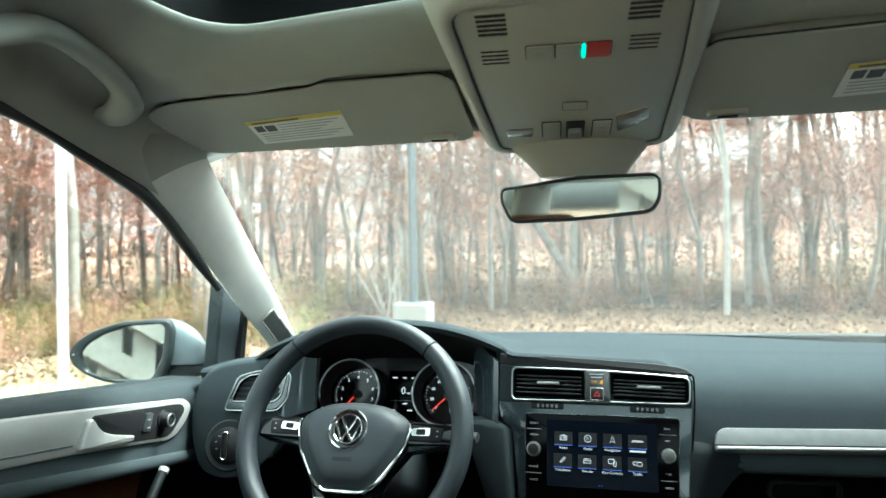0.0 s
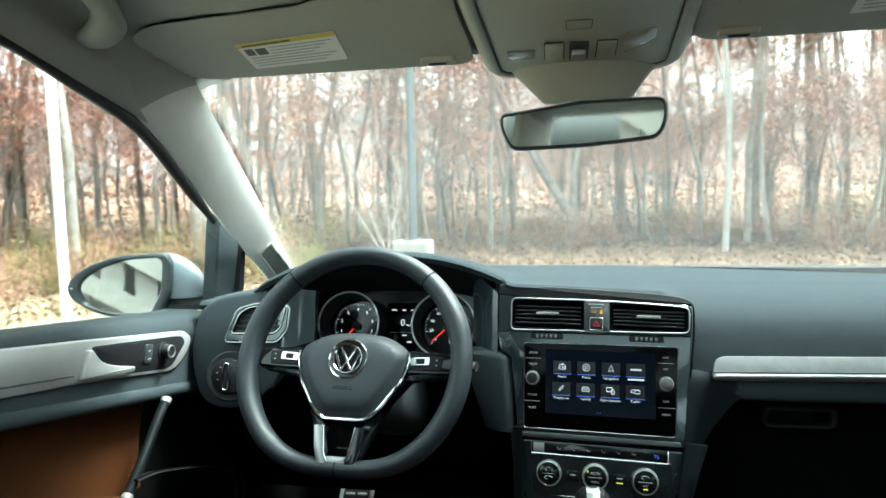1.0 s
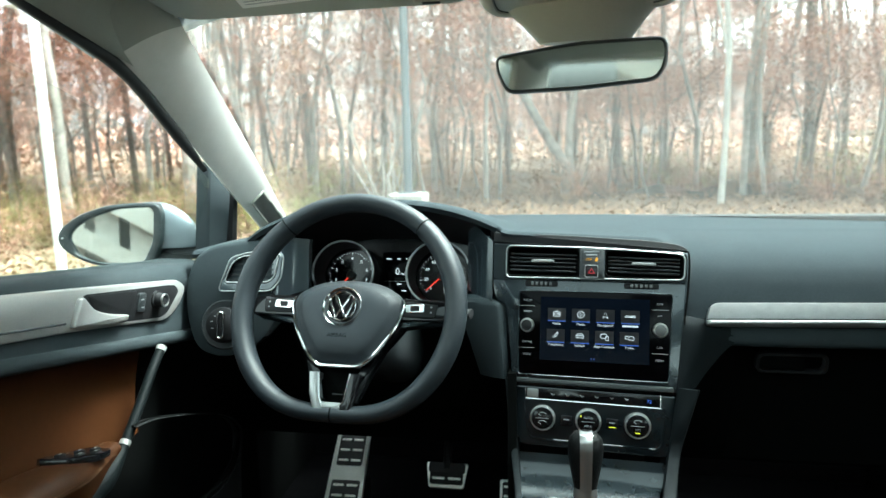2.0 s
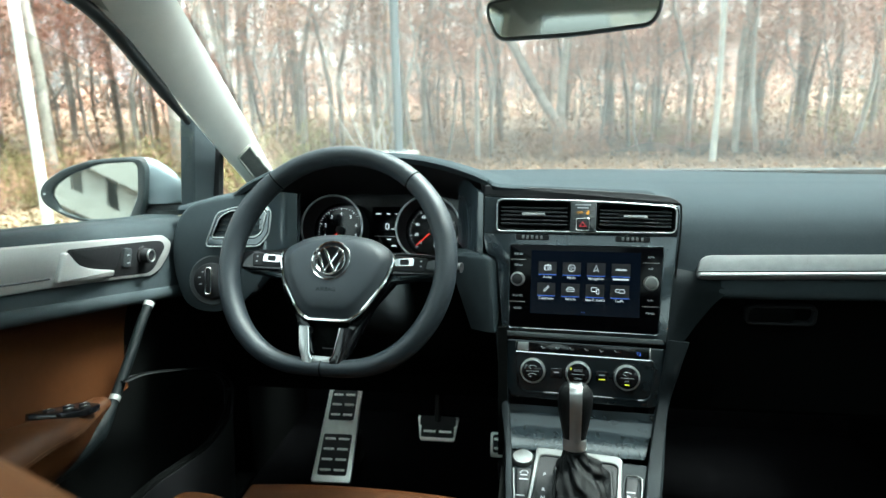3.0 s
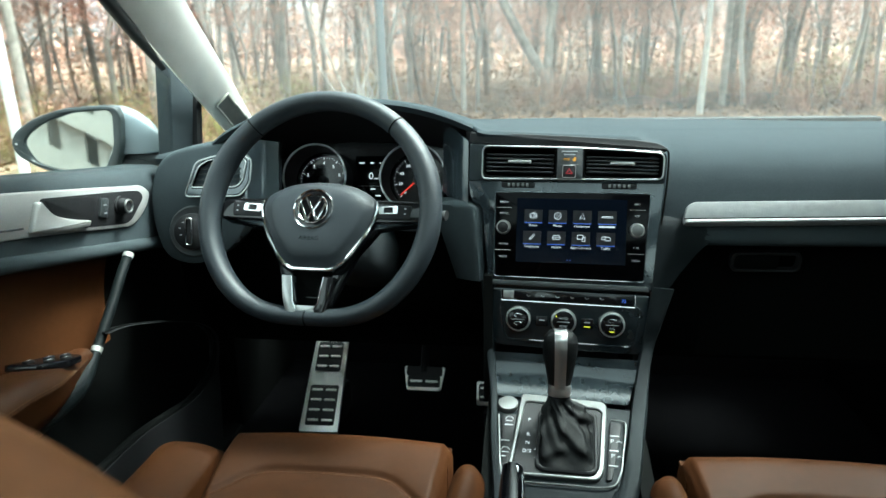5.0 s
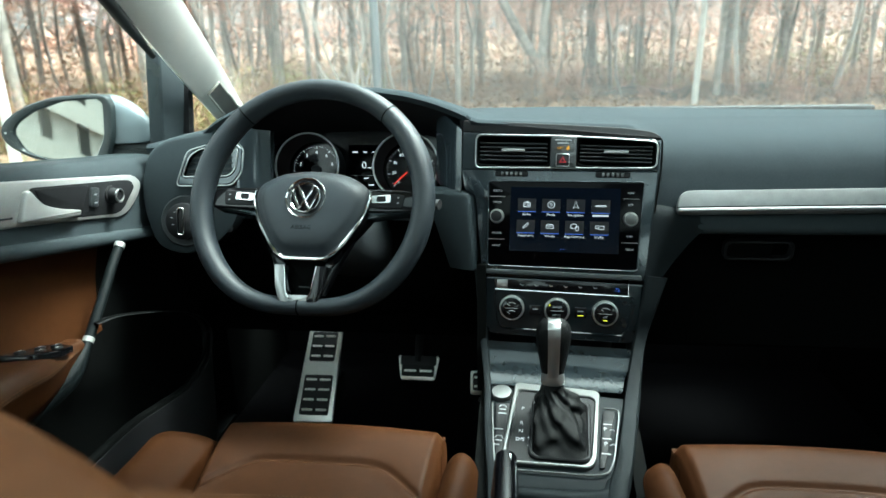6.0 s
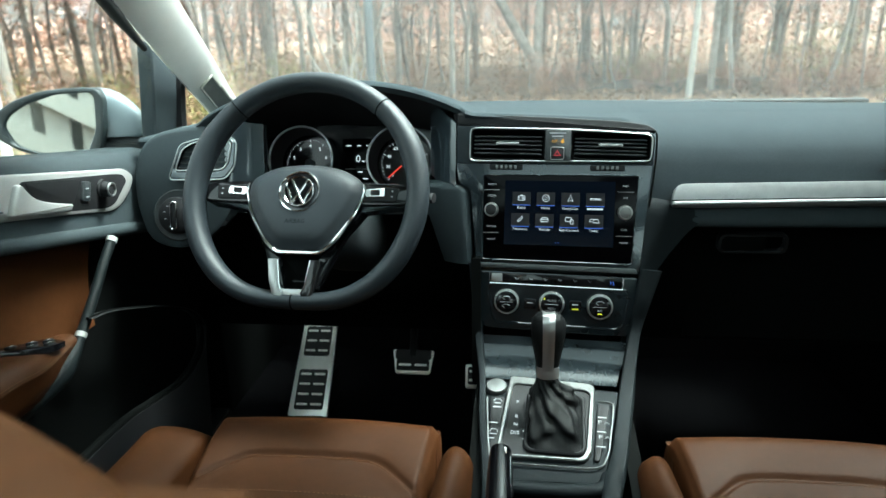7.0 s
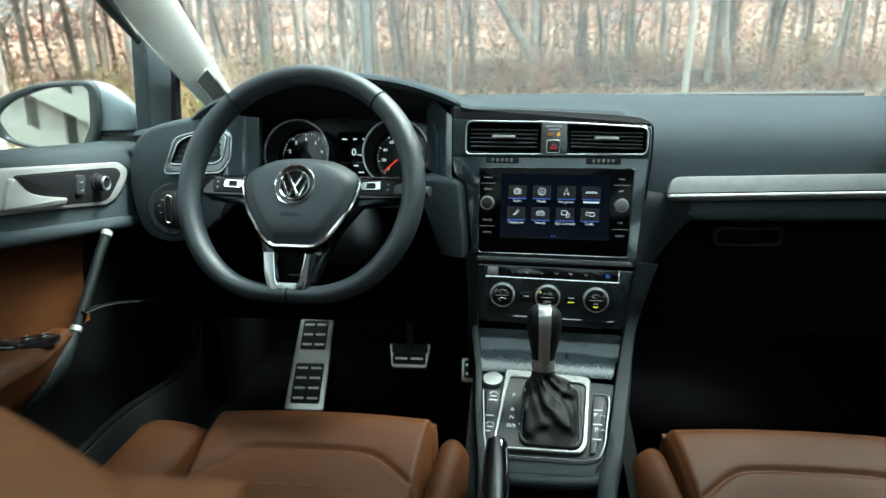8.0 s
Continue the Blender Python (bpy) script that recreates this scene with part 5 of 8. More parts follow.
    prism(bm, rounded([(-0.10, -0.62), (0.10, -0.62), (0.095, -0.19), (-0.095, -0.19)], 0.02), -0.06, -0.028, P, 0.006)
    part("rear_deck", bm, HARD, co)
    bm = bmesh.new()
    band(bm, rrect(0.118, 0.14, 0.012, 0.028, -0.285), rrect(0.108, 0.13, 0.009, 0.028, -0.285), -0.03, -0.022, P, 0.002)
    tray = part("tray_frame", bm, HARD, co)
    bm = bmesh.new()
    prism(bm, rrect(0.108, 0.13, 0.009, 0.028, -0.285), -0.032, -0.026, P, 0.001)
    part("tray_lid", bm, GLOSS_GREY, tray)
    bm = bmesh.new()
    prism(bm, rrect(0.075, 0.012, 0.003, 0.020, -0.248), -0.027, -0.0245, P, 0.001)
    part("tray_slot", bm, BLACK, tray)
    bm = bmesh.new()
    prism(bm, circle(0.004, 0.062, -0.2485, 12), -0.026, -0.0238, P)
    prism(bm, circle(0.003, 0.072, -0.2500, 12), -0.026, -0.0238, P)
    part("tray_marks", bm, PRINT, tray)

    # shifter
    sh = thing("gear_shifter", P @ Vector((0.005, -0.06, 0)), "black leather gear shifter with silver grip and gaiter", "gear shifter")
    bm = bmesh.new()
    o = rounded([(-0.0745, -0.1300), (0.0480, -0.1275), (0.0560, -0.110), (0.0634, 0.0180), (0.0575, 0.0265), (-0.0660, 0.0325)], [0.012, 0.012, 0.02, 0.01, 0.006, 0.008])
    i = rounded([(-0.0685, -0.1255), (0.0410, -0.1230), (0.0485, -0.108), (0.0555, 0.0040), (0.0490, 0.0105), (-0.0590, 0.0165)], [0.010, 0.010, 0.02, 0.01, 0.008, 0.008])
    band(bm, o, i, -0.006, 0.004, P, 0.0015)
    part("silver_frame", bm, DECK_SILVER, sh, "satin silver frame")
    bm = bmesh.new()
    prism(bm, i, -0.006, 0.0005, P)
    plate = part("gate_plate", bm, BLACK, sh)
    for letter, y in (("P", -0.022), ("R", -0.052), ("N", -0.068), ("D/S", -0.084)):
        writing("gate_letter", letter, 0.0088, P @ pose(-0.0505, y, 0.0008), DIAL_WHITE, plate)
    for mark, y in (("+", -0.080), ("-", -0.094)):
        writing("gate_sign", mark, 0.007, P @ pose(-0.0385, y, 0.0008), DIAL_WHITE, plate)
    # gaiter: a folded leather sleeve
    bm = bmesh.new()
    rings = []
    foot = resample(rrect(0.076, 0.112, 0.016, 0.0055, -0.060, 10), 96)
    neck_c = P.inverted() @ Vector((-0.010, -0.055, 0.666))
    for k in range(31):
        s = k / 30
        h = 0.003 + s * (neck_c.z - 0.003)
        fat = (1 - s) ** 1.3 + 0.26 * math.sin(math.pi * s) ** 2 * (1 - s)
        ring = []
        for j, p in enumerate(foot):
            a = 2 * math.pi * j / len(foot)
            r0 = Vector((neck_c.x + 0.0135 * math.cos(a), neck_c.y + 0.0135 * math.sin(a)))
            q = r0 * (1 - fat) + Vector(p) * fat if fat < 1 else Vector(p)
            fold = 0.0062 * math.sin(math.pi * s) ** 0.8 * (0.7 * math.sin(4 * a + 4.5 * s) + 0.6 * math.sin(6 * a - 9 * s + 1) + 0.45 * math.sin(9 * a + 13 * s) + 0.3 * math.sin(3 * a - 21 * s + 2))
            d = (q - Vector((neck_c.x, neck_c.y)))
            d = d.normalized() if d.length > 1e-6 else Vector((1, 0))
            q = q + d * fold
            ring.append(P @ Vector((q.x, q.y, h)))
        rings.append(ring)
    loft(bm, rings)
    part("gaiter", bm, BOOT_LEATHER, sh, "creased black leather gaiter", angle=80)
    bm = bmesh.new()
    band(bm, rrect(0.086, 0.122, 0.014, 0.0055, -0.058, 10), rrect(0.074, 0.110, 0.012, 0.0055, -0.060, 10), 0.0, 0.006, P, 0.002)
    part("gaiter_ring", bm, BLACK, sh)
    # the grip
    axis0, axis1 = Vector((-0.010, -0.053, 0.664)), Vector((-0.012, -0.036, 0.757))
    ax = (axis1 - axis0).normalized()
    G = axes(axis0, (1, 0, 0), (0, 1, -ax.y / ax.z))
    L = (axis1 - axis0).length
    bm = bmesh.new()
    prof = [(0.0158, 0.014), (0.0172, 0.022), (0.0208, 0.04), (0.0242, 0.06), (0.0252, 0.074), (0.0232, 0.086), (0.0165, 0.0945), (0.006, 0.0975)]
    loft(bm, [[G @ Vector((r * math.cos(2 * math.pi * k / 28), r * 0.9 * math.sin(2 * math.pi * k / 28), z * L / 0.0955)) for k in range(28)] for r, z in prof])
    part("knob", bm, BOOT_LEATHER, sh, "black leather knob")
    bm = bmesh.new()
    lathe(bm, [(0.0165, 0.0), (0.0172, 0.003), (0.0168, 0.012), (0.0158, 0.016)], G, 28)
    part("collar", bm, SATIN, sh, "satin silver collar")
    # silver spine over the knob's rear face and top
    spine = [(0.0160, 0.012), (0.0172, 0.022), (0.0198, 0.04), (0.0226, 0.06), (0.0234, 0.074), (0.0217, 0.086), (0.0150, 0.0940), (0.005, 0.0968), (0.001, 0.0970)]

    def strip(s, t):
        k = s * (len(spine) - 1)
        i0 = min(int(k), len(spine) - 2)
        f = k - i0
        r, z = spine[i0][0] * (1 - f) + spine[i0 + 1][0] * f, spine[i0][1] * (1 - f) + spine[i0 + 1][1] * f
        w = 0.0080 + 0.0008 * smoothstep(0.1, 0.6, s)
        x = (2 * t - 1) * w
        bulge = 0.0022 - 0.0020 * abs(2 * t - 1) ** 2 - x * x * 14
        return G @ Vector((x, -(r + bulge) * 0.98 if r > 0 else -r, z * L / 0.0955 + 0.0004))
    bm = bmesh.new()
    slab(bm, strip, 32, 8, (0, 0.006, -0.002))
    part("silver_spine", bm, SATIN, sh, "polished silver spine")

    # buttons left and right of the shifter
    bm = bmesh.new()
    lathe(bm, [(0.0165, -0.006), (0.0165, 0.001), (0.0148, 0.004), (0.006, 0.0045)], P @ pose(-0.0855, 0.0085, 0.0), 32)
    part("start_button", bm, DECK_SILVER, co, "round satin silver start button")
    for x, ys, frame_pts, signs in ((-0.0805, (-0.036, -0.068, -0.098), [(-0.0825, -0.120), (-0.0725, -0.120), (-0.0705, -0.0125), (-0.0925, -0.0145)], (-0.022, -0.084)),
                                    (0.0725, (-0.042, -0.070, -0.098), [(0.0585, -0.124), (0.0660, -0.122), (0.0840, -0.0145), (0.0670, -0.0130)], (-0.052, -0.080))):
        bm = bmesh.new()
        prism(bm, rounded(frame_pts, 0.004), -0.006, 0.001, P, 0.001)
        kb = part("key_bank", bm, BLACK, co, "bank of flat grey keys")
        for y in ys:
            bm = bmesh.new()
            box(bm, (x - 0.0062 + 0.07 * (y + 0.04), y - 0.0010, 0.0005), (x + 0.0062 + 0.07 * (y + 0.04), y + 0.0010, 0.0016), P)
            part("key_line", bm, PRINT, kb, smooth=False)
        for y in signs:
            if x > 0:
                writing("key_word", "P", 0.0105, P @ pose(x - 0.004, y, 0.0012), PRINT, kb)
                bm = bmesh.new()
                tube(bm, [P @ Vector((x + 0.002 + 0.0035 * k, y + (0.001 if k % 2 else -0.002), 0.0014)) for k in range(3)], 0.0008, 5)
                part("key_sign", bm, PRINT, kb)
            else:
                bm = bmesh.new()
                tube(bm, [P @ Vector((x + dx, y + dy, 0.0014)) for dx, dy in ((-0.006, -0.002), (-0.003, 0.003), (0.003, 0.003), (0.006, -0.002))], 0.0007, 5)
                part("key_sign", bm, PRINT, kb)
                bm = bmesh.new()
                box(bm, (x - 0.005, y - 0.0065, 0.0005), (x + 0.005, y - 0.0050, 0.0015), P)
                part("key_bar", bm, PRINT, kb, smooth=False)
    # outer silver outline that hugs both key banks
    bm = bmesh.new()
    out = spline([P @ Vector((x, y, 0.001)) for x, y in ((-0.0975, -0.016), (-0.0905, -0.070), (-0.0835, -0.118), (-0.0715, -0.1385), (0.0, -0.1390), (0.0610, -0.1355), (0.0770, -0.1130), (0.0835, -0.070), (0.0890, -0.022), (0.0850, -0.0105), (0.068, -0.0095))], 70)
    tube(bm, out, 0.0015, 6)
    part("silver_outline", bm, DECK_SILVER, co, "thin satin silver outline")

    # parking brake lever
    hb = thing("parking_brake", P @ Vector((-0.062, -0.30, -0.03)), "black parking brake lever with chrome button", "parking brake")
    a, b = Vector((-0.0700, -0.455, 0.575)), Vector((-0.0735, -0.190, 0.628))
    bm = bmesh.new()
    tube(bm, spline([a, mixv(a, b, 0.4), mixv(a, b, 0.8), b], 20), [0.014 + 0.003 * math.sin(math.pi * k / 20) for k in range(21)], 16, flatten=1.15)
    part("lever", bm, LEVER, hb, "glossy black lever")
    bm = bmesh.new()
    tube(bm, [b - (b - a).normalized() * 0.004, b + (b - a).normalized() * 0.006, b + (b - a).normalized() * 0.010], [0.0075, 0.0075, 0.006], 16)
    part("release_button", bm, CHROME, hb, "chrome release button")
    bm = bmesh.new()
    tube(bm, [mixv(a, b, t) + Vector((0.0055, 0, 0.0142)) for t in (0.2, 0.5, 0.8, 0.97)], 0.0022, 10, flatten=0.7)
    part("lever_insert", bm, SATIN, hb, "satin silver strip on the lever")
    bm = bmesh.new()
    tube(bm, [mixv(a, b, t) + Vector((0.0125, 0, 0.0110)) for t in (0.3, 0.6, 0.93)], 0.0010, 8)
    part("lever_seam", bm, GLOSS_GREY, hb)


build_console()


# ---- seats ----
def build_seat(name, cx, mirror, label):
    """A leather bucket seat: cushion panel with an inset, bolsters, backrest and headrest. mirror: 1 with its inboard side at +x."""
    X = lambda x: cx + mirror * x
    st = thing(name, (cx, -0.35, 0.27), label, "car seat", group="front seats")
    zf, yf = 0.593, -0.064

    def cushion(s, t):
        u = 2 * s - 1                       # across
        y = yf - 0.50 * t
        z = zf - 0.045 * t
        roll = 0.040
        d = 0.50 * t
        if d < roll:
            k = d / roll
            z -= 0.030 * (1 - math.sqrt(max(0, 1 - (1 - k) ** 2)))
        z += 0.006 * math.sin(math.pi * s)
        bend = (abs(u) - 0.57) / 0.05
        line = 0.094 + 0.14 * 0.05 * math.log1p(math.exp(min(30.0, bend)))
        if d < line:
            z += 0.007 * math.sin(math.pi * d / line) ** 0.8
        z -= 0.003 * smoothstep(line, line + 0.03, d) + 0.0050 * math.exp(-((d - line - 0.002) / 0.0042) ** 2)
        edge = smoothstep(0.93, 1.0, abs(u))
        z -= 0.014 * edge
        w = 0.1685 - 0.03 * t
        return (X(u * w), y, z)
    bm = bmesh.new()
    slab(bm, cushion, 96, 240, (0, 0.0, -0.06))
    part("cushion", bm, BROWN, st, "brown leather cushion", angle=70)
    bm = bmesh.new()
    slab(bm, lambda s, t: (X((2 * s - 1) * 0.1665), yf + 0.004 - 0.02 * t - 0.03 * t * t, zf - 0.024 - 0.17 * t), 12, 8, (0, -0.05, 0))
    part("front_skirt", bm, BROWN, st)
    # a stitched row across the inset
    for d0 in (0.165,):
        for k in range(46):
            u = -0.86 + 1.72 * k / 45
            s, t = (u + 1) / 2, d0 / 0.5
            a, b = Vector(cushion(s, t)), Vector(cushion(s + 0.0085, t))
            bm = bmesh.new()
            tube(bm, [a + Vector((0, 0, 0.0006)), b + Vector((0, 0, 0.0006))], 0.0006, 4)
            part("stitch", bm, STITCH, st, smooth=False)
    for sgn in (-1, 1):
        inboard = sgn > 0
        wide = 0.062 if inboard else 0.125
        bm = bmesh.new()

        def bolster(s, t):
            a = math.pi * (0.02 + 0.98 * t)
            d = s * 0.52
            y = yf - (0.040 if inboard else 0.022) - d + 0.02 * (math.sin(a) if inboard or t > 0.5 else 1.0)
            grow = min(1.0, (d + 0.003) / 0.06) ** 0.5
            h = (0.024 + 0.045 * smoothstep(0.0, 0.42, d)) if not inboard else (0.026 + 0.035 * smoothstep(0.0, 0.42, d))
            base = zf - 0.115 - 0.02 * s
            xx = 0.1685 - 0.03 * s + 0.003 + wide * 0.5 - math.cos(a) * wide * 0.5
            full = math.sin(a) ** 0.55 if inboard or t > 0.5 else 0.86 + 0.14 * math.sin(a)
            z = base + (0.098 + h) * full * grow
            return (X(sgn * xx), y, z)
        slab(bm, bolster, 26, 16, (0, 0, -0.03))
        part("bolster", bm, BROWN, st, "brown leather side bolster", angle=70)
    # backrest
    bm = bmesh.new()

    def back(s, t):
        u = 2 * s - 1
        z = 0.56 + 0.425 * t
        y = -0.60 - 0.125 * t - 0.02 * math.sin(math.pi * t)
        w = 0.225 - 0.03 * t
        wing = 0.075 * smoothstep(0.60, 0.95, abs(u)) * (1 - smoothstep(0.55, 1.0, t)) - 0.05 * smoothstep(0.95, 1.0, abs(u))
        return (X(u * w), y + wing, z)
    slab(bm, back, 40, 30, (0, -0.09, 0.0))
    part("backrest", bm, BROWN, st, "brown leather backrest", angle=70)
    bm = bmesh.new()
    prism(bm, rrect(0.24, 0.13, 0.05), -0.05, 0.05, axes((cx, -0.91, 1.165), (1, 0, 0), (0, -0.20, 1)), 0.03)
    part("headrest", bm, BROWN, st)
    for sx in (-0.06, 0.06):
        bm = bmesh.new()
        tube(bm, [(cx + sx, -0.785, 0.96), (cx + sx, -0.90, 1.13)], 0.006, 8)
        part("post", bm, CHROME, st)
    bm = bmesh.new()
    box(bm, (cx - 0.20, -0.56, 0.27), (cx + 0.20, -0.16, 0.44), edge=0.02)
    part("base", bm, BLACK, st)
    return st


seat_d = build_seat("driver_seat", -0.334, 1, "brown leather driver seat with stitched cushion inset")
build_seat("passenger_seat", 0.3295, -1, "brown leather passenger seat with stitched cushion inset")


def build_shoulder():
    """The inboard shoulder of the driver's backrest: a rounded leather top with a stitched seam."""
    run = spline([(-0.42, -0.628, 0.990), (-0.330, -0.674, 0.998), (-0.251, -0.708, 0.997), (-0.188, -0.736, 0.988), (-0.140, -0.757, 0.974), (-0.105, -0.775, 0.955), (-0.080, -0.80, 0.930)], 40)
    fall = spline([(0.035, -0.22), (0.030, -0.12), (0.022, -0.05), (0.012, -0.017), (0.0, 0.0), (-0.02, 0.006), (-0.05, 0.012), (-0.085, 0.016), (-0.12, 0.018)], 40)

    def wing(s, t):
        p, q = run[min(40, round(s * 40))], fall[min(40, round(t * 40))]
        return p + Vector((0.37, 0.93, 0)) * q[0] + Vector((0, 0, q[1] - 0.004 * math.exp(-((q[0] + 0.040) / 0.005) ** 2)))
    bm = bmesh.new()
    slab(bm, wing, 40, 40, (-0.03, -0.05, -0.05))
    w = part("backrest_wing", bm, BROWN, seat_d, "brown leather backrest shoulder with a raised seam", angle=70)
    for k in range(26):
        f = k / 26 * 38
        a, b = mixv(run[int(f)], run[int(f) + 1], f % 1), mixv(run[int(f)], run[int(f) + 1], f % 1 + 0.35)
        up = Vector((0.37, 0.93, 0)) * -0.046 + Vector((0, 0, 0.0135))
        bm = bmesh.new()
        tube(bm, [a + up, b + up], 0.0027, 6)
        part("stitch", bm, LIT_THREAD, w)


build_shoulder()
bm = bmesh.new()
prism(bm, rrect(1.30, 0.55, 0.08, 0, 0), -0.10, 0.10, axes((0, -1.62, 0.78), (1, 0, 0), (0, -0.3, 1)), 0.04)
rear = thing("rear_bench", (0, -1.6, 0.27), "brown leather rear bench seat", "car seat")
part("backrest", bm, BROWN, rear)
bm = bmesh.new()
prism(bm, rrect(1.30, 0.48, 0.06, 0, -1.36), 0.38, 0.52, I4, 0.04)
part("cushion", bm, BROWN, rear)
bm = bmesh.new()
box(bm, (-0.62, -1.60, 0.27), (0.62, -1.15, 0.385), edge=0.01)
part("base", bm, BLACK, rear)

# ---- driver's door ----
def build_door():
    dr = thing("door_driver", (-0.77, -0.3, 0.30), "closed driver door with silver strip and brown leather insert", "car door")
    DX = -0.74
    belt = lambda y: 0.978 - 0.115 * y            # top of the inner trim
    band_top = lambda y: 0.8625 - 0.195 * y if y > -0.30 else 0.921 - 0.10 * (y + 0.30)
    # upper trim: rolls over to the window
    def upper(s, t):
        y = -0.82 + 1.085 * s
        prof = spline([(-0.80, -0.001), (-0.775, -0.001), (-0.752, -0.007), (-0.740, -0.026), (-0.738, -0.055), (-0.737, -0.085), (-0.736, -0.135)], 24)
        p = prof[min(24, round(t * 24))].copy()
        if p[1] < -0.055:                          # down to the middle of the band below
            low = band_top(y) - 0.012 - belt(y)
            p[1] = -0.055 + (p[1] + 0.055) / -0.08 * (low + 0.055)
        k = smoothstep(0.90, 1.0, s)
        return (p[0] - 0.012 * k, y, belt(y) + p[1] * (1 + 0.0 * k))
    bm = bmesh.new()
    slab(bm, upper, 40, 24, (-0.03, 0, 0))
    part("upper_trim", bm, SOFT, dr, "dark grey soft upper trim")
    # silver strip with the handle bowl
    M = axes((DX + 0.0035, 0.0, 0.9215), (0, 1, -0.117), (0.02, 0, 1))
    out = rounded([(-0.80, 0.005), (-0.258, -0.0195), (-0.132, -0.0250), (-0.047, -0.0310), (0.096, -0.0425), (0.120, -0.0360), (0.150, -0.0140), (0.164, 0.0100), (0.140, 0.0255), (0.103, 0.0265), (-0.11, 0.036), (-0.80, 0.060)], [0.004, 0.03, 0.03, 0.03, 0.010, 0.010, 0.014, 0.012, 0.012, 0.02, 0.03, 0.004])
    bm = bmesh.new()
    prism(bm, out, -0.004, 0.006, M, 0.004)
    st = part("silver_strip", bm, DOOR_SILVER, dr, "satin silver trim strip")
    # flat black plates: the hollow's shade is put into their colour
    bm = bmesh.new()
    bowl = rounded([(-0.128, -0.0185), (-0.006, -0.0285), (0.084, -0.0355), (0.102, -0.0300), (0.139, 0.0050), (0.128, 0.0165), (0.103, 0.0190), (-0.108, 0.0260)], [0.006, 0.02, 0.010, 0.010, 0.010, 0.008, 0.01, 0.008])
    prism(bm, bowl, 0.004, 0.0068, M, 0.001)
    part("bowl_plate", bm, BLACK, st)
    bm = bmesh.new()
    prism(bm, rounded([(-0.080, -0.0060), (-0.003, -0.0170), (0.0165, 0.0190), (-0.100, 0.0235)], 0.005), 0.0062, 0.0076, M, 0.0006)
    part("bowl_shade", bm, BLACK, st, "flat black plate painted as the handle bowl's shade")
    bm = bmesh.new()
    tube(bm, [M @ Vector(p) for p in ((-0.143, -0.0110, 0.0055), (-0.262, -0.0060, 0.0055), (-0.80, 0.018, 0.0055))], 0.0016, 6)
    part("strip_line", bm, HARD, st)
    # lever handle
    bm = bmesh.new()
    lever = rounded([(-0.137, -0.0190), (-0.074, -0.0245), (-0.016, -0.0255), (-0.012, -0.0165), (-0.060, -0.0085), (-0.092, 0.0010), (-0.1125, 0.0230), (-0.121, 0.0220)], [0.005, 0.01, 0.003, 0.003, 0.02, 0.02, 0.003, 0.004])
    loft(bm, [flat(lever, 0.005, M), flat(lever, 0.0105, M), flat(shrink(lever, 0.0012), 0.0130, M), flat(shrink(lever, 0.0030), 0.0142, M)])
    part("pull_lever", bm, DOOR_SILVER, dr, "satin silver inside door handle")
    bm = bmesh.new()
    prism(bm, rounded([(0.012, -0.0155), (0.032, -0.0185), (0.0385, 0.0125), (0.019, 0.0150)], 0.004), 0.005, 0.0105, M, 0.002)
    lock = part("lock_key", bm, HARD, dr, "dark lock key")
    for dy in (-0.010, 0.003):
        bm = bmesh.new()
        box(bm, (0.022, dy - 0.001, 0.0104), (0.029, dy + 0.001, 0.0112), M)
        part("key_mark", bm, PRINT, lock, smooth=False)
    Kn = M @ pose(0.070, -0.003, 0.006)
    bm = bmesh.new()
    lathe(bm, [(0.0165, 0.0), (0.0155, 0.003), (0.0125, 0.004), (0.0120, 0.014), (0.0105, 0.016)], Kn, 30)
    kn = part("mirror_knob", bm, BLACK, dr, "black mirror adjuster knob with a bright ring")
    bm = bmesh.new()
    tube(bm, [Kn @ Vector((0.0102 * math.cos(2 * math.pi * k / 24), 0.0102 * math.sin(2 * math.pi * k / 24), 0.0165)) for k in range(24)], 0.0017, 6, closed=True)
    part("knob_ring", bm, SATIN, kn)
    # grey band under the strip
    def gband(s, t):
        y = -0.82 + 1.02 * s
        return (DX + 0.004 + 0.006 * math.sin(math.pi * t) ** 0.6, y, band_top(y) - 0.023 * t)
    bm = bmesh.new()
    slab(bm, gband, 30, 8, (-0.03, 0, 0))
    part("grey_band", bm, SOFT, dr, "soft grey band")
    # the door card behind everything
    bm = bmesh.new()
    slab(bm, lambda s, t: (DX - 0.040 - 0.006 * smoothstep(0.5, 1, t), -0.85 + 1.31 * s, 0.93 - 0.65 * t), 12, 12, (-0.03, 0, 0))
    part("door_card", bm, LOWER, dr)
    # leather insert
    def insert(s, t):
        y = -0.80 + (0.82 + 0.05 * (1 - t)) * s
        zt = band_top(y) - 0.026
        zb = 0.690
        return (DX - 0.030 - 0.004 * math.sin(math.pi * t) + 0.016 * t * t, y, zt * (1 - t) + zb * t)
    bm = bmesh.new()
    slab(bm, insert, 30, 12, (-0.02, 0, 0))
    part("leather_insert", bm, BROWN, dr, "brown leather door insert")
    # armrest: leather-topped shelf that tapers into the pull bar
    def arm(s, t):
        y = -0.80 + 0.715 * s
        reach = 0.078 * (1 - 0.60 * smoothstep(0.78, 1.0, s))
        prof = spline([(0.0, 0.0), (0.35 * reach, 0.004), (0.8 * reach, 0.002), (reach, -0.014), (0.97 * reach, -0.03), (0.90 * reach, -0.055), (0.75 * reach, -0.075)], 24)
        p = prof[min(24, round(t * 24))]
        p = (p[0], p[1] * (1 - 0.45 * smoothstep(0.70, 1.0, s)))
        z0 = 0.758 - 0.036 * smoothstep(0.72, 1.0, s)
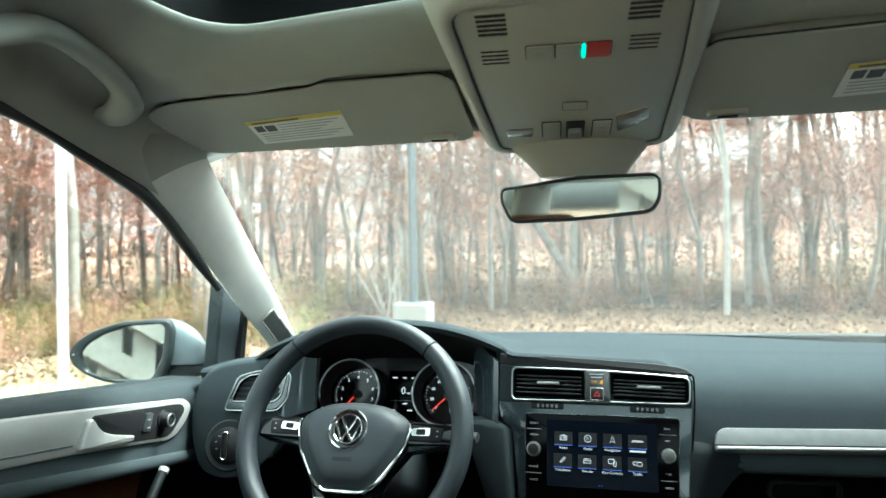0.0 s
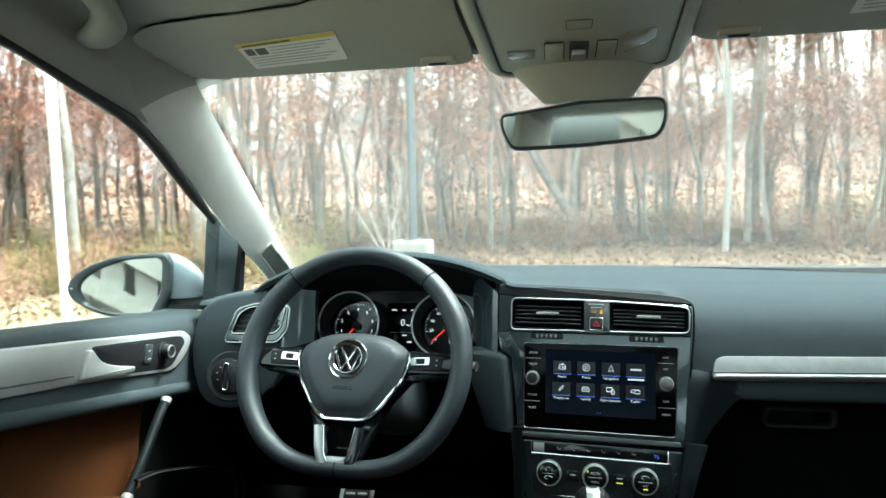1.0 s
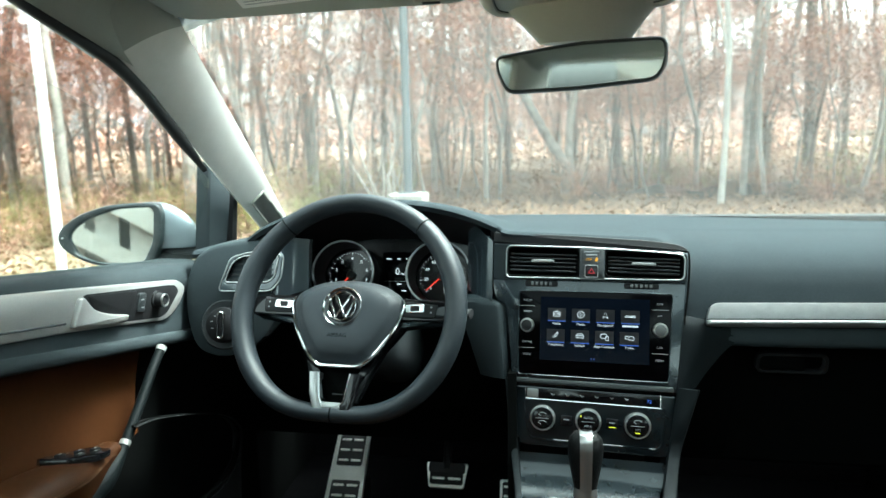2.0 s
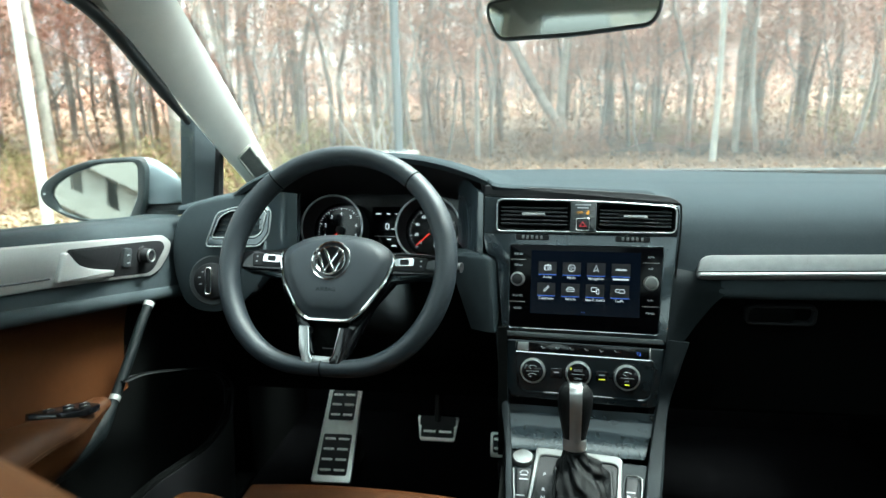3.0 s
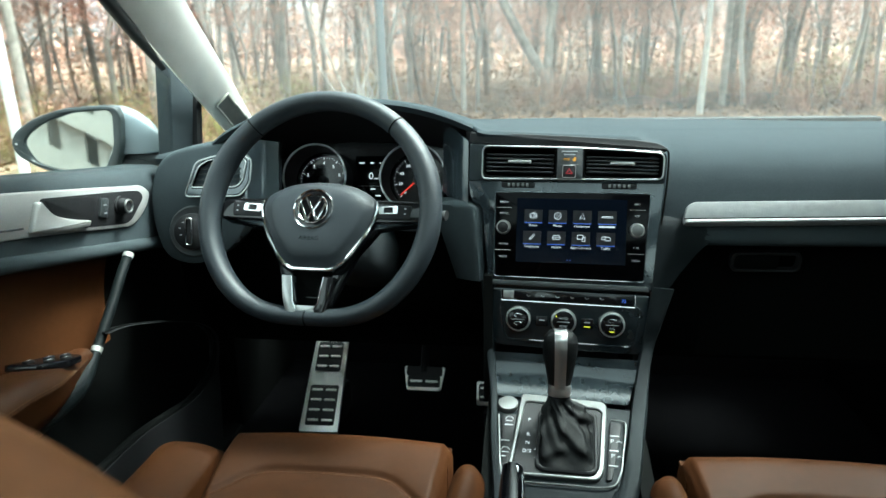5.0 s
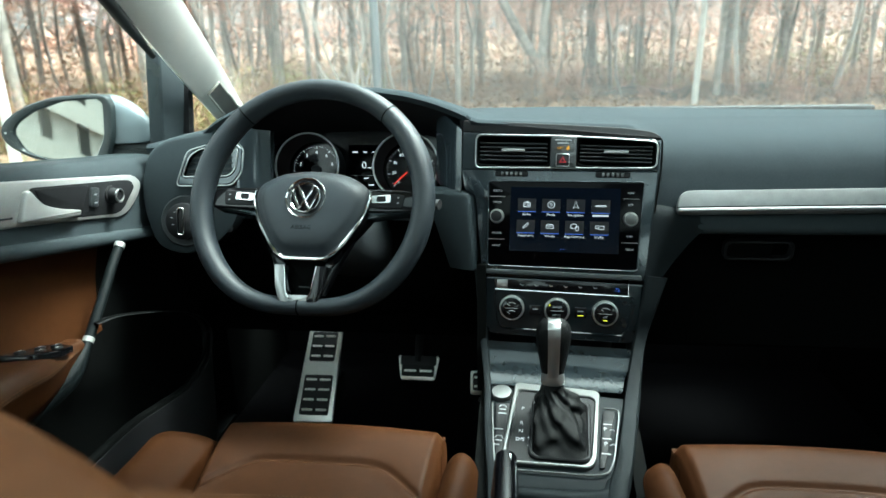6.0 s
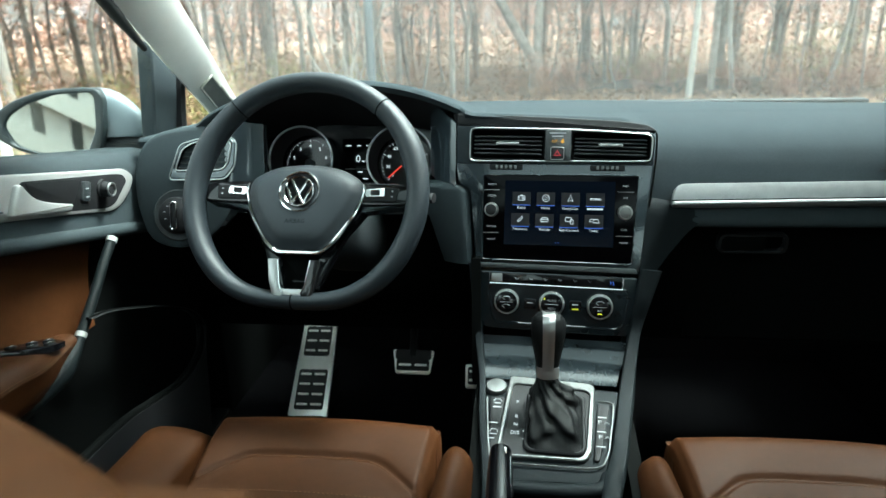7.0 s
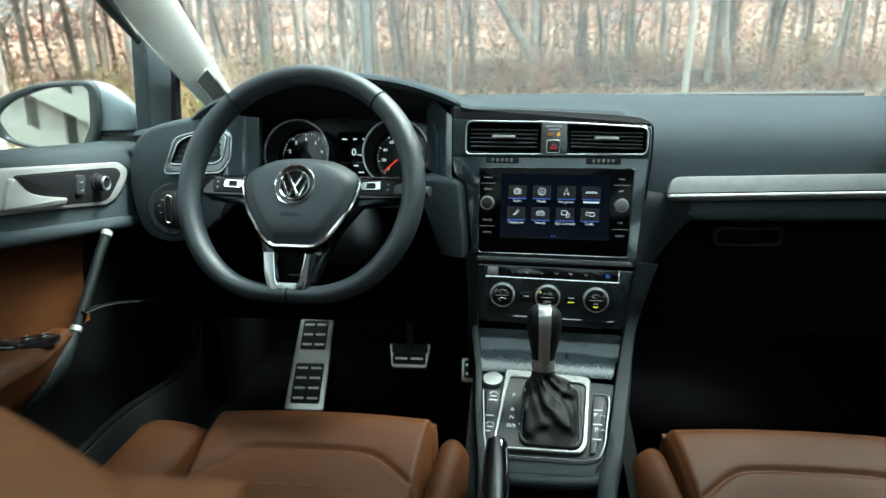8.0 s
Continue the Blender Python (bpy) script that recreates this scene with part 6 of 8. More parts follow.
        return (DX + p[0], y, z0 + p[1])
    bm = bmesh.new()
    slab(bm, arm, 40, 24, (-0.02, 0, -0.01))
    ar = part("armrest", bm, BROWN, dr, "brown leather armrest with a stitched seam", angle=70)
    for off in (0.50, 0.56):
        for k in range(60):
            s = 0.50 + 0.48 * k / 60
            a, b = Vector(arm(s, off)), Vector(arm(s + 0.0048, off))
            bm = bmesh.new()
            tube(bm, [a + Vector((0.0006, 0, 0.0004)), b + Vector((0.0006, 0, 0.0004))], 0.0005, 4)
            part("stitch", bm, STITCH, ar, smooth=False)
    bm = bmesh.new()
    A = axes((-0.714, -0.165, 0.7440), (0, 1, -0.24), (-1, 0, 0.02))
    prism(bm, rounded([(-0.050, 0.030), (-0.032, -0.014), (0.000, -0.032), (0.034, -0.026), (0.034, 0.008)], 0.008), -0.006, 0.0025, A, 0.001)
    keys = part("switch_panel", bm, PIANO, dr, "gloss black window switch panel")
    for dx, dy in ((-0.024, 0.012), (-0.012, -0.009), (0.004, 0.004), (0.008, -0.019), (0.022, -0.007)):
        bm = bmesh.new()
        box(bm, (dx - 0.0075, dy - 0.004, 0.002), (dx + 0.0075, dy + 0.004, 0.0048), A, 0.0015)
        sk = part("switch", bm, BLACK, keys)
        bm = bmesh.new()
        box(bm, (dx - 0.0025, dy - 0.0008, 0.0046), (dx + 0.0025, dy + 0.0008, 0.0052), A)
        part("switch_mark", bm, PRINT, sk, smooth=False)
    # diagonal pull bar with silver ends, running on under the armrest
    bar = spline([(DX + 0.026, 0.046, 0.832), (DX + 0.026, 0.018, 0.806), (DX + 0.027, -0.024, 0.762), (DX + 0.028, -0.078, 0.711), (DX + 0.029, -0.108, 0.692), (DX + 0.031, -0.14, 0.684), (DX + 0.034, -0.187, 0.6815), (DX + 0.038, -0.27, 0.681), (DX + 0.045, -0.60, 0.675), (DX + 0.05, -0.80, 0.67)], 60)
    bm = bmesh.new()
    tube(bm, bar, [0.0078] * 20 + [0.0078 + 0.010 * min(1, (k - 20) / 12) for k in range(20, 61)], 14, flatten=1.0)
    pb = part("pull_bar", bm, BAR, dr, "dark grey diagonal pull bar")
    for i0, i1 in ((0, 1), (19, 20)):
        bm = bmesh.new()
        a, b = bar[i0], bar[i1]
        d = (b - a).normalized()
        tube(bm, [a - d * 0.003, a + d * 0.005], 0.0086, 14)
        part("bar_end", bm, DOOR_SILVER, pb, "bright metal bar end")
    # map pocket: raised lip round a dark hollow
    bm = bmesh.new()
    lip = spline([(DX + 0.034, -0.059, 0.738), (DX + 0.034, -0.01, 0.729), (DX + 0.034, 0.066, 0.703), (DX + 0.034, 0.135, 0.676), (DX + 0.034, 0.192, 0.650), (DX + 0.034, 0.245, 0.617), (DX + 0.034, 0.272, 0.580), (DX + 0.034, 0.262, 0.543), (DX + 0.034, 0.234, 0.519), (DX + 0.036, 0.157, 0.507), (DX + 0.04, 0.047, 0.527), (DX + 0.05, -0.073, 0.551), (DX + 0.06, -0.35, 0.56), (DX + 0.06, -0.7, 0.56)], 60)
    tube(bm, lip, [0.0025 + 0.0055 * smoothstep(26, 40, k) for k in range(61)], 10)
    part("pocket_lip", bm, LOWER, dr, "hard plastic map pocket lip")
    bm = bmesh.new()
    slab(bm, lambda s, t: (lip[round(s * 60)].x - 0.01 * t + 0.01, lip[round(s * 60)].y + 0.012 * t, lip[round(s * 60)].z - (0.006 + 0.24 * smoothstep(0.50, 0.66, s)) * t), 60, 4, (-0.02, 0, 0))
    part("pocket_wall", bm, BLACK, dr)
    # window surround: black seal, dark sail panel with the small fixed pane, glass
    seal = spline([(-0.70, -0.95, 1.385), (-0.688, -0.60, 1.392), (-0.682, -0.31, 1.368), (-0.682, -0.176, 1.333), (-0.683, -0.034, 1.283), (-0.691, 0.084, 1.211), (-0.704, 0.215, 1.126)], 50)
    bm = bmesh.new()
    tube(bm, seal, [0.0105 - 0.005 * smoothstep(44, 50, k) for k in range(51)], 10, flatten=1.0)
    part("door_seal", bm, RUBBER, dr, "black rubber door seal")
    bm = bmesh.new()
    slab(bm, lambda s, t: (mixv((-0.75, 0.285 + 0.085 * s, 0.945), (-0.738, 0.300 + 0.085 * s, 1.140 - 0.035 * s), t)), 4, 8, (-0.03, 0, 0))
    part("sail_panel", bm, SOFT, dr, "dark grey sail panel", bevel=0.004)
    bm = bmesh.new()
    tube(bm, [(-0.745, 0.372, 0.945), (-0.742, 0.395, 1.085)], 0.012, 8)
    part("pane_post", bm, BLACK, dr)
    bm = bmesh.new()
    slab(bm, lambda s, t: mixv(mixv((-0.79, -0.85, 0.95), (-0.79, 0.30, 0.94), s), mixv((-0.70, -0.85, 1.40), (-0.735, 0.29, 1.09), s ** 1.2) + Vector((0, 0, 0.055 * math.sin(math.pi * s * 0.9))), t), 12, 8, (-0.004, 0, 0))
    wg = part("window_pane", bm, GLASS, dr, "clear door window glass")
    wg.visible_shadow = False
    # outer skin
    bm = bmesh.new()
    slab(bm, lambda s, t: (-0.83 - 0.06 * math.sin(math.pi * min(1, t * 1.1)), -0.85 + 1.27 * s, 0.955 - 0.70 * t - 0.03 * s), 10, 10, (0.01, 0, 0))
    part("outer_skin", bm, PAINT, dr, "silver painted door skin")
    return dr


build_door()
# quarter body behind and ahead of the door, closing the left side
plain("wall_left_rear", (-0.84, -2.25, 0.0), (-0.745, -0.86, 0.97), SOFT, "dark rear side lining", "side lining")
plain("wall_left_front", (-0.80, 0.43, 0.0), (-0.745, 0.80, 0.94), LOWER, "dark footwell side lining", "side lining")
plain("sill_left", (-0.84, -0.86, 0.0), (-0.745, 0.43, 0.28), LOWER, "black door sill", "sill")


def build_wing_mirror():
    wm = thing("wing_mirror", (-0.82, 0.30, 0.95), "silver painted wing mirror in a dark frame", "wing mirror")
    n = Vector((0.27, -0.955, 0.085)).normalized()
    o = Vector((-0.960, 0.288, 0.985))
    M = axes(o, (n.y * -1, n.x, 0), (0, 0.089, 1))
    full = resample(rounded([(-0.114, 0.004), (-0.106, -0.019), (-0.073, -0.044), (-0.029, -0.060), (0.028, -0.066), (0.060, -0.062), (0.081, -0.050), (0.097, -0.008), (0.101, 0.051), (0.091, 0.070), (0.057, 0.073), (-0.011, 0.069), (-0.068, 0.051), (-0.103, 0.026)], 0.02, 5), 96)
    inner = resample(rounded([(-0.089, 0.004), (-0.072, -0.033), (-0.040, -0.051), (0.054, -0.055), (0.076, -0.010), (0.081, 0.052), (0.074, 0.062), (0.011, 0.060), (-0.046, 0.042), (-0.076, 0.023)], 0.012, 5), 96)
    # both outlines start at the pointed end
    first = lambda pts: min(range(len(pts)), key=lambda k: pts[k][0])
    full, inner = full[first(full):] + full[:first(full)], inner[first(inner):] + inner[:first(inner)]
    bm = bmesh.new()
    rings = [flat(full, -0.030, M), flat(full, -0.004, M), flat(shrink(full, 0.003), 0.002, M), flat(shrink(full, 0.007), 0.003, M), flat(shrink(inner, -0.002), 0.0005, M), flat(inner, -0.004, M), flat(inner, -0.010, M)]
    loft(bm, rings, cap0=False, cap1=False)
    part("frame", bm, MIRROR_RIM, wm, "dark grey plastic frame")
    bm = bmesh.new()
    prism(bm, shrink(inner, -0.001), -0.012, -0.006, M)
    part("mirror_glass", bm, MIRROR, wm, "mirror glass")
    bm = bmesh.new()
    loft(bm, [flat([(p[0] * k + 0.02 * (1 - k), p[1] * k + 0.004 * (1 - k)) for p in full], -d, M) for d, k in ((0.026, 1.004), (0.036, 1.005), (0.055, 0.95), (0.075, 0.82), (0.090, 0.58), (0.095, 0.25))], cap0=False)
    part("housing", bm, PAINT, wm, "silver painted housing")
    # the silver cheek that rounds towards the cabin, over the dark foot
    cheek = rounded([(0.040, -0.026), (0.168, -0.027), (0.160, 0.015), (0.140, 0.045), (0.108, 0.067), (0.082, 0.0725), (0.040, 0.0735)], [0.004, 0.008, 0.03, 0.03, 0.03, 0.03, 0.01], 6)
    bm = bmesh.new()
    loft(bm, [flat([((p[0] - 0.06) * k + 0.06, (p[1] + 0.026) * k - 0.026) for p in cheek], z, M) for z, k in ((-0.085, 0.80), (-0.055, 0.97), (-0.040, 1.0), (-0.031, 0.985), (-0.024, 0.94), (-0.0185, 0.86), (-0.015, 0.72), (-0.013, 0.50))])
    part("inner_cheek", bm, PAINT, wm, "silver painted inner cheek", angle=70)
    foot = rounded([(0.042, -0.063), (0.088, -0.062), (0.168, -0.050), (0.168, -0.0275), (0.042, -0.0265)], [0.01, 0.01, 0.006, 0.003, 0.003], 5)
    bm = bmesh.new()
    prism(bm, foot, -0.080, -0.024, M, 0.006)
    part("foot", bm, HARD, wm, "dark mirror foot")
    bm = bmesh.new()
    prism(bm, circle(0.0022, -0.101, 0.003, 12), 0.001, 0.0042, M)
    part("warning_lamp", bm, PRINT, wm, smooth=False)


MIRROR_RIM = material("mirror_rim_plastic", (0.020, 0.026, 0.028), 0.35, spread=0.12, scale=150, bump=0.1, bump_scale=900)
build_wing_mirror()

# ---- pedals ----
def pedal(name, label, M, w0, w1, h, slots, thick=0.008, rim=0.022):
    """A steel-faced pedal with rubber fields and raised steel studs; w0 bottom width, w1 top width."""
    pd = thing(name, M @ Vector((0, -h / 2, 0)), label, "pedal")
    bm = bmesh.new()
    pts = rounded([(-w0 / 2, -h / 2), (w0 / 2, -h / 2), (w1 / 2, h / 2), (-w1 / 2, h / 2)], 0.006)
    prism(bm, pts, -thick, 0.0, M, 0.002)
    part("steel_plate", bm, STEEL, pd, "brushed steel plate")
    for y0, y1, rows in slots:
        wl = w0 + (w1 - w0) * ((y0 + y1) / 2 + h / 2) / h - rim
        bm = bmesh.new()
        prism(bm, rrect(wl, y1 - y0, 0.005, 0, (y0 + y1) / 2), -0.002, 0.0018, M, 0.001)
        fld = part("rubber_field", bm, RUBBER, pd, "black rubber field")
        for r in range(rows):
            y = y0 + (y1 - y0) * (r + 0.5) / rows
            for sx in (-1, 1):
                bm = bmesh.new()
                prism(bm, rrect(wl * 0.38, 0.0055, 0.002, sx * wl * 0.24, y), 0.001, 0.0034, M, 0.001)
                part("stud", bm, STEEL, fld)
    return pd


fr = pedal("footrest", "brushed steel footrest with black rubber fields", axes((-0.5365, 0.455, 0.3845), (1, 0.03, 0.0), (-0.013, 0.1755, 0.155)), 0.094, 0.083, 0.235, ((-0.102, -0.004, 4), (0.031, 0.108, 3)))
bm = bmesh.new()
box(bm, (-0.565, 0.43, 0.262), (-0.505, 0.56, 0.345), edge=0.008)
part("mount", bm, LOWER, fr)
# the plain black upper field stands in for shade on the pedal's top half
br = pedal("brake_pedal", "steel-trimmed brake pedal with black rubber pad, upper half blacked for shade", axes((-0.288, 0.412, 0.432), (1, 0, 0), (0, 0.6, 0.8)), 0.078, 0.096, 0.055, ((-0.0195, 0.0060, 1), (0.0050, 0.0276, 0)), rim=0.010)
bm = bmesh.new()
tube(bm, [(-0.289, 0.425, 0.44), (-0.289, 0.52, 0.58), (-0.289, 0.66, 0.64), (-0.289, 0.81, 0.64)], 0.010, 8)
part("pedal_arm", bm, BLACK, br)
ac = pedal("accelerator", "steel-trimmed accelerator pedal beside the console", axes((-0.145, 0.43, 0.390), (1, 0, 0), (0, 0.5, 0.85)), 0.05, 0.052, 0.055, ((-0.018, 0.022, 2),), rim=0.012)
bm = bmesh.new()
tube(bm, [(-0.145, 0.44, 0.34), (-0.145, 0.47, 0.28)], 0.010, 8)
part("pedal_arm", bm, BLACK, ac)

# ---- overhead ----
def on_visor(x, y, drop=0.0):
    return Vector((x, y, 1.357 + 0.22 * (0.02 - y) - drop))


VIS = axes((0, 0.02, 1.357), (1, 0, 0), (0, 1, -0.22))      # y runs forward; z up and out of the cabin


def build_visor(name, corners, label_pts, tilt=0.0):
    vz = thing(name, on_visor(corners[0][0], corners[0][1]), "beige vinyl sun visor folded against the headliner", "sun visor", group="sun visors")
    M = VIS @ Matrix.Diagonal((1, 1, -1, 1))
    sc = math.sqrt(1 + 0.22 ** 2)
    pts = rounded([(x, (y - 0.02) * sc) for x, y in corners], [c[2] for c in CORNER_R[:len(corners)]], 7)
    bm = bmesh.new()
    prism(bm, pts, -0.016, 0.0040, M, 0.009)
    part("panel", bm, VISOR, vz, "beige vinyl panel")
    # black tube round the visor, drawn in place of its contact shadow
    bm = bmesh.new()
    tube(bm, [M @ Vector((x, y, -0.0030)) for x, y in shrink(pts, -0.0022)], 0.0036, 6, closed=True)
    part("edge_shadow", bm, RUBBER, vz)
    (ax, ay), (bx, by), (cx_, cy_), (dx, dy) = [(x, (y - 0.02) * sc) for x, y in label_pts]   # rear-left, rear-right, front-right, front-left

    def at(s, t, z=0.0046):
        x = (ax * (1 - s) + bx * s) * (1 - t) + (dx * (1 - s) + cx_ * s) * t
        y = (ay * (1 - s) + by * s) * (1 - t) + (dy * (1 - s) + cy_ * s) * t
        return M @ Vector((x, y, z))
    bm = bmesh.new()
    slab(bm, at, 6, 4, M.to_3x3() @ Vector((0, 0, 0.0006)))
    lb = part("label", bm, LABEL_WHITE, vz, "white and yellow printed warning label", smooth=False)
    bm = bmesh.new()
    slab(bm, lambda s, t: at(s, 0.13 * t, 0.0053), 6, 1, M.to_3x3() @ Vector((0, 0, 0.0004)))
    part("label_head", bm, LABEL_YELLOW, lb, smooth=False)
    for r in range(7):
        t0 = 0.22 + 0.105 * r
        s0, s1 = (0.30 if r < 3 else 0.06), (0.94 - 0.07 * ((r * 5) % 4))
        bm = bmesh.new()
        slab(bm, lambda s, t: at(s0 + (s1 - s0) * s, t0 + 0.03 * t, 0.0053), 2, 1, M.to_3x3() @ Vector((0, 0, 0.0003)))
        part("text_bar", bm, PRINT, lb, smooth=False)
    for s0, s1, t0, t1 in ((0.05, 0.14, 0.20, 0.44), (0.16, 0.27, 0.22, 0.46)):
        bm = bmesh.new()
        slab(bm, lambda s, t: at(s0 + (s1 - s0) * s, t0 + (t1 - t0) * t, 0.0053), 2, 1, M.to_3x3() @ Vector((0, 0, 0.0003)))
        part("label_sign", bm, LABEL_INK, lb, smooth=False)
    bm = bmesh.new()
    slab(bm, lambda s, t: at(0.06 + 0.5 * s, 0.045 + 0.05 * t, 0.0058), 2, 1, M.to_3x3() @ Vector((0, 0, 0.0003)))
    part("text_bar", bm, LABEL_INK, lb, smooth=False)
    return vz, M, sc


CORNER_R = [(0, 0, 0.03), (0, 0, 0.02), (0, 0, 0.02), (0, 0, 0.03), (0, 0, 0.03), (0, 0, 0.03), (0, 0, 0.02)]
v1, VM, VS = build_visor("sun_visor", [(-0.600, 0.004), (-0.180, -0.006), (-0.186, -0.192), (-0.342, -0.186), (-0.36, -0.176), (-0.575, -0.153), (-0.612, -0.125)][::1], [(-0.487, -0.098), (-0.339, -0.121), (-0.347, -0.038), (-0.493, -0.020)])
v2, _, _ = build_visor("sun_visor", [(0.122, -0.040), (0.56, -0.050), (0.57, -0.150), (0.53, -0.190), (0.32, -0.232), (0.30, -0.240), (0.108, -0.222)], [(0.268, -0.168), (0.418, -0.185), (0.425, -0.103), (0.280, -0.085)])
for vz, x0, y0 in ((v1, -0.222, -0.020), (v2, 0.165, -0.058)):
    bm = bmesh.new()
    prism(bm, rrect(0.050, 0.016, 0.006, x0, (y0 - 0.02) * VS), 0.002, 0.012, VM, 0.004)
    clip = part("pivot_clip", bm, ROOF_PLASTIC, vz, "beige plastic clip")
    bm = bmesh.new()
    prism(bm, rrect(0.026, 0.008, 0.003, x0, (y0 - 0.02) * VS), 0.010, 0.0128, VM, 0.001)
    part("clip_slot", bm, BLACK, clip)


def build_overhead():
    oc = thing("overhead_console", on_visor(-0.035, -0.15), "beige plastic overhead console with map lamps, speaker slots and emergency keys", "overhead console")
    M = VM
    Y = lambda y: (y - 0.02) * VS
    base = rounded([(-0.135, Y(0.030)), (0.090, Y(0.020)), (0.082, Y(-0.20)), (0.070, Y(-0.345)), (-0.157, Y(-0.335)), (-0.148, Y(-0.15))][::1], [0.02, 0.02, 0.02, 0.03, 0.03, 0.02])
    if sum((b[0] - a[0]) * (b[1] + a[1]) for a, b in zip(base, base[1:] + base[:1])) > 0:
        base = base[::-1]
    bm = bmesh.new()
    loft(bm, [flat(shrink(base, d), z, M) for d, z in ((-0.034, -0.022), (-0.026, -0.004), (-0.020, 0.006), (-0.013, 0.012), (-0.006, 0.0135), (-0.002, 0.012), (-0.001, -0.01))], cap0=False, cap1=False)
    part("rim", bm, ROOF_PLASTIC, oc)
    bm = bmesh.new()
    prism(bm, base, -0.012, 0.010, M, 0.003)
    part("panel", bm, ROOF_PLASTIC, oc, "beige plastic panel")
    bm = bmesh.new()
    tube(bm, [M @ Vector((x, y, 0.0095)) for x, y in shrink(base, -0.0005)], 0.0010, 5, closed=True)
    part("joint", bm, HARD, oc)
    for x, y, n in ((-0.118, -0.300, 5), (-0.120, -0.237, 4), (0.030, -0.312, 5), (0.036, -0.251, 4)):
        for k in range(n):
            bm = bmesh.new()
            prism(bm, rrect(0.030, 0.0042 if n == 5 else 0.0024, 0.001, x, Y(y) + 0.0085 * (k - n / 2)), 0.0085, 0.0106, M)
            part("speaker_slot", bm, BLACK, oc, smooth=False)
    for x0, x1, mat, nm in ((-0.086, -0.056, ROOF_PLASTIC, "call_key"), (-0.0545, -0.027, ROOF_PLASTIC, "call_key"), (-0.0235, 0.003, RED_BUTTON, "emergency_key")):
        bm = bmesh.new()
        prism(bm, rrect(x1 - x0, 0.029, 0.003, (x0 + x1) / 2, Y(-0.247)), 0.008, 0.013, M, 0.0015)
        key = part(nm, bm, mat, oc, "red emergency key" if mat is RED_BUTTON else "")
        bm = bmesh.new()
        tube(bm, [M @ Vector((x, y, 0.0105)) for x, y in rrect(x1 - x0 + 0.001, 0.030, 0.003, (x0 + x1) / 2, Y(-0.247), 4)], 0.0006, 4, closed=True)
        part("key_gap", bm, BLACK, key)
        if mat is ROOF_PLASTIC:
            bm = bmesh.new()
            prism(bm, rrect(0.008, 0.003, 0.001, (x0 + x1) / 2, Y(-0.247)), 0.0128, 0.0136, M)
            part("key_mark", bm, PRINT, key, smooth=False)
    bm = bmesh.new()
    prism(bm, rrect(0.0032, 0.024, 0.001, -0.0252, Y(-0.247)), 0.010, 0.0142, M, 0.0005)
    part("status_lamp", bm, GREEN_LAMP, oc, "lit green status lamp", smooth=False)
    # map lamps, sunroof switch and rear keys near the mirror
    bm = bmesh.new()
    prism(bm, rrect(0.030, 0.022, 0.002, -0.031, Y(-0.110)), 0.008, 0.0112, M, 0.001)
    sc_ = part("sensor_cover", bm, ROOF_PLASTIC, oc)
    bm = bmesh.new()
    tube(bm, [M @ Vector((px, py, 0.0105)) for px, py in rrect(0.031, 0.023, 0.002, -0.031, Y(-0.110), 4)], 0.0005, 4, closed=True)
    part("cover_gap", bm, HARD, sc_)
    bm = bmesh.new()
    prism(bm, rrect(0.025, 0.056, 0.004, -0.029, Y(-0.036)), 0.009, 0.0118, M, 0.001)
    sr = part("sunroof_switch", bm, HARD, oc, "grey rotary sunroof switch")
    bm = bmesh.new()
    prism(bm, rrect(0.019, 0.026, 0.004, -0.029, Y(-0.030)), 0.011, 0.019, M, 0.003)
    part("switch_grip", bm, SATIN, sr)
    for x in (-0.061, 0.0065):
        bm = bmesh.new()
        prism(bm, rrect(0.024, 0.052, 0.002, x, Y(-0.038)), 0.009, 0.0135, M, 0.0015)
        lk = part("lamp_key", bm, ROOF_PLASTIC, oc, "beige lamp key")
        bm = bmesh.new()
        tube(bm, [M @ Vector((px, py, 0.0108)) for px, py in rrect(0.0252, 0.0532, 0.002, x, Y(-0.038), 4)], 0.0008, 4, closed=True)
        part("key_gap", bm, BLACK, lk)
        for dy in (-0.006, 0.005):
            bm = bmesh.new()
            prism(bm, rrect(0.010, 0.0022, 0.0008, x, Y(-0.038) + dy), 0.013, 0.0140, M)
            part("key_mark", bm, PRINT, lk, smooth=False)
    for pts in ([(-0.124, Y(-0.043)), (-0.085, Y(-0.045)), (-0.088, Y(-0.016)), (-0.123, Y(-0.020))], [(0.022, Y(-0.077)), (0.062, Y(-0.094)), (0.066, Y(-0.064)), (0.049, Y(-0.042)), (0.029, Y(-0.023))]):
        if sum((b[0] - a[0]) * (b[1] + a[1]) for a, b in zip(pts, pts[1:] + pts[:1])) > 0:
            pts = pts[::-1]
        bm = bmesh.new()
        prism(bm, rounded(pts, 0.005), 0.009, 0.0112, M, 0.0006)
        part("map_lamp", bm, LAMP_LENS, oc, "clear map lamp lens, unlit")
    # mirror mount that narrows down along the glass
    bm = bmesh.new()
    rings = []
    for k in range(9):
        s = k / 8
        half = 0.112 - 0.050 * s ** 0.8
        c = Vector((-0.022 + 0.006 * s, 0.032 + 0.01 * s, 1.353 - 0.052 * s))
        rings.append([c + Vector((half * math.cos(2 * math.pi * j / 32), 0.036 * (1 - 0.4 * s) * math.sin(2 * math.pi * j / 32) - 0.008 * s, 0.0)) for j in range(32)])
    loft(bm, rings)
    part("mirror_foot_cover", bm, ROOF_PLASTIC, oc, "beige tapered sensor cover")


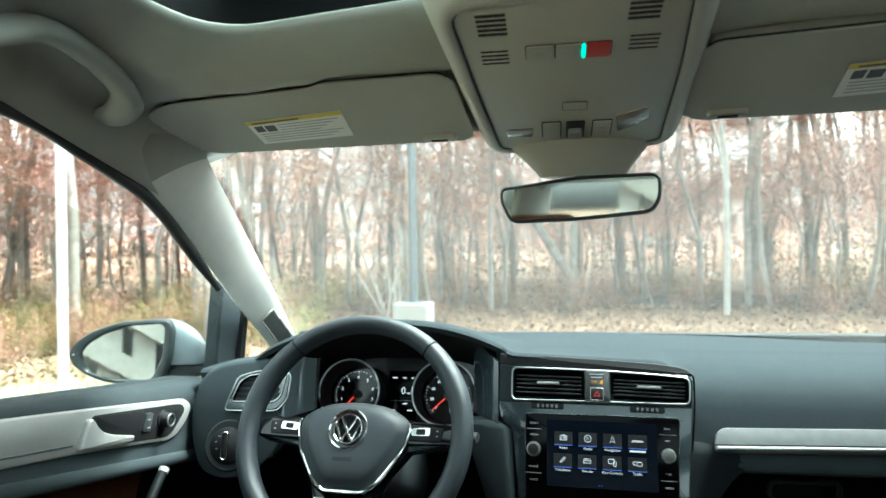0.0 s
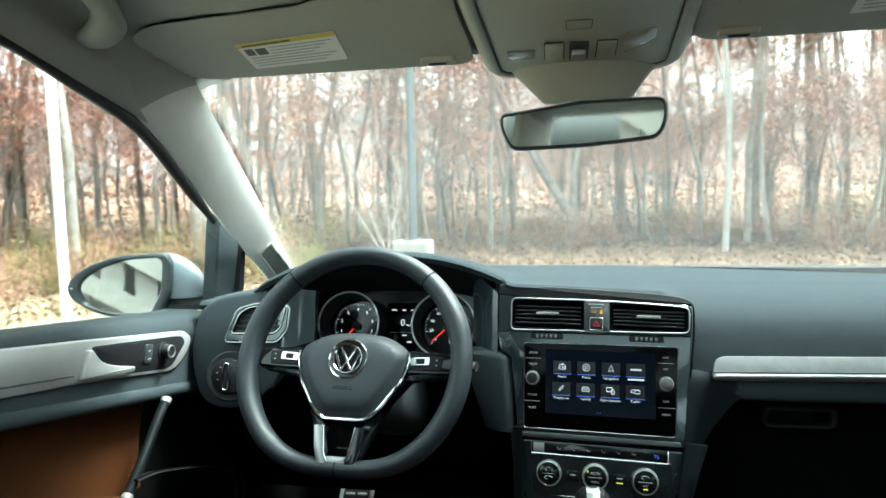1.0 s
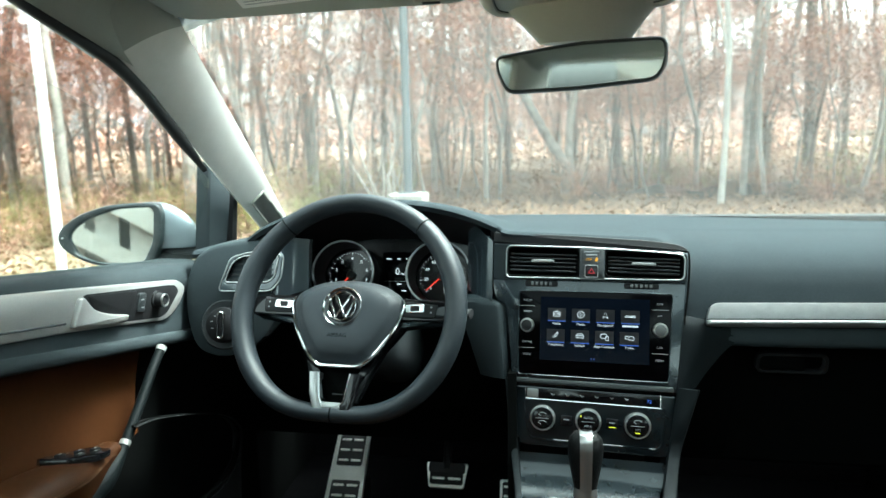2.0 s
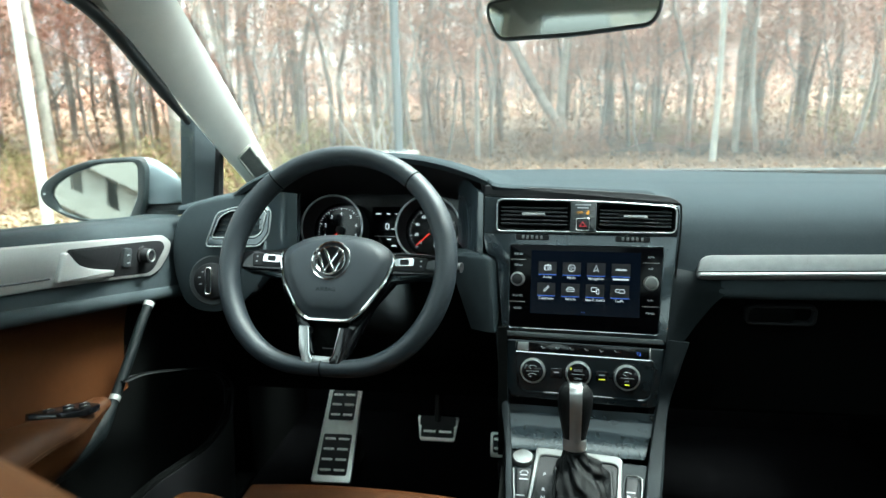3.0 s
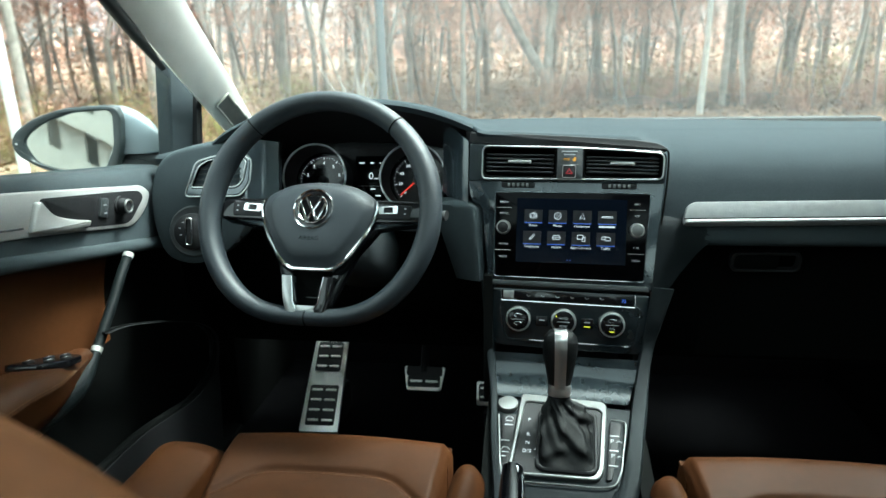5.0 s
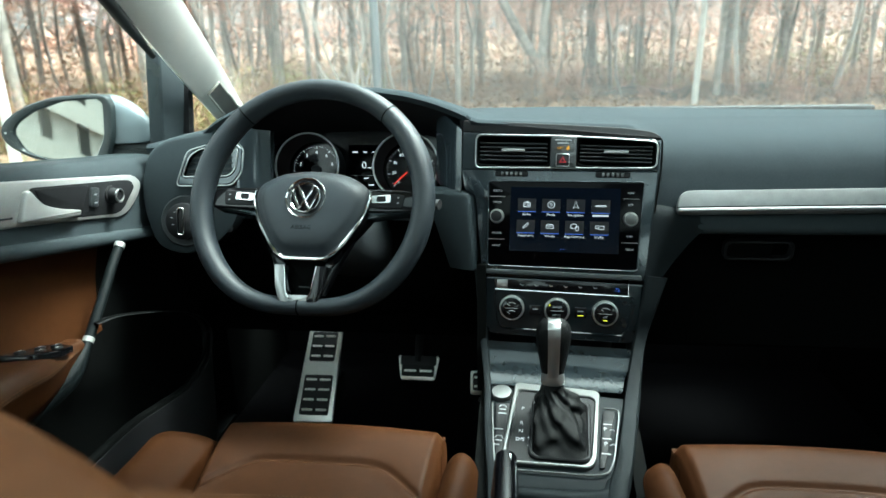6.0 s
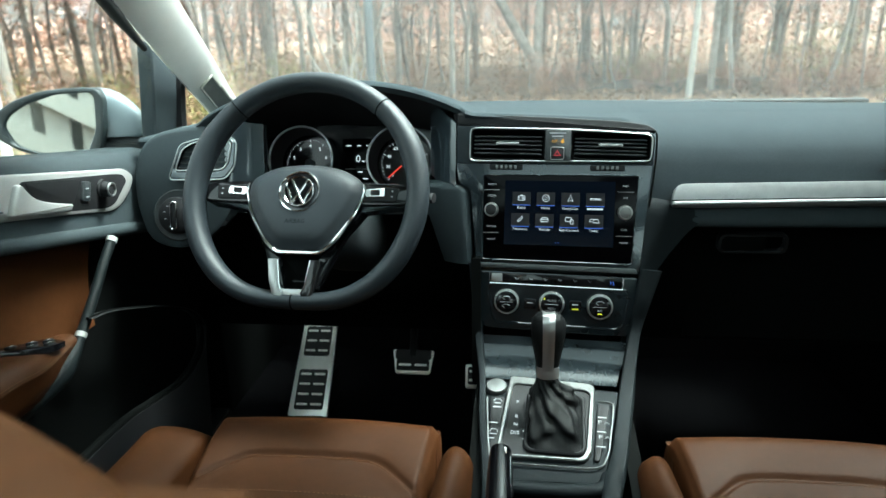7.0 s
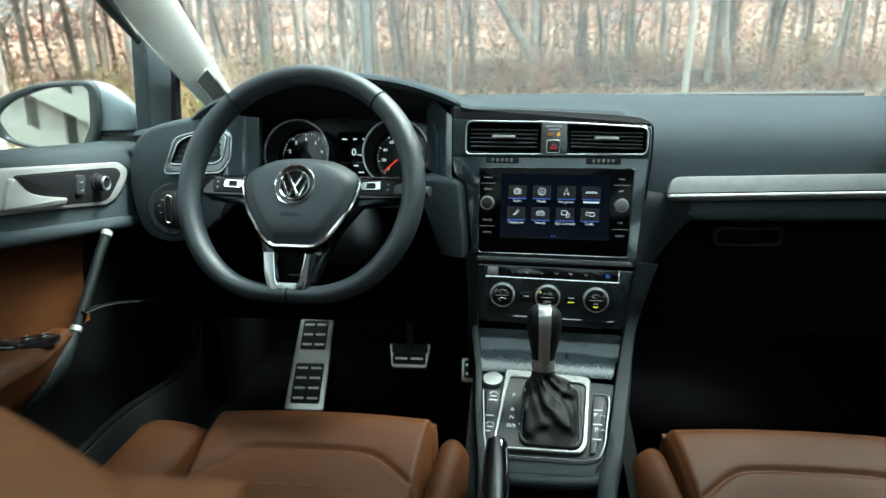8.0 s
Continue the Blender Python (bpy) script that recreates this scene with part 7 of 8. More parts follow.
LAMP_LENS = material("lamp_lens", (0.20, 0.17, 0.14), 0.12, spread=0.05, scale=80, coat=0.8)
build_overhead()


def build_rear_mirror():
    rm = thing("rear_view_mirror", (-0.026, 0.0, 1.30), "grey framed rear view mirror on a short stalk", "rear view mirror")
    n = Vector((-0.13, -0.985, -0.06)).normalized()
    M = axes((-0.025, -0.008, 1.2655), (-n.y, n.x, 0.045), (0, -0.031, 1))
    o = rounded([(-0.100, -0.0275), (0.0, -0.0300), (0.100, -0.0265), (0.112, -0.006), (0.113, 0.026), (0.0, 0.0300), (-0.112, 0.023), (-0.113, 0.004)], 0.014, 6)
    i = shrink(o, 0.0034)
    bm = bmesh.new()
    rings = [flat(o, 0.0, M), flat(shrink(o, -0.002), -0.006, M), flat(shrink(o, 0.003), -0.022, M), flat(shrink(o, 0.016), -0.034, M)]
    loft(bm, rings)
    part("housing", bm, HARD, rm, "dark grey housing")
    bm = bmesh.new()
    band(bm, o, i, -0.004, 0.003, M, 0.0015)
    part("frame", bm, MIRROR_FRAME, rm, "grey-green frame")
    bm = bmesh.new()
    prism(bm, i, -0.002, 0.0008, M)
    part("mirror_glass", bm, MIRROR_DIM, rm, "mirror glass")
    bm = bmesh.new()
    tube(bm, [(-0.020, 0.016, 1.275), (-0.018, 0.03, 1.295), (-0.016, 0.036, 1.312)], [0.012, 0.011, 0.014], 12)
    part("stalk", bm, HARD, rm)


MIRROR_FRAME = material("mirror_frame_plastic", (0.035, 0.042, 0.038), 0.4, spread=0.05, scale=200, bump=0.1, bump_scale=1000)
build_rear_mirror()


def build_grab():
    gb = thing("grab_handle", (-0.60, -0.28, 1.40), "beige plastic grab handle above the door", "grab handle")
    path = spline([(-0.672, -0.150, 1.392), (-0.640, -0.175, 1.380), (-0.606, -0.200, 1.377), (-0.580, -0.220, 1.386), (-0.574, -0.245, 1.405), (-0.575, -0.300, 1.425), (-0.575, -0.364, 1.430), (-0.576, -0.42, 1.409), (-0.58, -0.48, 1.385), (-0.60, -0.53, 1.385), (-0.645, -0.54, 1.39)], 40)
    bm = bmesh.new()
    path = [q + Vector((-0.005, 0, 0)) for q in path]
    tube(bm, path, [0.0185 + 0.003 * math.sin(math.pi * k / 40) for k in range(41)], 16, flatten=0.62, up=(0.4, 0, 1))
    part("bar", bm, GRAB, gb, "beige plastic bar")
    for k in (1, 39):
        bm = bmesh.new()
        tube(bm, [path[k] - (path[k + 1] - path[k - 1]).normalized() * 0.0015, path[k] + (path[k + 1] - path[k - 1]).normalized() * 0.0015], 0.0200, 14, flatten=0.72, up=(0.4, 0, 1))
        part("end_cap", bm, GRAB, gb)


build_grab()

# ---- outside ----
rng = random.Random(7)
ASPHALT = material("asphalt", (0.06, 0.06, 0.062), 0.9, spread=0.3, scale=30, bump=0.8, bump_scale=120)
CONCRETE = material("pale_concrete", (0.34, 0.335, 0.31), 0.85, spread=0.15, scale=12, bump=0.5, bump_scale=60)
WEATHERED = material("weathered_concrete", (0.19, 0.186, 0.172), 0.9, spread=0.25, scale=3, bump=0.5, bump_scale=40)
POLE_GREY = material("galvanised_pole", (0.125, 0.138, 0.15), 0.5, metal=0.3, spread=0.1, scale=30)
POLE_WHITE = material("white_painted_pole", (0.50, 0.50, 0.52), 0.4, spread=0.04, scale=20)
BARK = material("grey_bark", (0.22, 0.195, 0.172), 0.95, spread=0.35, scale=14, bump=1.0, bump_scale=50, second=(0.36, 0.33, 0.30))
BARK_DARK = material("dark_bark", (0.13, 0.108, 0.092), 0.95, spread=0.35, scale=14, bump=1.0, bump_scale=50, second=(0.28, 0.25, 0.22))
BARK_PALE = material("pale_bark", (0.40, 0.385, 0.35), 0.9, spread=0.25, scale=10, bump=0.7, bump_scale=40, second=(0.5, 0.48, 0.44))
TWIG = material("brown_twigs", (0.15, 0.085, 0.06), 0.9, spread=0.35, scale=14, second=(0.25, 0.16, 0.12))
LEAF_RUST = material("rust_leaves", (0.33, 0.155, 0.105), 0.8, spread=0.4, scale=3, second=(0.54, 0.31, 0.235))
LEAF_TAN = material("tan_leaves", (0.24, 0.115, 0.055), 0.8, spread=0.4, scale=3, second=(0.42, 0.235, 0.13))
LEAF_BROWN = material("brown_leaves", (0.17, 0.10, 0.062), 0.8, spread=0.4, scale=3, second=(0.33, 0.215, 0.14))
LEAF_GREEN = material("green_leaves", (0.15, 0.160, 0.045), 0.8, spread=0.4, scale=3, second=(0.29, 0.28, 0.10))
LITTER = material("litter_ground", (0.070, 0.044, 0.028), 0.95, spread=0.5, scale=6, bump=1.0, bump_scale=40, second=(0.135, 0.086, 0.053))
SOIL = material("dark_earth", (0.035, 0.025, 0.019), 0.95, spread=0.5, scale=8, bump=1.0, bump_scale=40, second=(0.075, 0.055, 0.042))
GRASS = material("dry_grass", (0.21, 0.185, 0.105), 0.95, spread=0.35, scale=4, second=(0.35, 0.31, 0.20))


def build_ground():
    bm = bmesh.new()
    xs = [-400, -60, -30, -20, -14, -10, -7, -5, -3, -1, 1, 3, 5, 7, 10, 14, 20, 30, 60, 400]
    ys = [-400, -60, -30, -15, -8, -4, 0, 3, 5, 6, 7, 8, 9, 10, 11, 12, 13, 14, 16, 18, 20, 24, 28, 34, 42, 60, 400]

    def h(x, y):
        k = smoothstep(6, 12, y) + smoothstep(-4.5, -7, x)
        return 0.10 * min(1, k) * (noise.noise(Vector((x * 0.35, y * 0.35, 0))) + 0.1) if abs(x) < 60 and abs(y) < 60 else 0.0
    rows = [[bm.verts.new((x, y, h(x, y) - 0.01)) for y in ys] for x in xs]
    for i in range(len(xs) - 1):
        for j in range(len(ys) - 1):
            bm.faces.new((rows[i][j], rows[i + 1][j], rows[i + 1][j + 1], rows[i][j + 1]))
    tagged(part("ground", bm, LITTER), "woodland ground covered with brown leaf litter", "ground", kind="structure")
    bm = bmesh.new()
    box(bm, (-2.8, -14, -0.2), (7.5, 6.6, 0.015))
    tagged(part("road", bm, ASPHALT, smooth=False), "grey asphalt parking bay", "asphalt", kind="structure")


build_ground()
bm = bmesh.new()
slab(bm, lambda s, t: (-2.82 - 11.2 * s + 0.35 * math.sin(9 * t) * s, -9.0 + 15.5 * t + 0.7 * math.sin(7 * s), 0.012 + 0.05 * noise.noise(Vector((s * 9, t * 12, 2.0)))), 40, 50, (0, 0, -0.12))
tagged(part("ground_verge", bm, GRASS), "short yellow-green lawn beside the parking bay", "lawn", kind="structure")


def leaf(bm, p, r, rnd):
    """One small bent leaf of two triangles each side."""
    a, b = rnd.uniform(0, 6.28), rnd.uniform(-0.9, 0.9)
    u = Vector((math.cos(a), math.sin(a), b)).normalized() * r
    v = Vector((-math.sin(a), math.cos(a), rnd.uniform(-0.6, 0.6))).normalized() * r * 0.55
    q = [bm.verts.new(p - u), bm.verts.new(p + v), bm.verts.new(p + u), bm.verts.new(p - v)]
    bm.faces.new(q)


def limb(bm, a, b, r0, r1, n=6, wob=0.0, rnd=rng, seg=4):
    pts, rs = [], []
    for k in range(seg + 1):
        t = k / seg
        p = mixv(a, b, t)
        if 0 < k < seg:
            p += Vector((rnd.uniform(-wob, wob), rnd.uniform(-wob, wob), 0))
        pts.append(p)
        rs.append(r0 * (1 - t) + r1 * t)
    tube(bm, pts, rs, n, up=(0, 1, 0))
    return pts


def tree_meshes(seed, height, radius, leaves, leaf_r=0.04, low=0.25, lean=1.1):
    """Trunk with limbs and twigs, and a loose crown of single leaves; both as bmeshes standing at the origin."""
    rnd = random.Random(seed)
    trunk, crown = bmesh.new(), bmesh.new()
    top = Vector((rnd.uniform(-lean, lean), rnd.uniform(-lean, lean), height))
    spine = limb(trunk, Vector((0, 0, -0.15)), top, radius, radius * 0.25, 9, 0.16, rnd, 8)
    if rnd.random() < 0.6:                        # a second stem that forks off low
        limb(trunk, spine[1], mixv(spine[1], top, 0.8) + Vector((rnd.uniform(-1.6, 1.6), rnd.uniform(-0.8, 0.8), 0)), radius * 0.55, radius * 0.15, 7, 0.14, rnd, 6)
    tips = []
    for k in range(rnd.randint(11, 16)):
        t = rnd.uniform(low, 0.97)
        i = min(7, int(t * 8))
        base = mixv(spine[i], spine[i + 1], t * 8 - i)
        a = rnd.uniform(0, 6.28)
        ln = (1.25 - t) * height * rnd.uniform(0.16, 0.34)
        end = base + Vector((math.cos(a) * ln, math.sin(a) * ln, ln * rnd.uniform(0.1, 0.9)))
        r = radius * (1 - 0.75 * t) * 0.38
        mid = limb(trunk, base, end, r, r * 0.25, 5, 0.05 * ln, rnd, 4)
        tips.append(end)
        for _ in range(4):
            q = mid[rnd.randint(1, 4)]
            e2 = q + Vector((rnd.uniform(-1, 1), rnd.uniform(-1, 1), rnd.uniform(-0.2, 0.8))) * ln * 0.42
            limb(trunk, q, e2, r * 0.3, r * 0.1, 4, 0.02, rnd, 2)
            tips.append(e2)
    sprays = [(p + Vector((rnd.gauss(0, 0.30), rnd.gauss(0, 0.30), rnd.gauss(0, 0.22))), rnd.uniform(0.06, 0.20)) for p in tips for _ in range(3)]
    for _ in range(leaves):
        p, sp = rnd.choice(sprays)
        leaf(crown, p + Vector((rnd.gauss(0, sp), rnd.gauss(0, sp), rnd.gauss(0, sp * 0.6))), leaf_r * rnd.uniform(0.6, 1.3), rnd)
    return trunk, crown


def make_tree(seed, height, radius, leaves, bark, leafmat, label, low=0.25, leaf_r=0.027):
    t = thing("tree", (0, 0, 0), label, "tree", group="woodland trees")
    a, b = tree_meshes(seed, height, radius, leaves, leaf_r, low)
    part("trunk", a, bark, t)
    part("crown", b, leafmat, t, smooth=False)
    return t


protos = [
    make_tree(1, 15, 0.085, 8500, BARK, LEAF_RUST, "tall bare grey tree with sparse rust leaves", 0.16),
    make_tree(2, 13, 0.055, 13000, BARK, LEAF_RUST, "slender grey tree with sparse rusty foliage", 0.12),
    make_tree(3, 17, 0.120, 5000, BARK_DARK, LEAF_RUST, "tall dark trunk with few remaining leaves", 0.22),
    make_tree(4, 9, 0.040, 11000, BARK_DARK, LEAF_TAN, "young tree with tan autumn leaves", 0.14),
    make_tree(5, 12, 0.062, 1500, BARK_PALE, LEAF_TAN, "slim pale trunk almost bare of leaves", 0.25),
    make_tree(6, 14, 0.068, 7500, BARK_DARK, LEAF_TAN, "dark bare tree with tan leaves", 0.18),
    make_tree(8, 6, 0.025, 9000, BARK, LEAF_RUST, "thin understorey sapling with rust leaves", 0.20, 0.026),
]
used = set()


def build_forked_tree():
    """A stout grey tree whose two stems part near the ground, one leaning far over."""
    t = thing("tree", (0.27, 13.0, 0), "grey tree forked near the ground into two stems", "tree", group="woodland trees")
    rnd = random.Random(31)
    a, b = bmesh.new(), bmesh.new()
    root, tips = Vector((0.30, 13.0, -0.15)), []
    limb(a, root, Vector((0.28, 13.0, 0.75)), 0.150, 0.125, 10, 0.02, rnd, 3)
    for top, r in ((Vector((-4.0, 13.4, 8.2)), 0.105), (Vector((0.80, 13.2, 9.0)), 0.095)):
        pts = limb(a, Vector((0.28, 13.0, 0.55)), top, r, r * 0.4, 9, 0.07, rnd, 9)
        for q in pts[3:]:
            for _ in range(3):
                e = q + Vector((rnd.uniform(-1.3, 1.3), rnd.uniform(-0.9, 0.9), rnd.uniform(0.2, 1.2)))
                tips += limb(a, q, e, 0.022, 0.006, 5, 0.06, rnd, 4)[2:]
    for _ in range(3600):
        leaf(b, rnd.choice(tips) + Vector((rnd.gauss(0, 0.18), rnd.gauss(0, 0.18), rnd.gauss(0, 0.11))), rnd.uniform(0.016, 0.034), rnd)
    part("trunk", a, BARK, t)
    part("crown", b, LEAF_RUST, t, smooth=False)


build_forked_tree()


def plant(k, x, y, turn, scale=1.0):
    m = pose(x, y, -0.02, 0, 0, turn)
    ob = protos[k]
    if k in used:
        ob = copy_thing(ob, m)
    else:
        used.add(k)
        ob.matrix_basis = m
    ob.scale = (scale, scale, scale)
    return ob


# named trunks along the wood's edge, then the wood behind them
for k, x, y, turn, sc in ((4, 2.90, 11.3, 10, 0.95), (4, 4.05, 12.6, 80, 0.8), (2, 1.55, 15.6, 15, 0.9), (0, 4.55, 15.5, 120, 1.15), (2, 6.05, 16.2, 300, 1.1),
                          (4, 6.60, 14.6, 260, 1.0), (1, -1.35, 12.2, 45, 1.0), (1, -4.6, 13.0, 100, 1.0), (0, -5.9, 14.5, 10, 1.0), (1, -3.5, 15.4, 70, 1.1), (4, -6.3, 11.6, 140, 1.0), (3, -9.0, 10.4, 20, 1.0),
                          (6, -2.3, 11.0, 0, 1.0), (6, 5.2, 12.4, 100, 0.9), (6, 7.8, 13.5, 50, 1.1), (6, -7.2, 10.5, 150, 1.0), (6, 1.9, 12.6, 60, 0.8)):
    plant(k, x, y, turn, sc)
count = 0
while count < 165:
    a = radians(rng.uniform(-38, 62))
    d = 13.5 + 26 * rng.random() ** 1.15
    x, y = -math.sin(a) * d, math.cos(a) * d - 0.9
    if a > radians(24):
        d2 = 8.6 + 26 * rng.random()
        x, y = -math.sin(a) * d2, math.cos(a) * d2 - 0.9
    if y < 1.0:
        continue
    plant(rng.choice((0, 1, 1, 1, 3, 3, 3, 3, 5, 6, 6, 6)), x, y, rng.uniform(0, 360), rng.uniform(0.85, 1.3))
    count += 1


# saplings between the trunks carry most of the rust-coloured leaves
for _ in range(85):
    a, d = radians(rng.uniform(-36, 60)), rng.uniform(13.5, 32)
    if a > radians(24):
        d *= 0.8
    plant(rng.choice((6, 6, 6, 3)), -math.sin(a) * d, math.cos(a) * d - 0.9, rng.uniform(0, 360), rng.uniform(0.7, 1.25))


# unseen trees on the bay's other side, added to hold back sky light
for k in range(46):
    a, d = radians(rng.uniform(-128, -40)), rng.uniform(7.5, 16)
    plant(rng.choice((0, 1, 1, 3, 3, 5, 6)), -math.sin(a) * d + 2.0, math.cos(a) * d, rng.uniform(0, 360), rng.uniform(0.9, 1.3))


def build_shrubs():
    """Undergrowth: twiggy bushes with leaves, along the wood's edge."""
    rnd = random.Random(21)
    for mat, label in ((LEAF_TAN, "twiggy tan-leaved woodland undergrowth bush"), (LEAF_GREEN, "low green-leaved woodland undergrowth bush"), (LEAF_RUST, "rust-coloured leafy woodland undergrowth bush")):
        t = thing("bush", (0, 0, 0), label, "bush", group="undergrowth")
        a, b = bmesh.new(), bmesh.new()
        tips = []
        for k in range(10):
            an = rnd.uniform(0, 6.28)
            e = Vector((math.cos(an) * rnd.uniform(0.2, 0.8), math.sin(an) * rnd.uniform(0.2, 0.8), rnd.uniform(0.4, 1.1)))
            pts = limb(a, Vector((0, 0, -0.05)), e, 0.007, 0.003, 4, 0.10, rnd, 3)
            tips += pts[1:]
        for _ in range(1300):
            leaf(b, rnd.choice(tips) + Vector((rnd.gauss(0, 0.14), rnd.gauss(0, 0.14), rnd.gauss(0, 0.12))), rnd.uniform(0.014, 0.030), rnd)
        part("stem_cluster", a, TWIG, t)
        part("foliage", b, mat, t, smooth=False)
        kind = label.split()[1]
        spots = []
        for _ in range(60):
            if kind == "green-leaved" and rnd.random() < 0.1:
                continue
            an = radians(rnd.uniform(12, 60) if kind == "green-leaved" else rnd.uniform(-34, 58))
            d = rnd.uniform(12.5, 20) if an < radians(22) else rnd.uniform(8.2, 13)
            spots.append((-math.sin(an) * d, math.cos(an) * d - 0.9, rnd.uniform(0, 360), rnd.uniform(0.35, 0.85)))
        if kind == "green-leaved":
            spots += [(-4.14, 9.5, 20, 0.8), (-4.35, 9.9, 140, 0.95), (2.26, 15.0, 60, 1.1), (2.6, 14.2, 200, 0.7), (3.1, 14.3, 310, 0.8), (5.9, 14.8, 15, 1.2), (6.8, 15.2, 75, 1.3)]
        first = True
        for x, y, turn, sc in spots:
            ob = t if first else copy_thing(t, pose(x, y, 0, 0, 0, turn))
            if first:
                t.matrix_basis = pose(x, y, 0, 0, 0, turn)
                first = False
            ob.scale = (sc, sc, sc)


build_shrubs()


def build_litter():
    """Fallen leaves and dry grass on the ground: what nobody could count."""
    rnd = random.Random(5)
    bm = bmesh.new()
    for _ in range(26000):
        an, d = radians(rnd.uniform(-40, 45)), 7.2 + 13 * rnd.random() ** 1.3
        p = Vector((-math.sin(an) * d, math.cos(an) * d - 0.9, 0.03 + 0.06 * rnd.random()))
        leaf(bm, p, rnd.uniform(0.025, 0.05), rnd)
    tagged(part("leaf_litter", bm, LEAF_BROWN, smooth=False), "fallen tan and brown leaves on the ground", "leaf litter", kind="stuff")
    bm = bmesh.new()
    for _ in range(15000):
        an, d = radians(rnd.uniform(24, 62)), 4.5 + 5.5 * rnd.random()
        x, y = -math.sin(an) * d, math.cos(an) * d - 0.9
        if x > -2.9:
            continue
        h, a = rnd.uniform(0.03, 0.10), rnd.uniform(0, 6.28)
        w = Vector((math.cos(a), math.sin(a), 0)) * 0.006
        p = Vector((x, y, -0.01))
        tip = p + Vector((rnd.uniform(-0.03, 0.03), rnd.uniform(-0.03, 0.03), h))
        bm.faces.new((bm.verts.new(p - w), bm.verts.new(p + w), bm.verts.new(tip)))
    tagged(part("grass", bm, GRASS, smooth=False), "short yellow-green verge grass", "grass", kind="stuff")
    # far wood: thin trunks and twigs closing the distance
    bm = bmesh.new()
    for _ in range(110):
        an, d = radians(rnd.uniform(-45, 70)), rnd.uniform(38, 60)
        x, y = -math.sin(an) * d, math.cos(an) * d - 0.9
        limb(bm, Vector((x, y, 0)), Vector((x + rnd.uniform(-1, 1), y, rnd.uniform(9, 17))), rnd.uniform(0.1, 0.25), 0.04, 5, 0.2, rnd, 4)
    tagged(part("far_wood", bm, BARK, smooth=False), "distant bare tree trunks", "woods", kind="stuff")
    bm = bmesh.new()
    for _ in range(1600):                          # loose sprays, thinner with height
        an, d = radians(rnd.uniform(-45, 70)), rnd.uniform(32, 58)
        c = Vector((-math.sin(an) * d, math.cos(an) * d - 0.9, abs(rnd.gauss(0, 1)) * (6.5 if rnd.random() < 0.65 else 1.6)))
        size = rnd.uniform(0.3, 1.1)
        for _ in range(70):
            leaf(bm, c + Vector((rnd.gauss(0, size), rnd.gauss(0, size), rnd.gauss(0, size * 0.5))), rnd.uniform(0.05, 0.13), rnd)
    tagged(part("far_foliage", bm, LEAF_RUST, smooth=False), "distant rust and brown foliage", "woods", kind="stuff")
    bm = bmesh.new()
    for _ in range(1500):                          # knee- to head-high growth between the trunks
        an, d = radians(rnd.uniform(-42, 64)), rnd.uniform(17, 40)
        c = Vector((-math.sin(an) * d, math.cos(an) * d - 0.9, abs(rnd.gauss(0, 0.9))))
        size = rnd.uniform(0.2, 0.7)
        for _ in range(45):
            leaf(bm, c + Vector((rnd.gauss(0, size), rnd.gauss(0, size), abs(rnd.gauss(0, size * 0.6)))), rnd.uniform(0.03, 0.075), rnd)
    tagged(part("far_undergrowth", bm, LEAF_BROWN, smooth=False), "brown leafy undergrowth deep in the woods", "undergrowth", kind="stuff")


build_litter()
# a low heap of dark earth at the wood's edge
bm = bmesh.new()
slab(bm, lambda s, t: (3.6 + 3.4 * (s - 0.5) * 2, 13.2 + 0.8 * (t - 0.5) * 2, -0.04 + 0.30 * max(0.0, 1 - (2 * s - 1) ** 2) * max(0.0, 1 - (2 * t - 1) ** 2) * (0.8 + 0.5 * noise.noise(Vector((s * 9, t * 4, 5))))), 40, 12, (0, 0, -0.1))
tagged(part("soil_heap", bm, SOIL), "low heap of dark earth at the wood's edge", "soil heap")


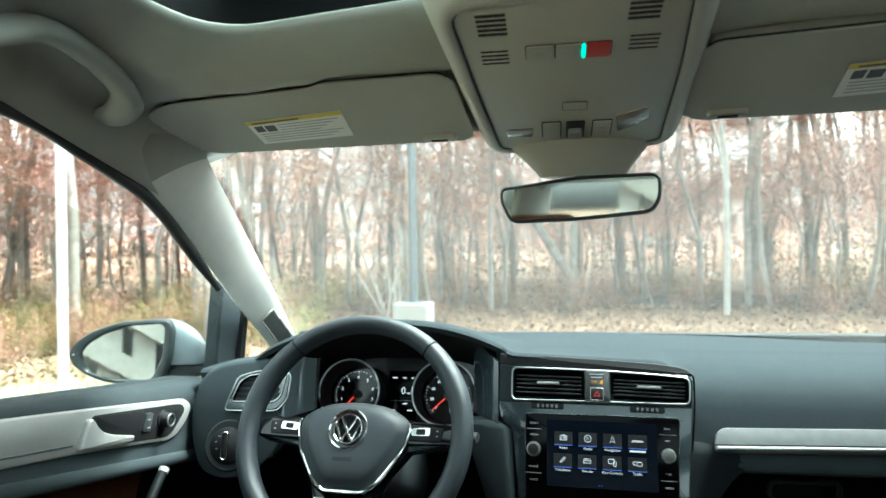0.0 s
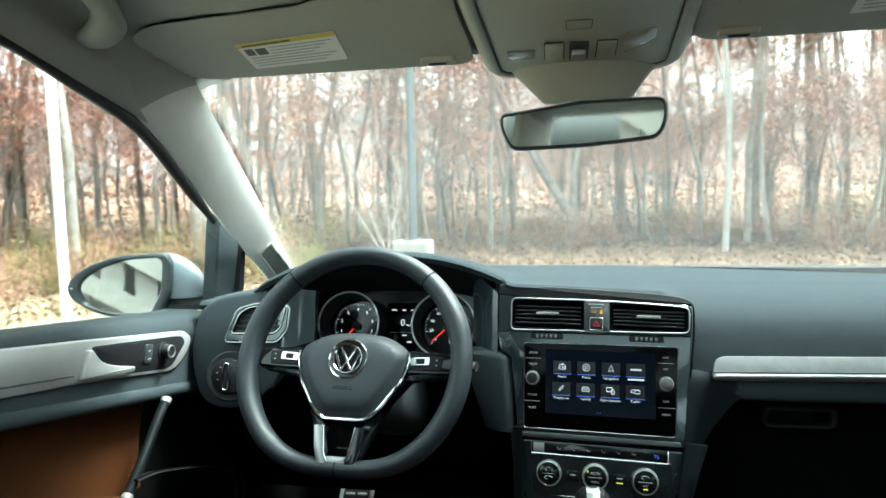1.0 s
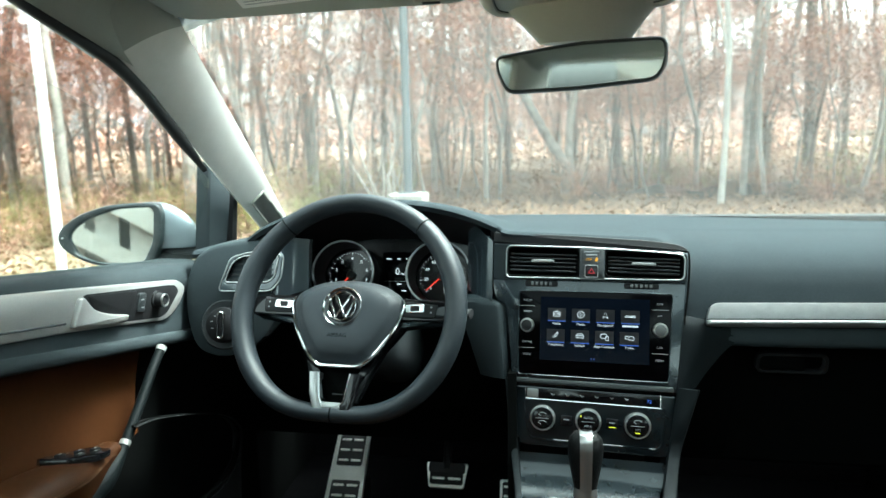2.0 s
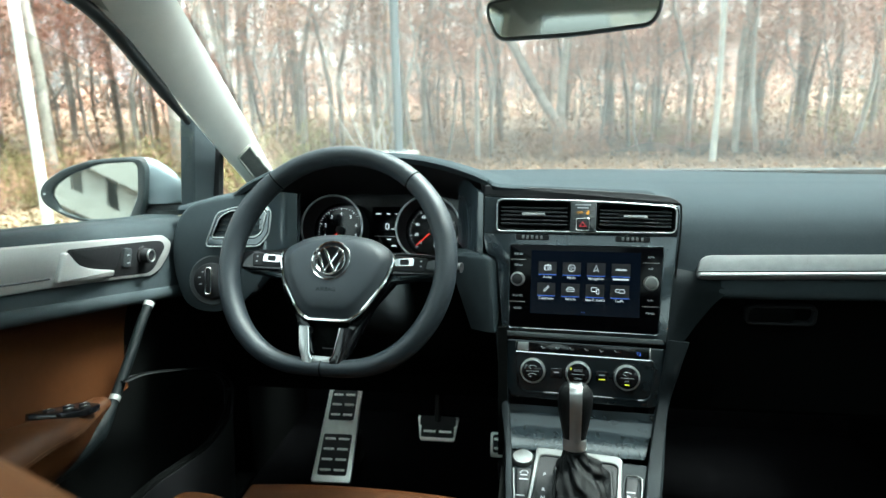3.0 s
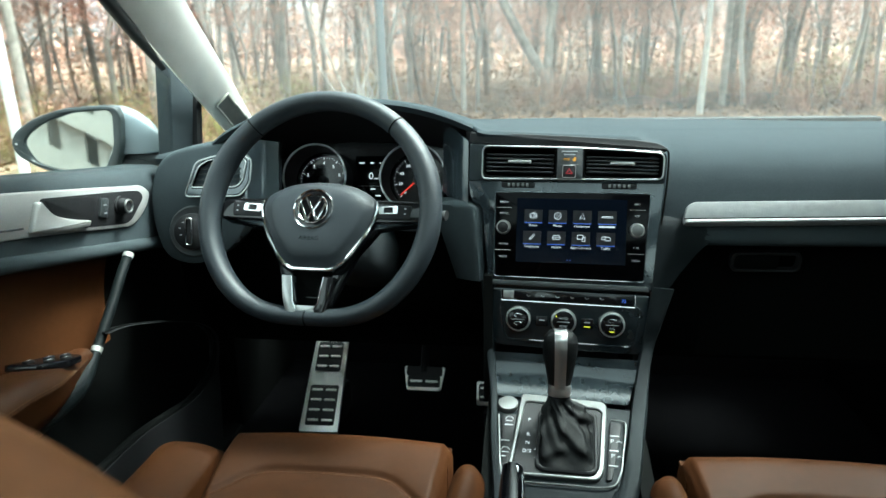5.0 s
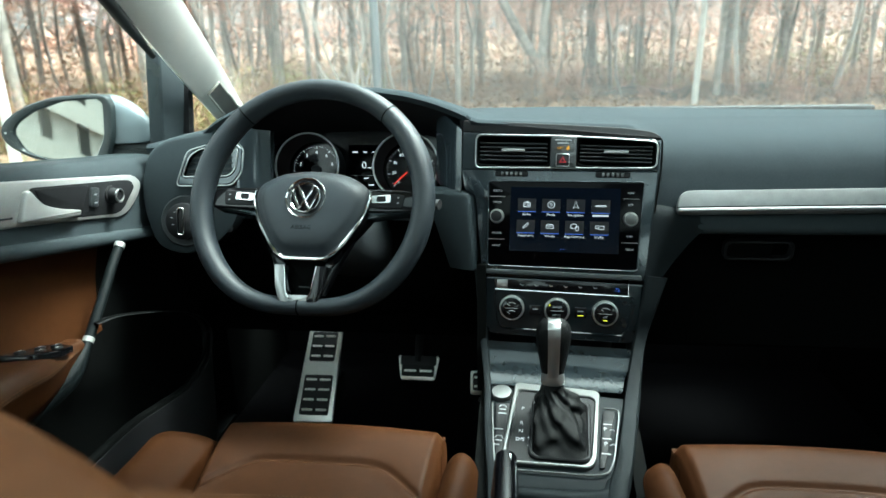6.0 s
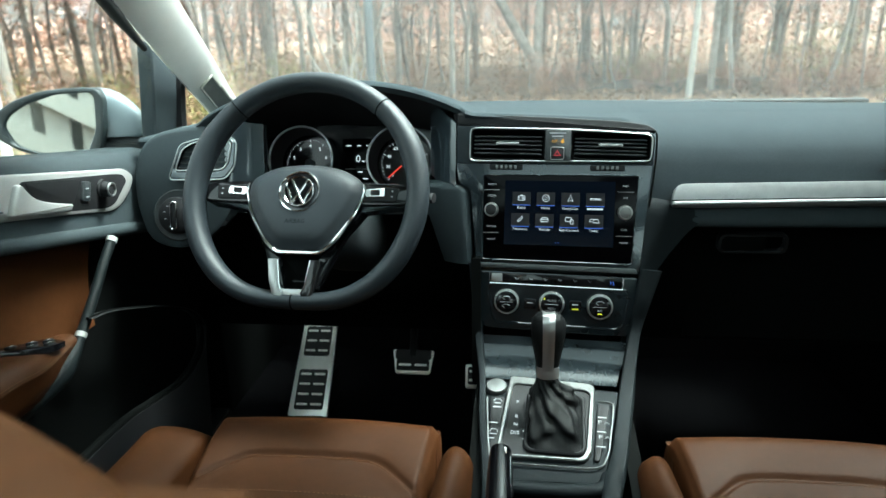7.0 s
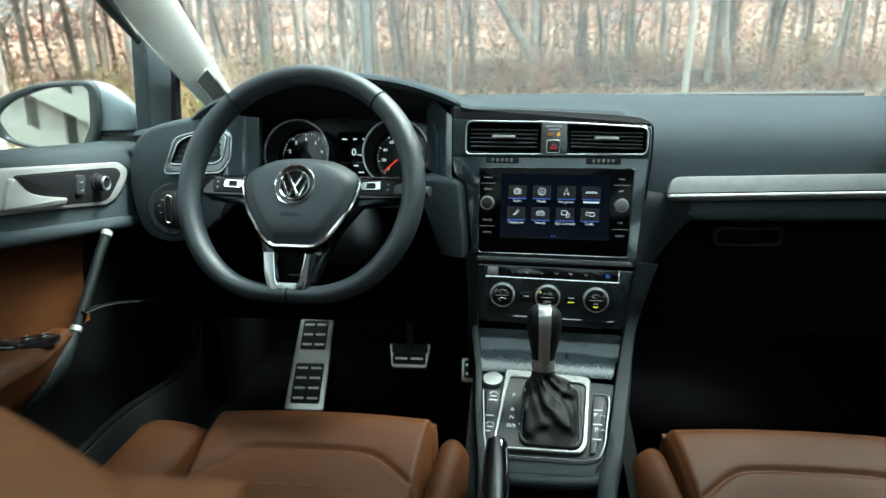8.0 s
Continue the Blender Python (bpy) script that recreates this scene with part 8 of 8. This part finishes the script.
def build_poles():
    lp = thing("lamp_post", (-2.03, 8.0, 0), "grey steel lamp post on a square concrete footing", "lamp post")
    bm = bmesh.new()
    prism(bm, rrect(0.50, 0.50, 0.04), -0.1, 0.48, pose(-2.03, 8.0, 0), 0.02)
    part("footing", bm, CONCRETE, lp, "pale concrete footing", smooth=False)
    bm = bmesh.new()
    tube(bm, [(-2.03, 8.0, 0.45), (-2.03, 8.0, 4), (-2.03, 8.0, 8.5)], [0.062, 0.058, 0.045], 12)
    part("pole", bm, POLE_GREY, lp)
    bm = bmesh.new()
    box(bm, (-2.15, 7.88, 0.475), (-1.91, 8.12, 0.50), edge=0.005)
    part("base_plate", bm, POLE_GREY, lp)
    wp = thing("white_post", (-4.22, 4.0, 0), "white painted steel post standing in grass", "post")
    bm = bmesh.new()
    tube(bm, [(-4.22, 4.0, -0.1), (-4.22, 4.0, 1.2), (-4.22, 4.0, 2.34)], 0.042, 14)
    part("pole", bm, POLE_WHITE, wp)
    bm = bmesh.new()
    box(bm, (-4.44, 3.92, 2.33), (-4.12, 4.08, 2.44), edge=0.01)
    part("cap", bm, POLE_WHITE, wp, "flat white head on the post")
    # bare shrub beside the lamp post
    t = thing("bare_shrub", (-2.5, 8.4, 0), "bare pale multi-stemmed shrub beside a lamp post", "shrub")
    bm = bmesh.new()
    rnd = random.Random(3)
    for k in range(9):
        a = rnd.uniform(0, 6.28)
        e = Vector((-2.45 + math.cos(a) * rnd.uniform(0.3, 1.1), 8.4 + math.sin(a) * 0.5, rnd.uniform(1.0, 2.1)))
        pts = limb(bm, Vector((-2.45, 8.4, -0.05)), e, 0.022, 0.007, 5, 0.06, rnd, 4)
        for q in pts[1:]:
            for _ in range(2):
                limb(bm, q, q + Vector((rnd.uniform(-0.4, 0.4), rnd.uniform(-0.2, 0.2), rnd.uniform(0.1, 0.5))), 0.006, 0.003, 4, 0.02, rnd, 2)
    part("stem_cluster", bm, BARK, t)


build_poles()


def build_garage():
    """The pale concrete building behind the car that the wing mirror shows."""
    g = thing("parking_structure", (2, -52, 0), "pale concrete parking structure with a sloping ramp and open decks", "building")
    for k in range(7):
        z0 = -9.0 + 3.6 * k
        bm = bmesh.new()
        slab(bm, lambda s, t: (-8.5 + 22 * s, -50.0, z0 + 1.5 * t + 5.0 - 13.0 * s), 4, 1, (0, -0.35, 0))
        part("parapet", bm, WEATHERED, g, smooth=False)
        bm = bmesh.new()
        slab(bm, lambda s, t: (-8.5 + 22 * s, -50.4 - 14 * t, z0 + 5.1 - 13.0 * s), 4, 1, (0, 0, 0.3))
        part("deck", bm, WEATHERED, g, smooth=False)
    for k in range(10):
        bm = bmesh.new()
        x = -7.7 + 2.2 * k
        box(bm, (x - 0.75, -51.2, -0.1), (x + 0.75, -50.4, 13.0))
        part("column", bm, WEATHERED, g, smooth=False)
    bm = bmesh.new()
    box(bm, (-8.5, -65, -0.1), (13.5, -64.6, 13.5))
    part("back_wall", bm, WEATHERED, g, smooth=False)


build_garage()
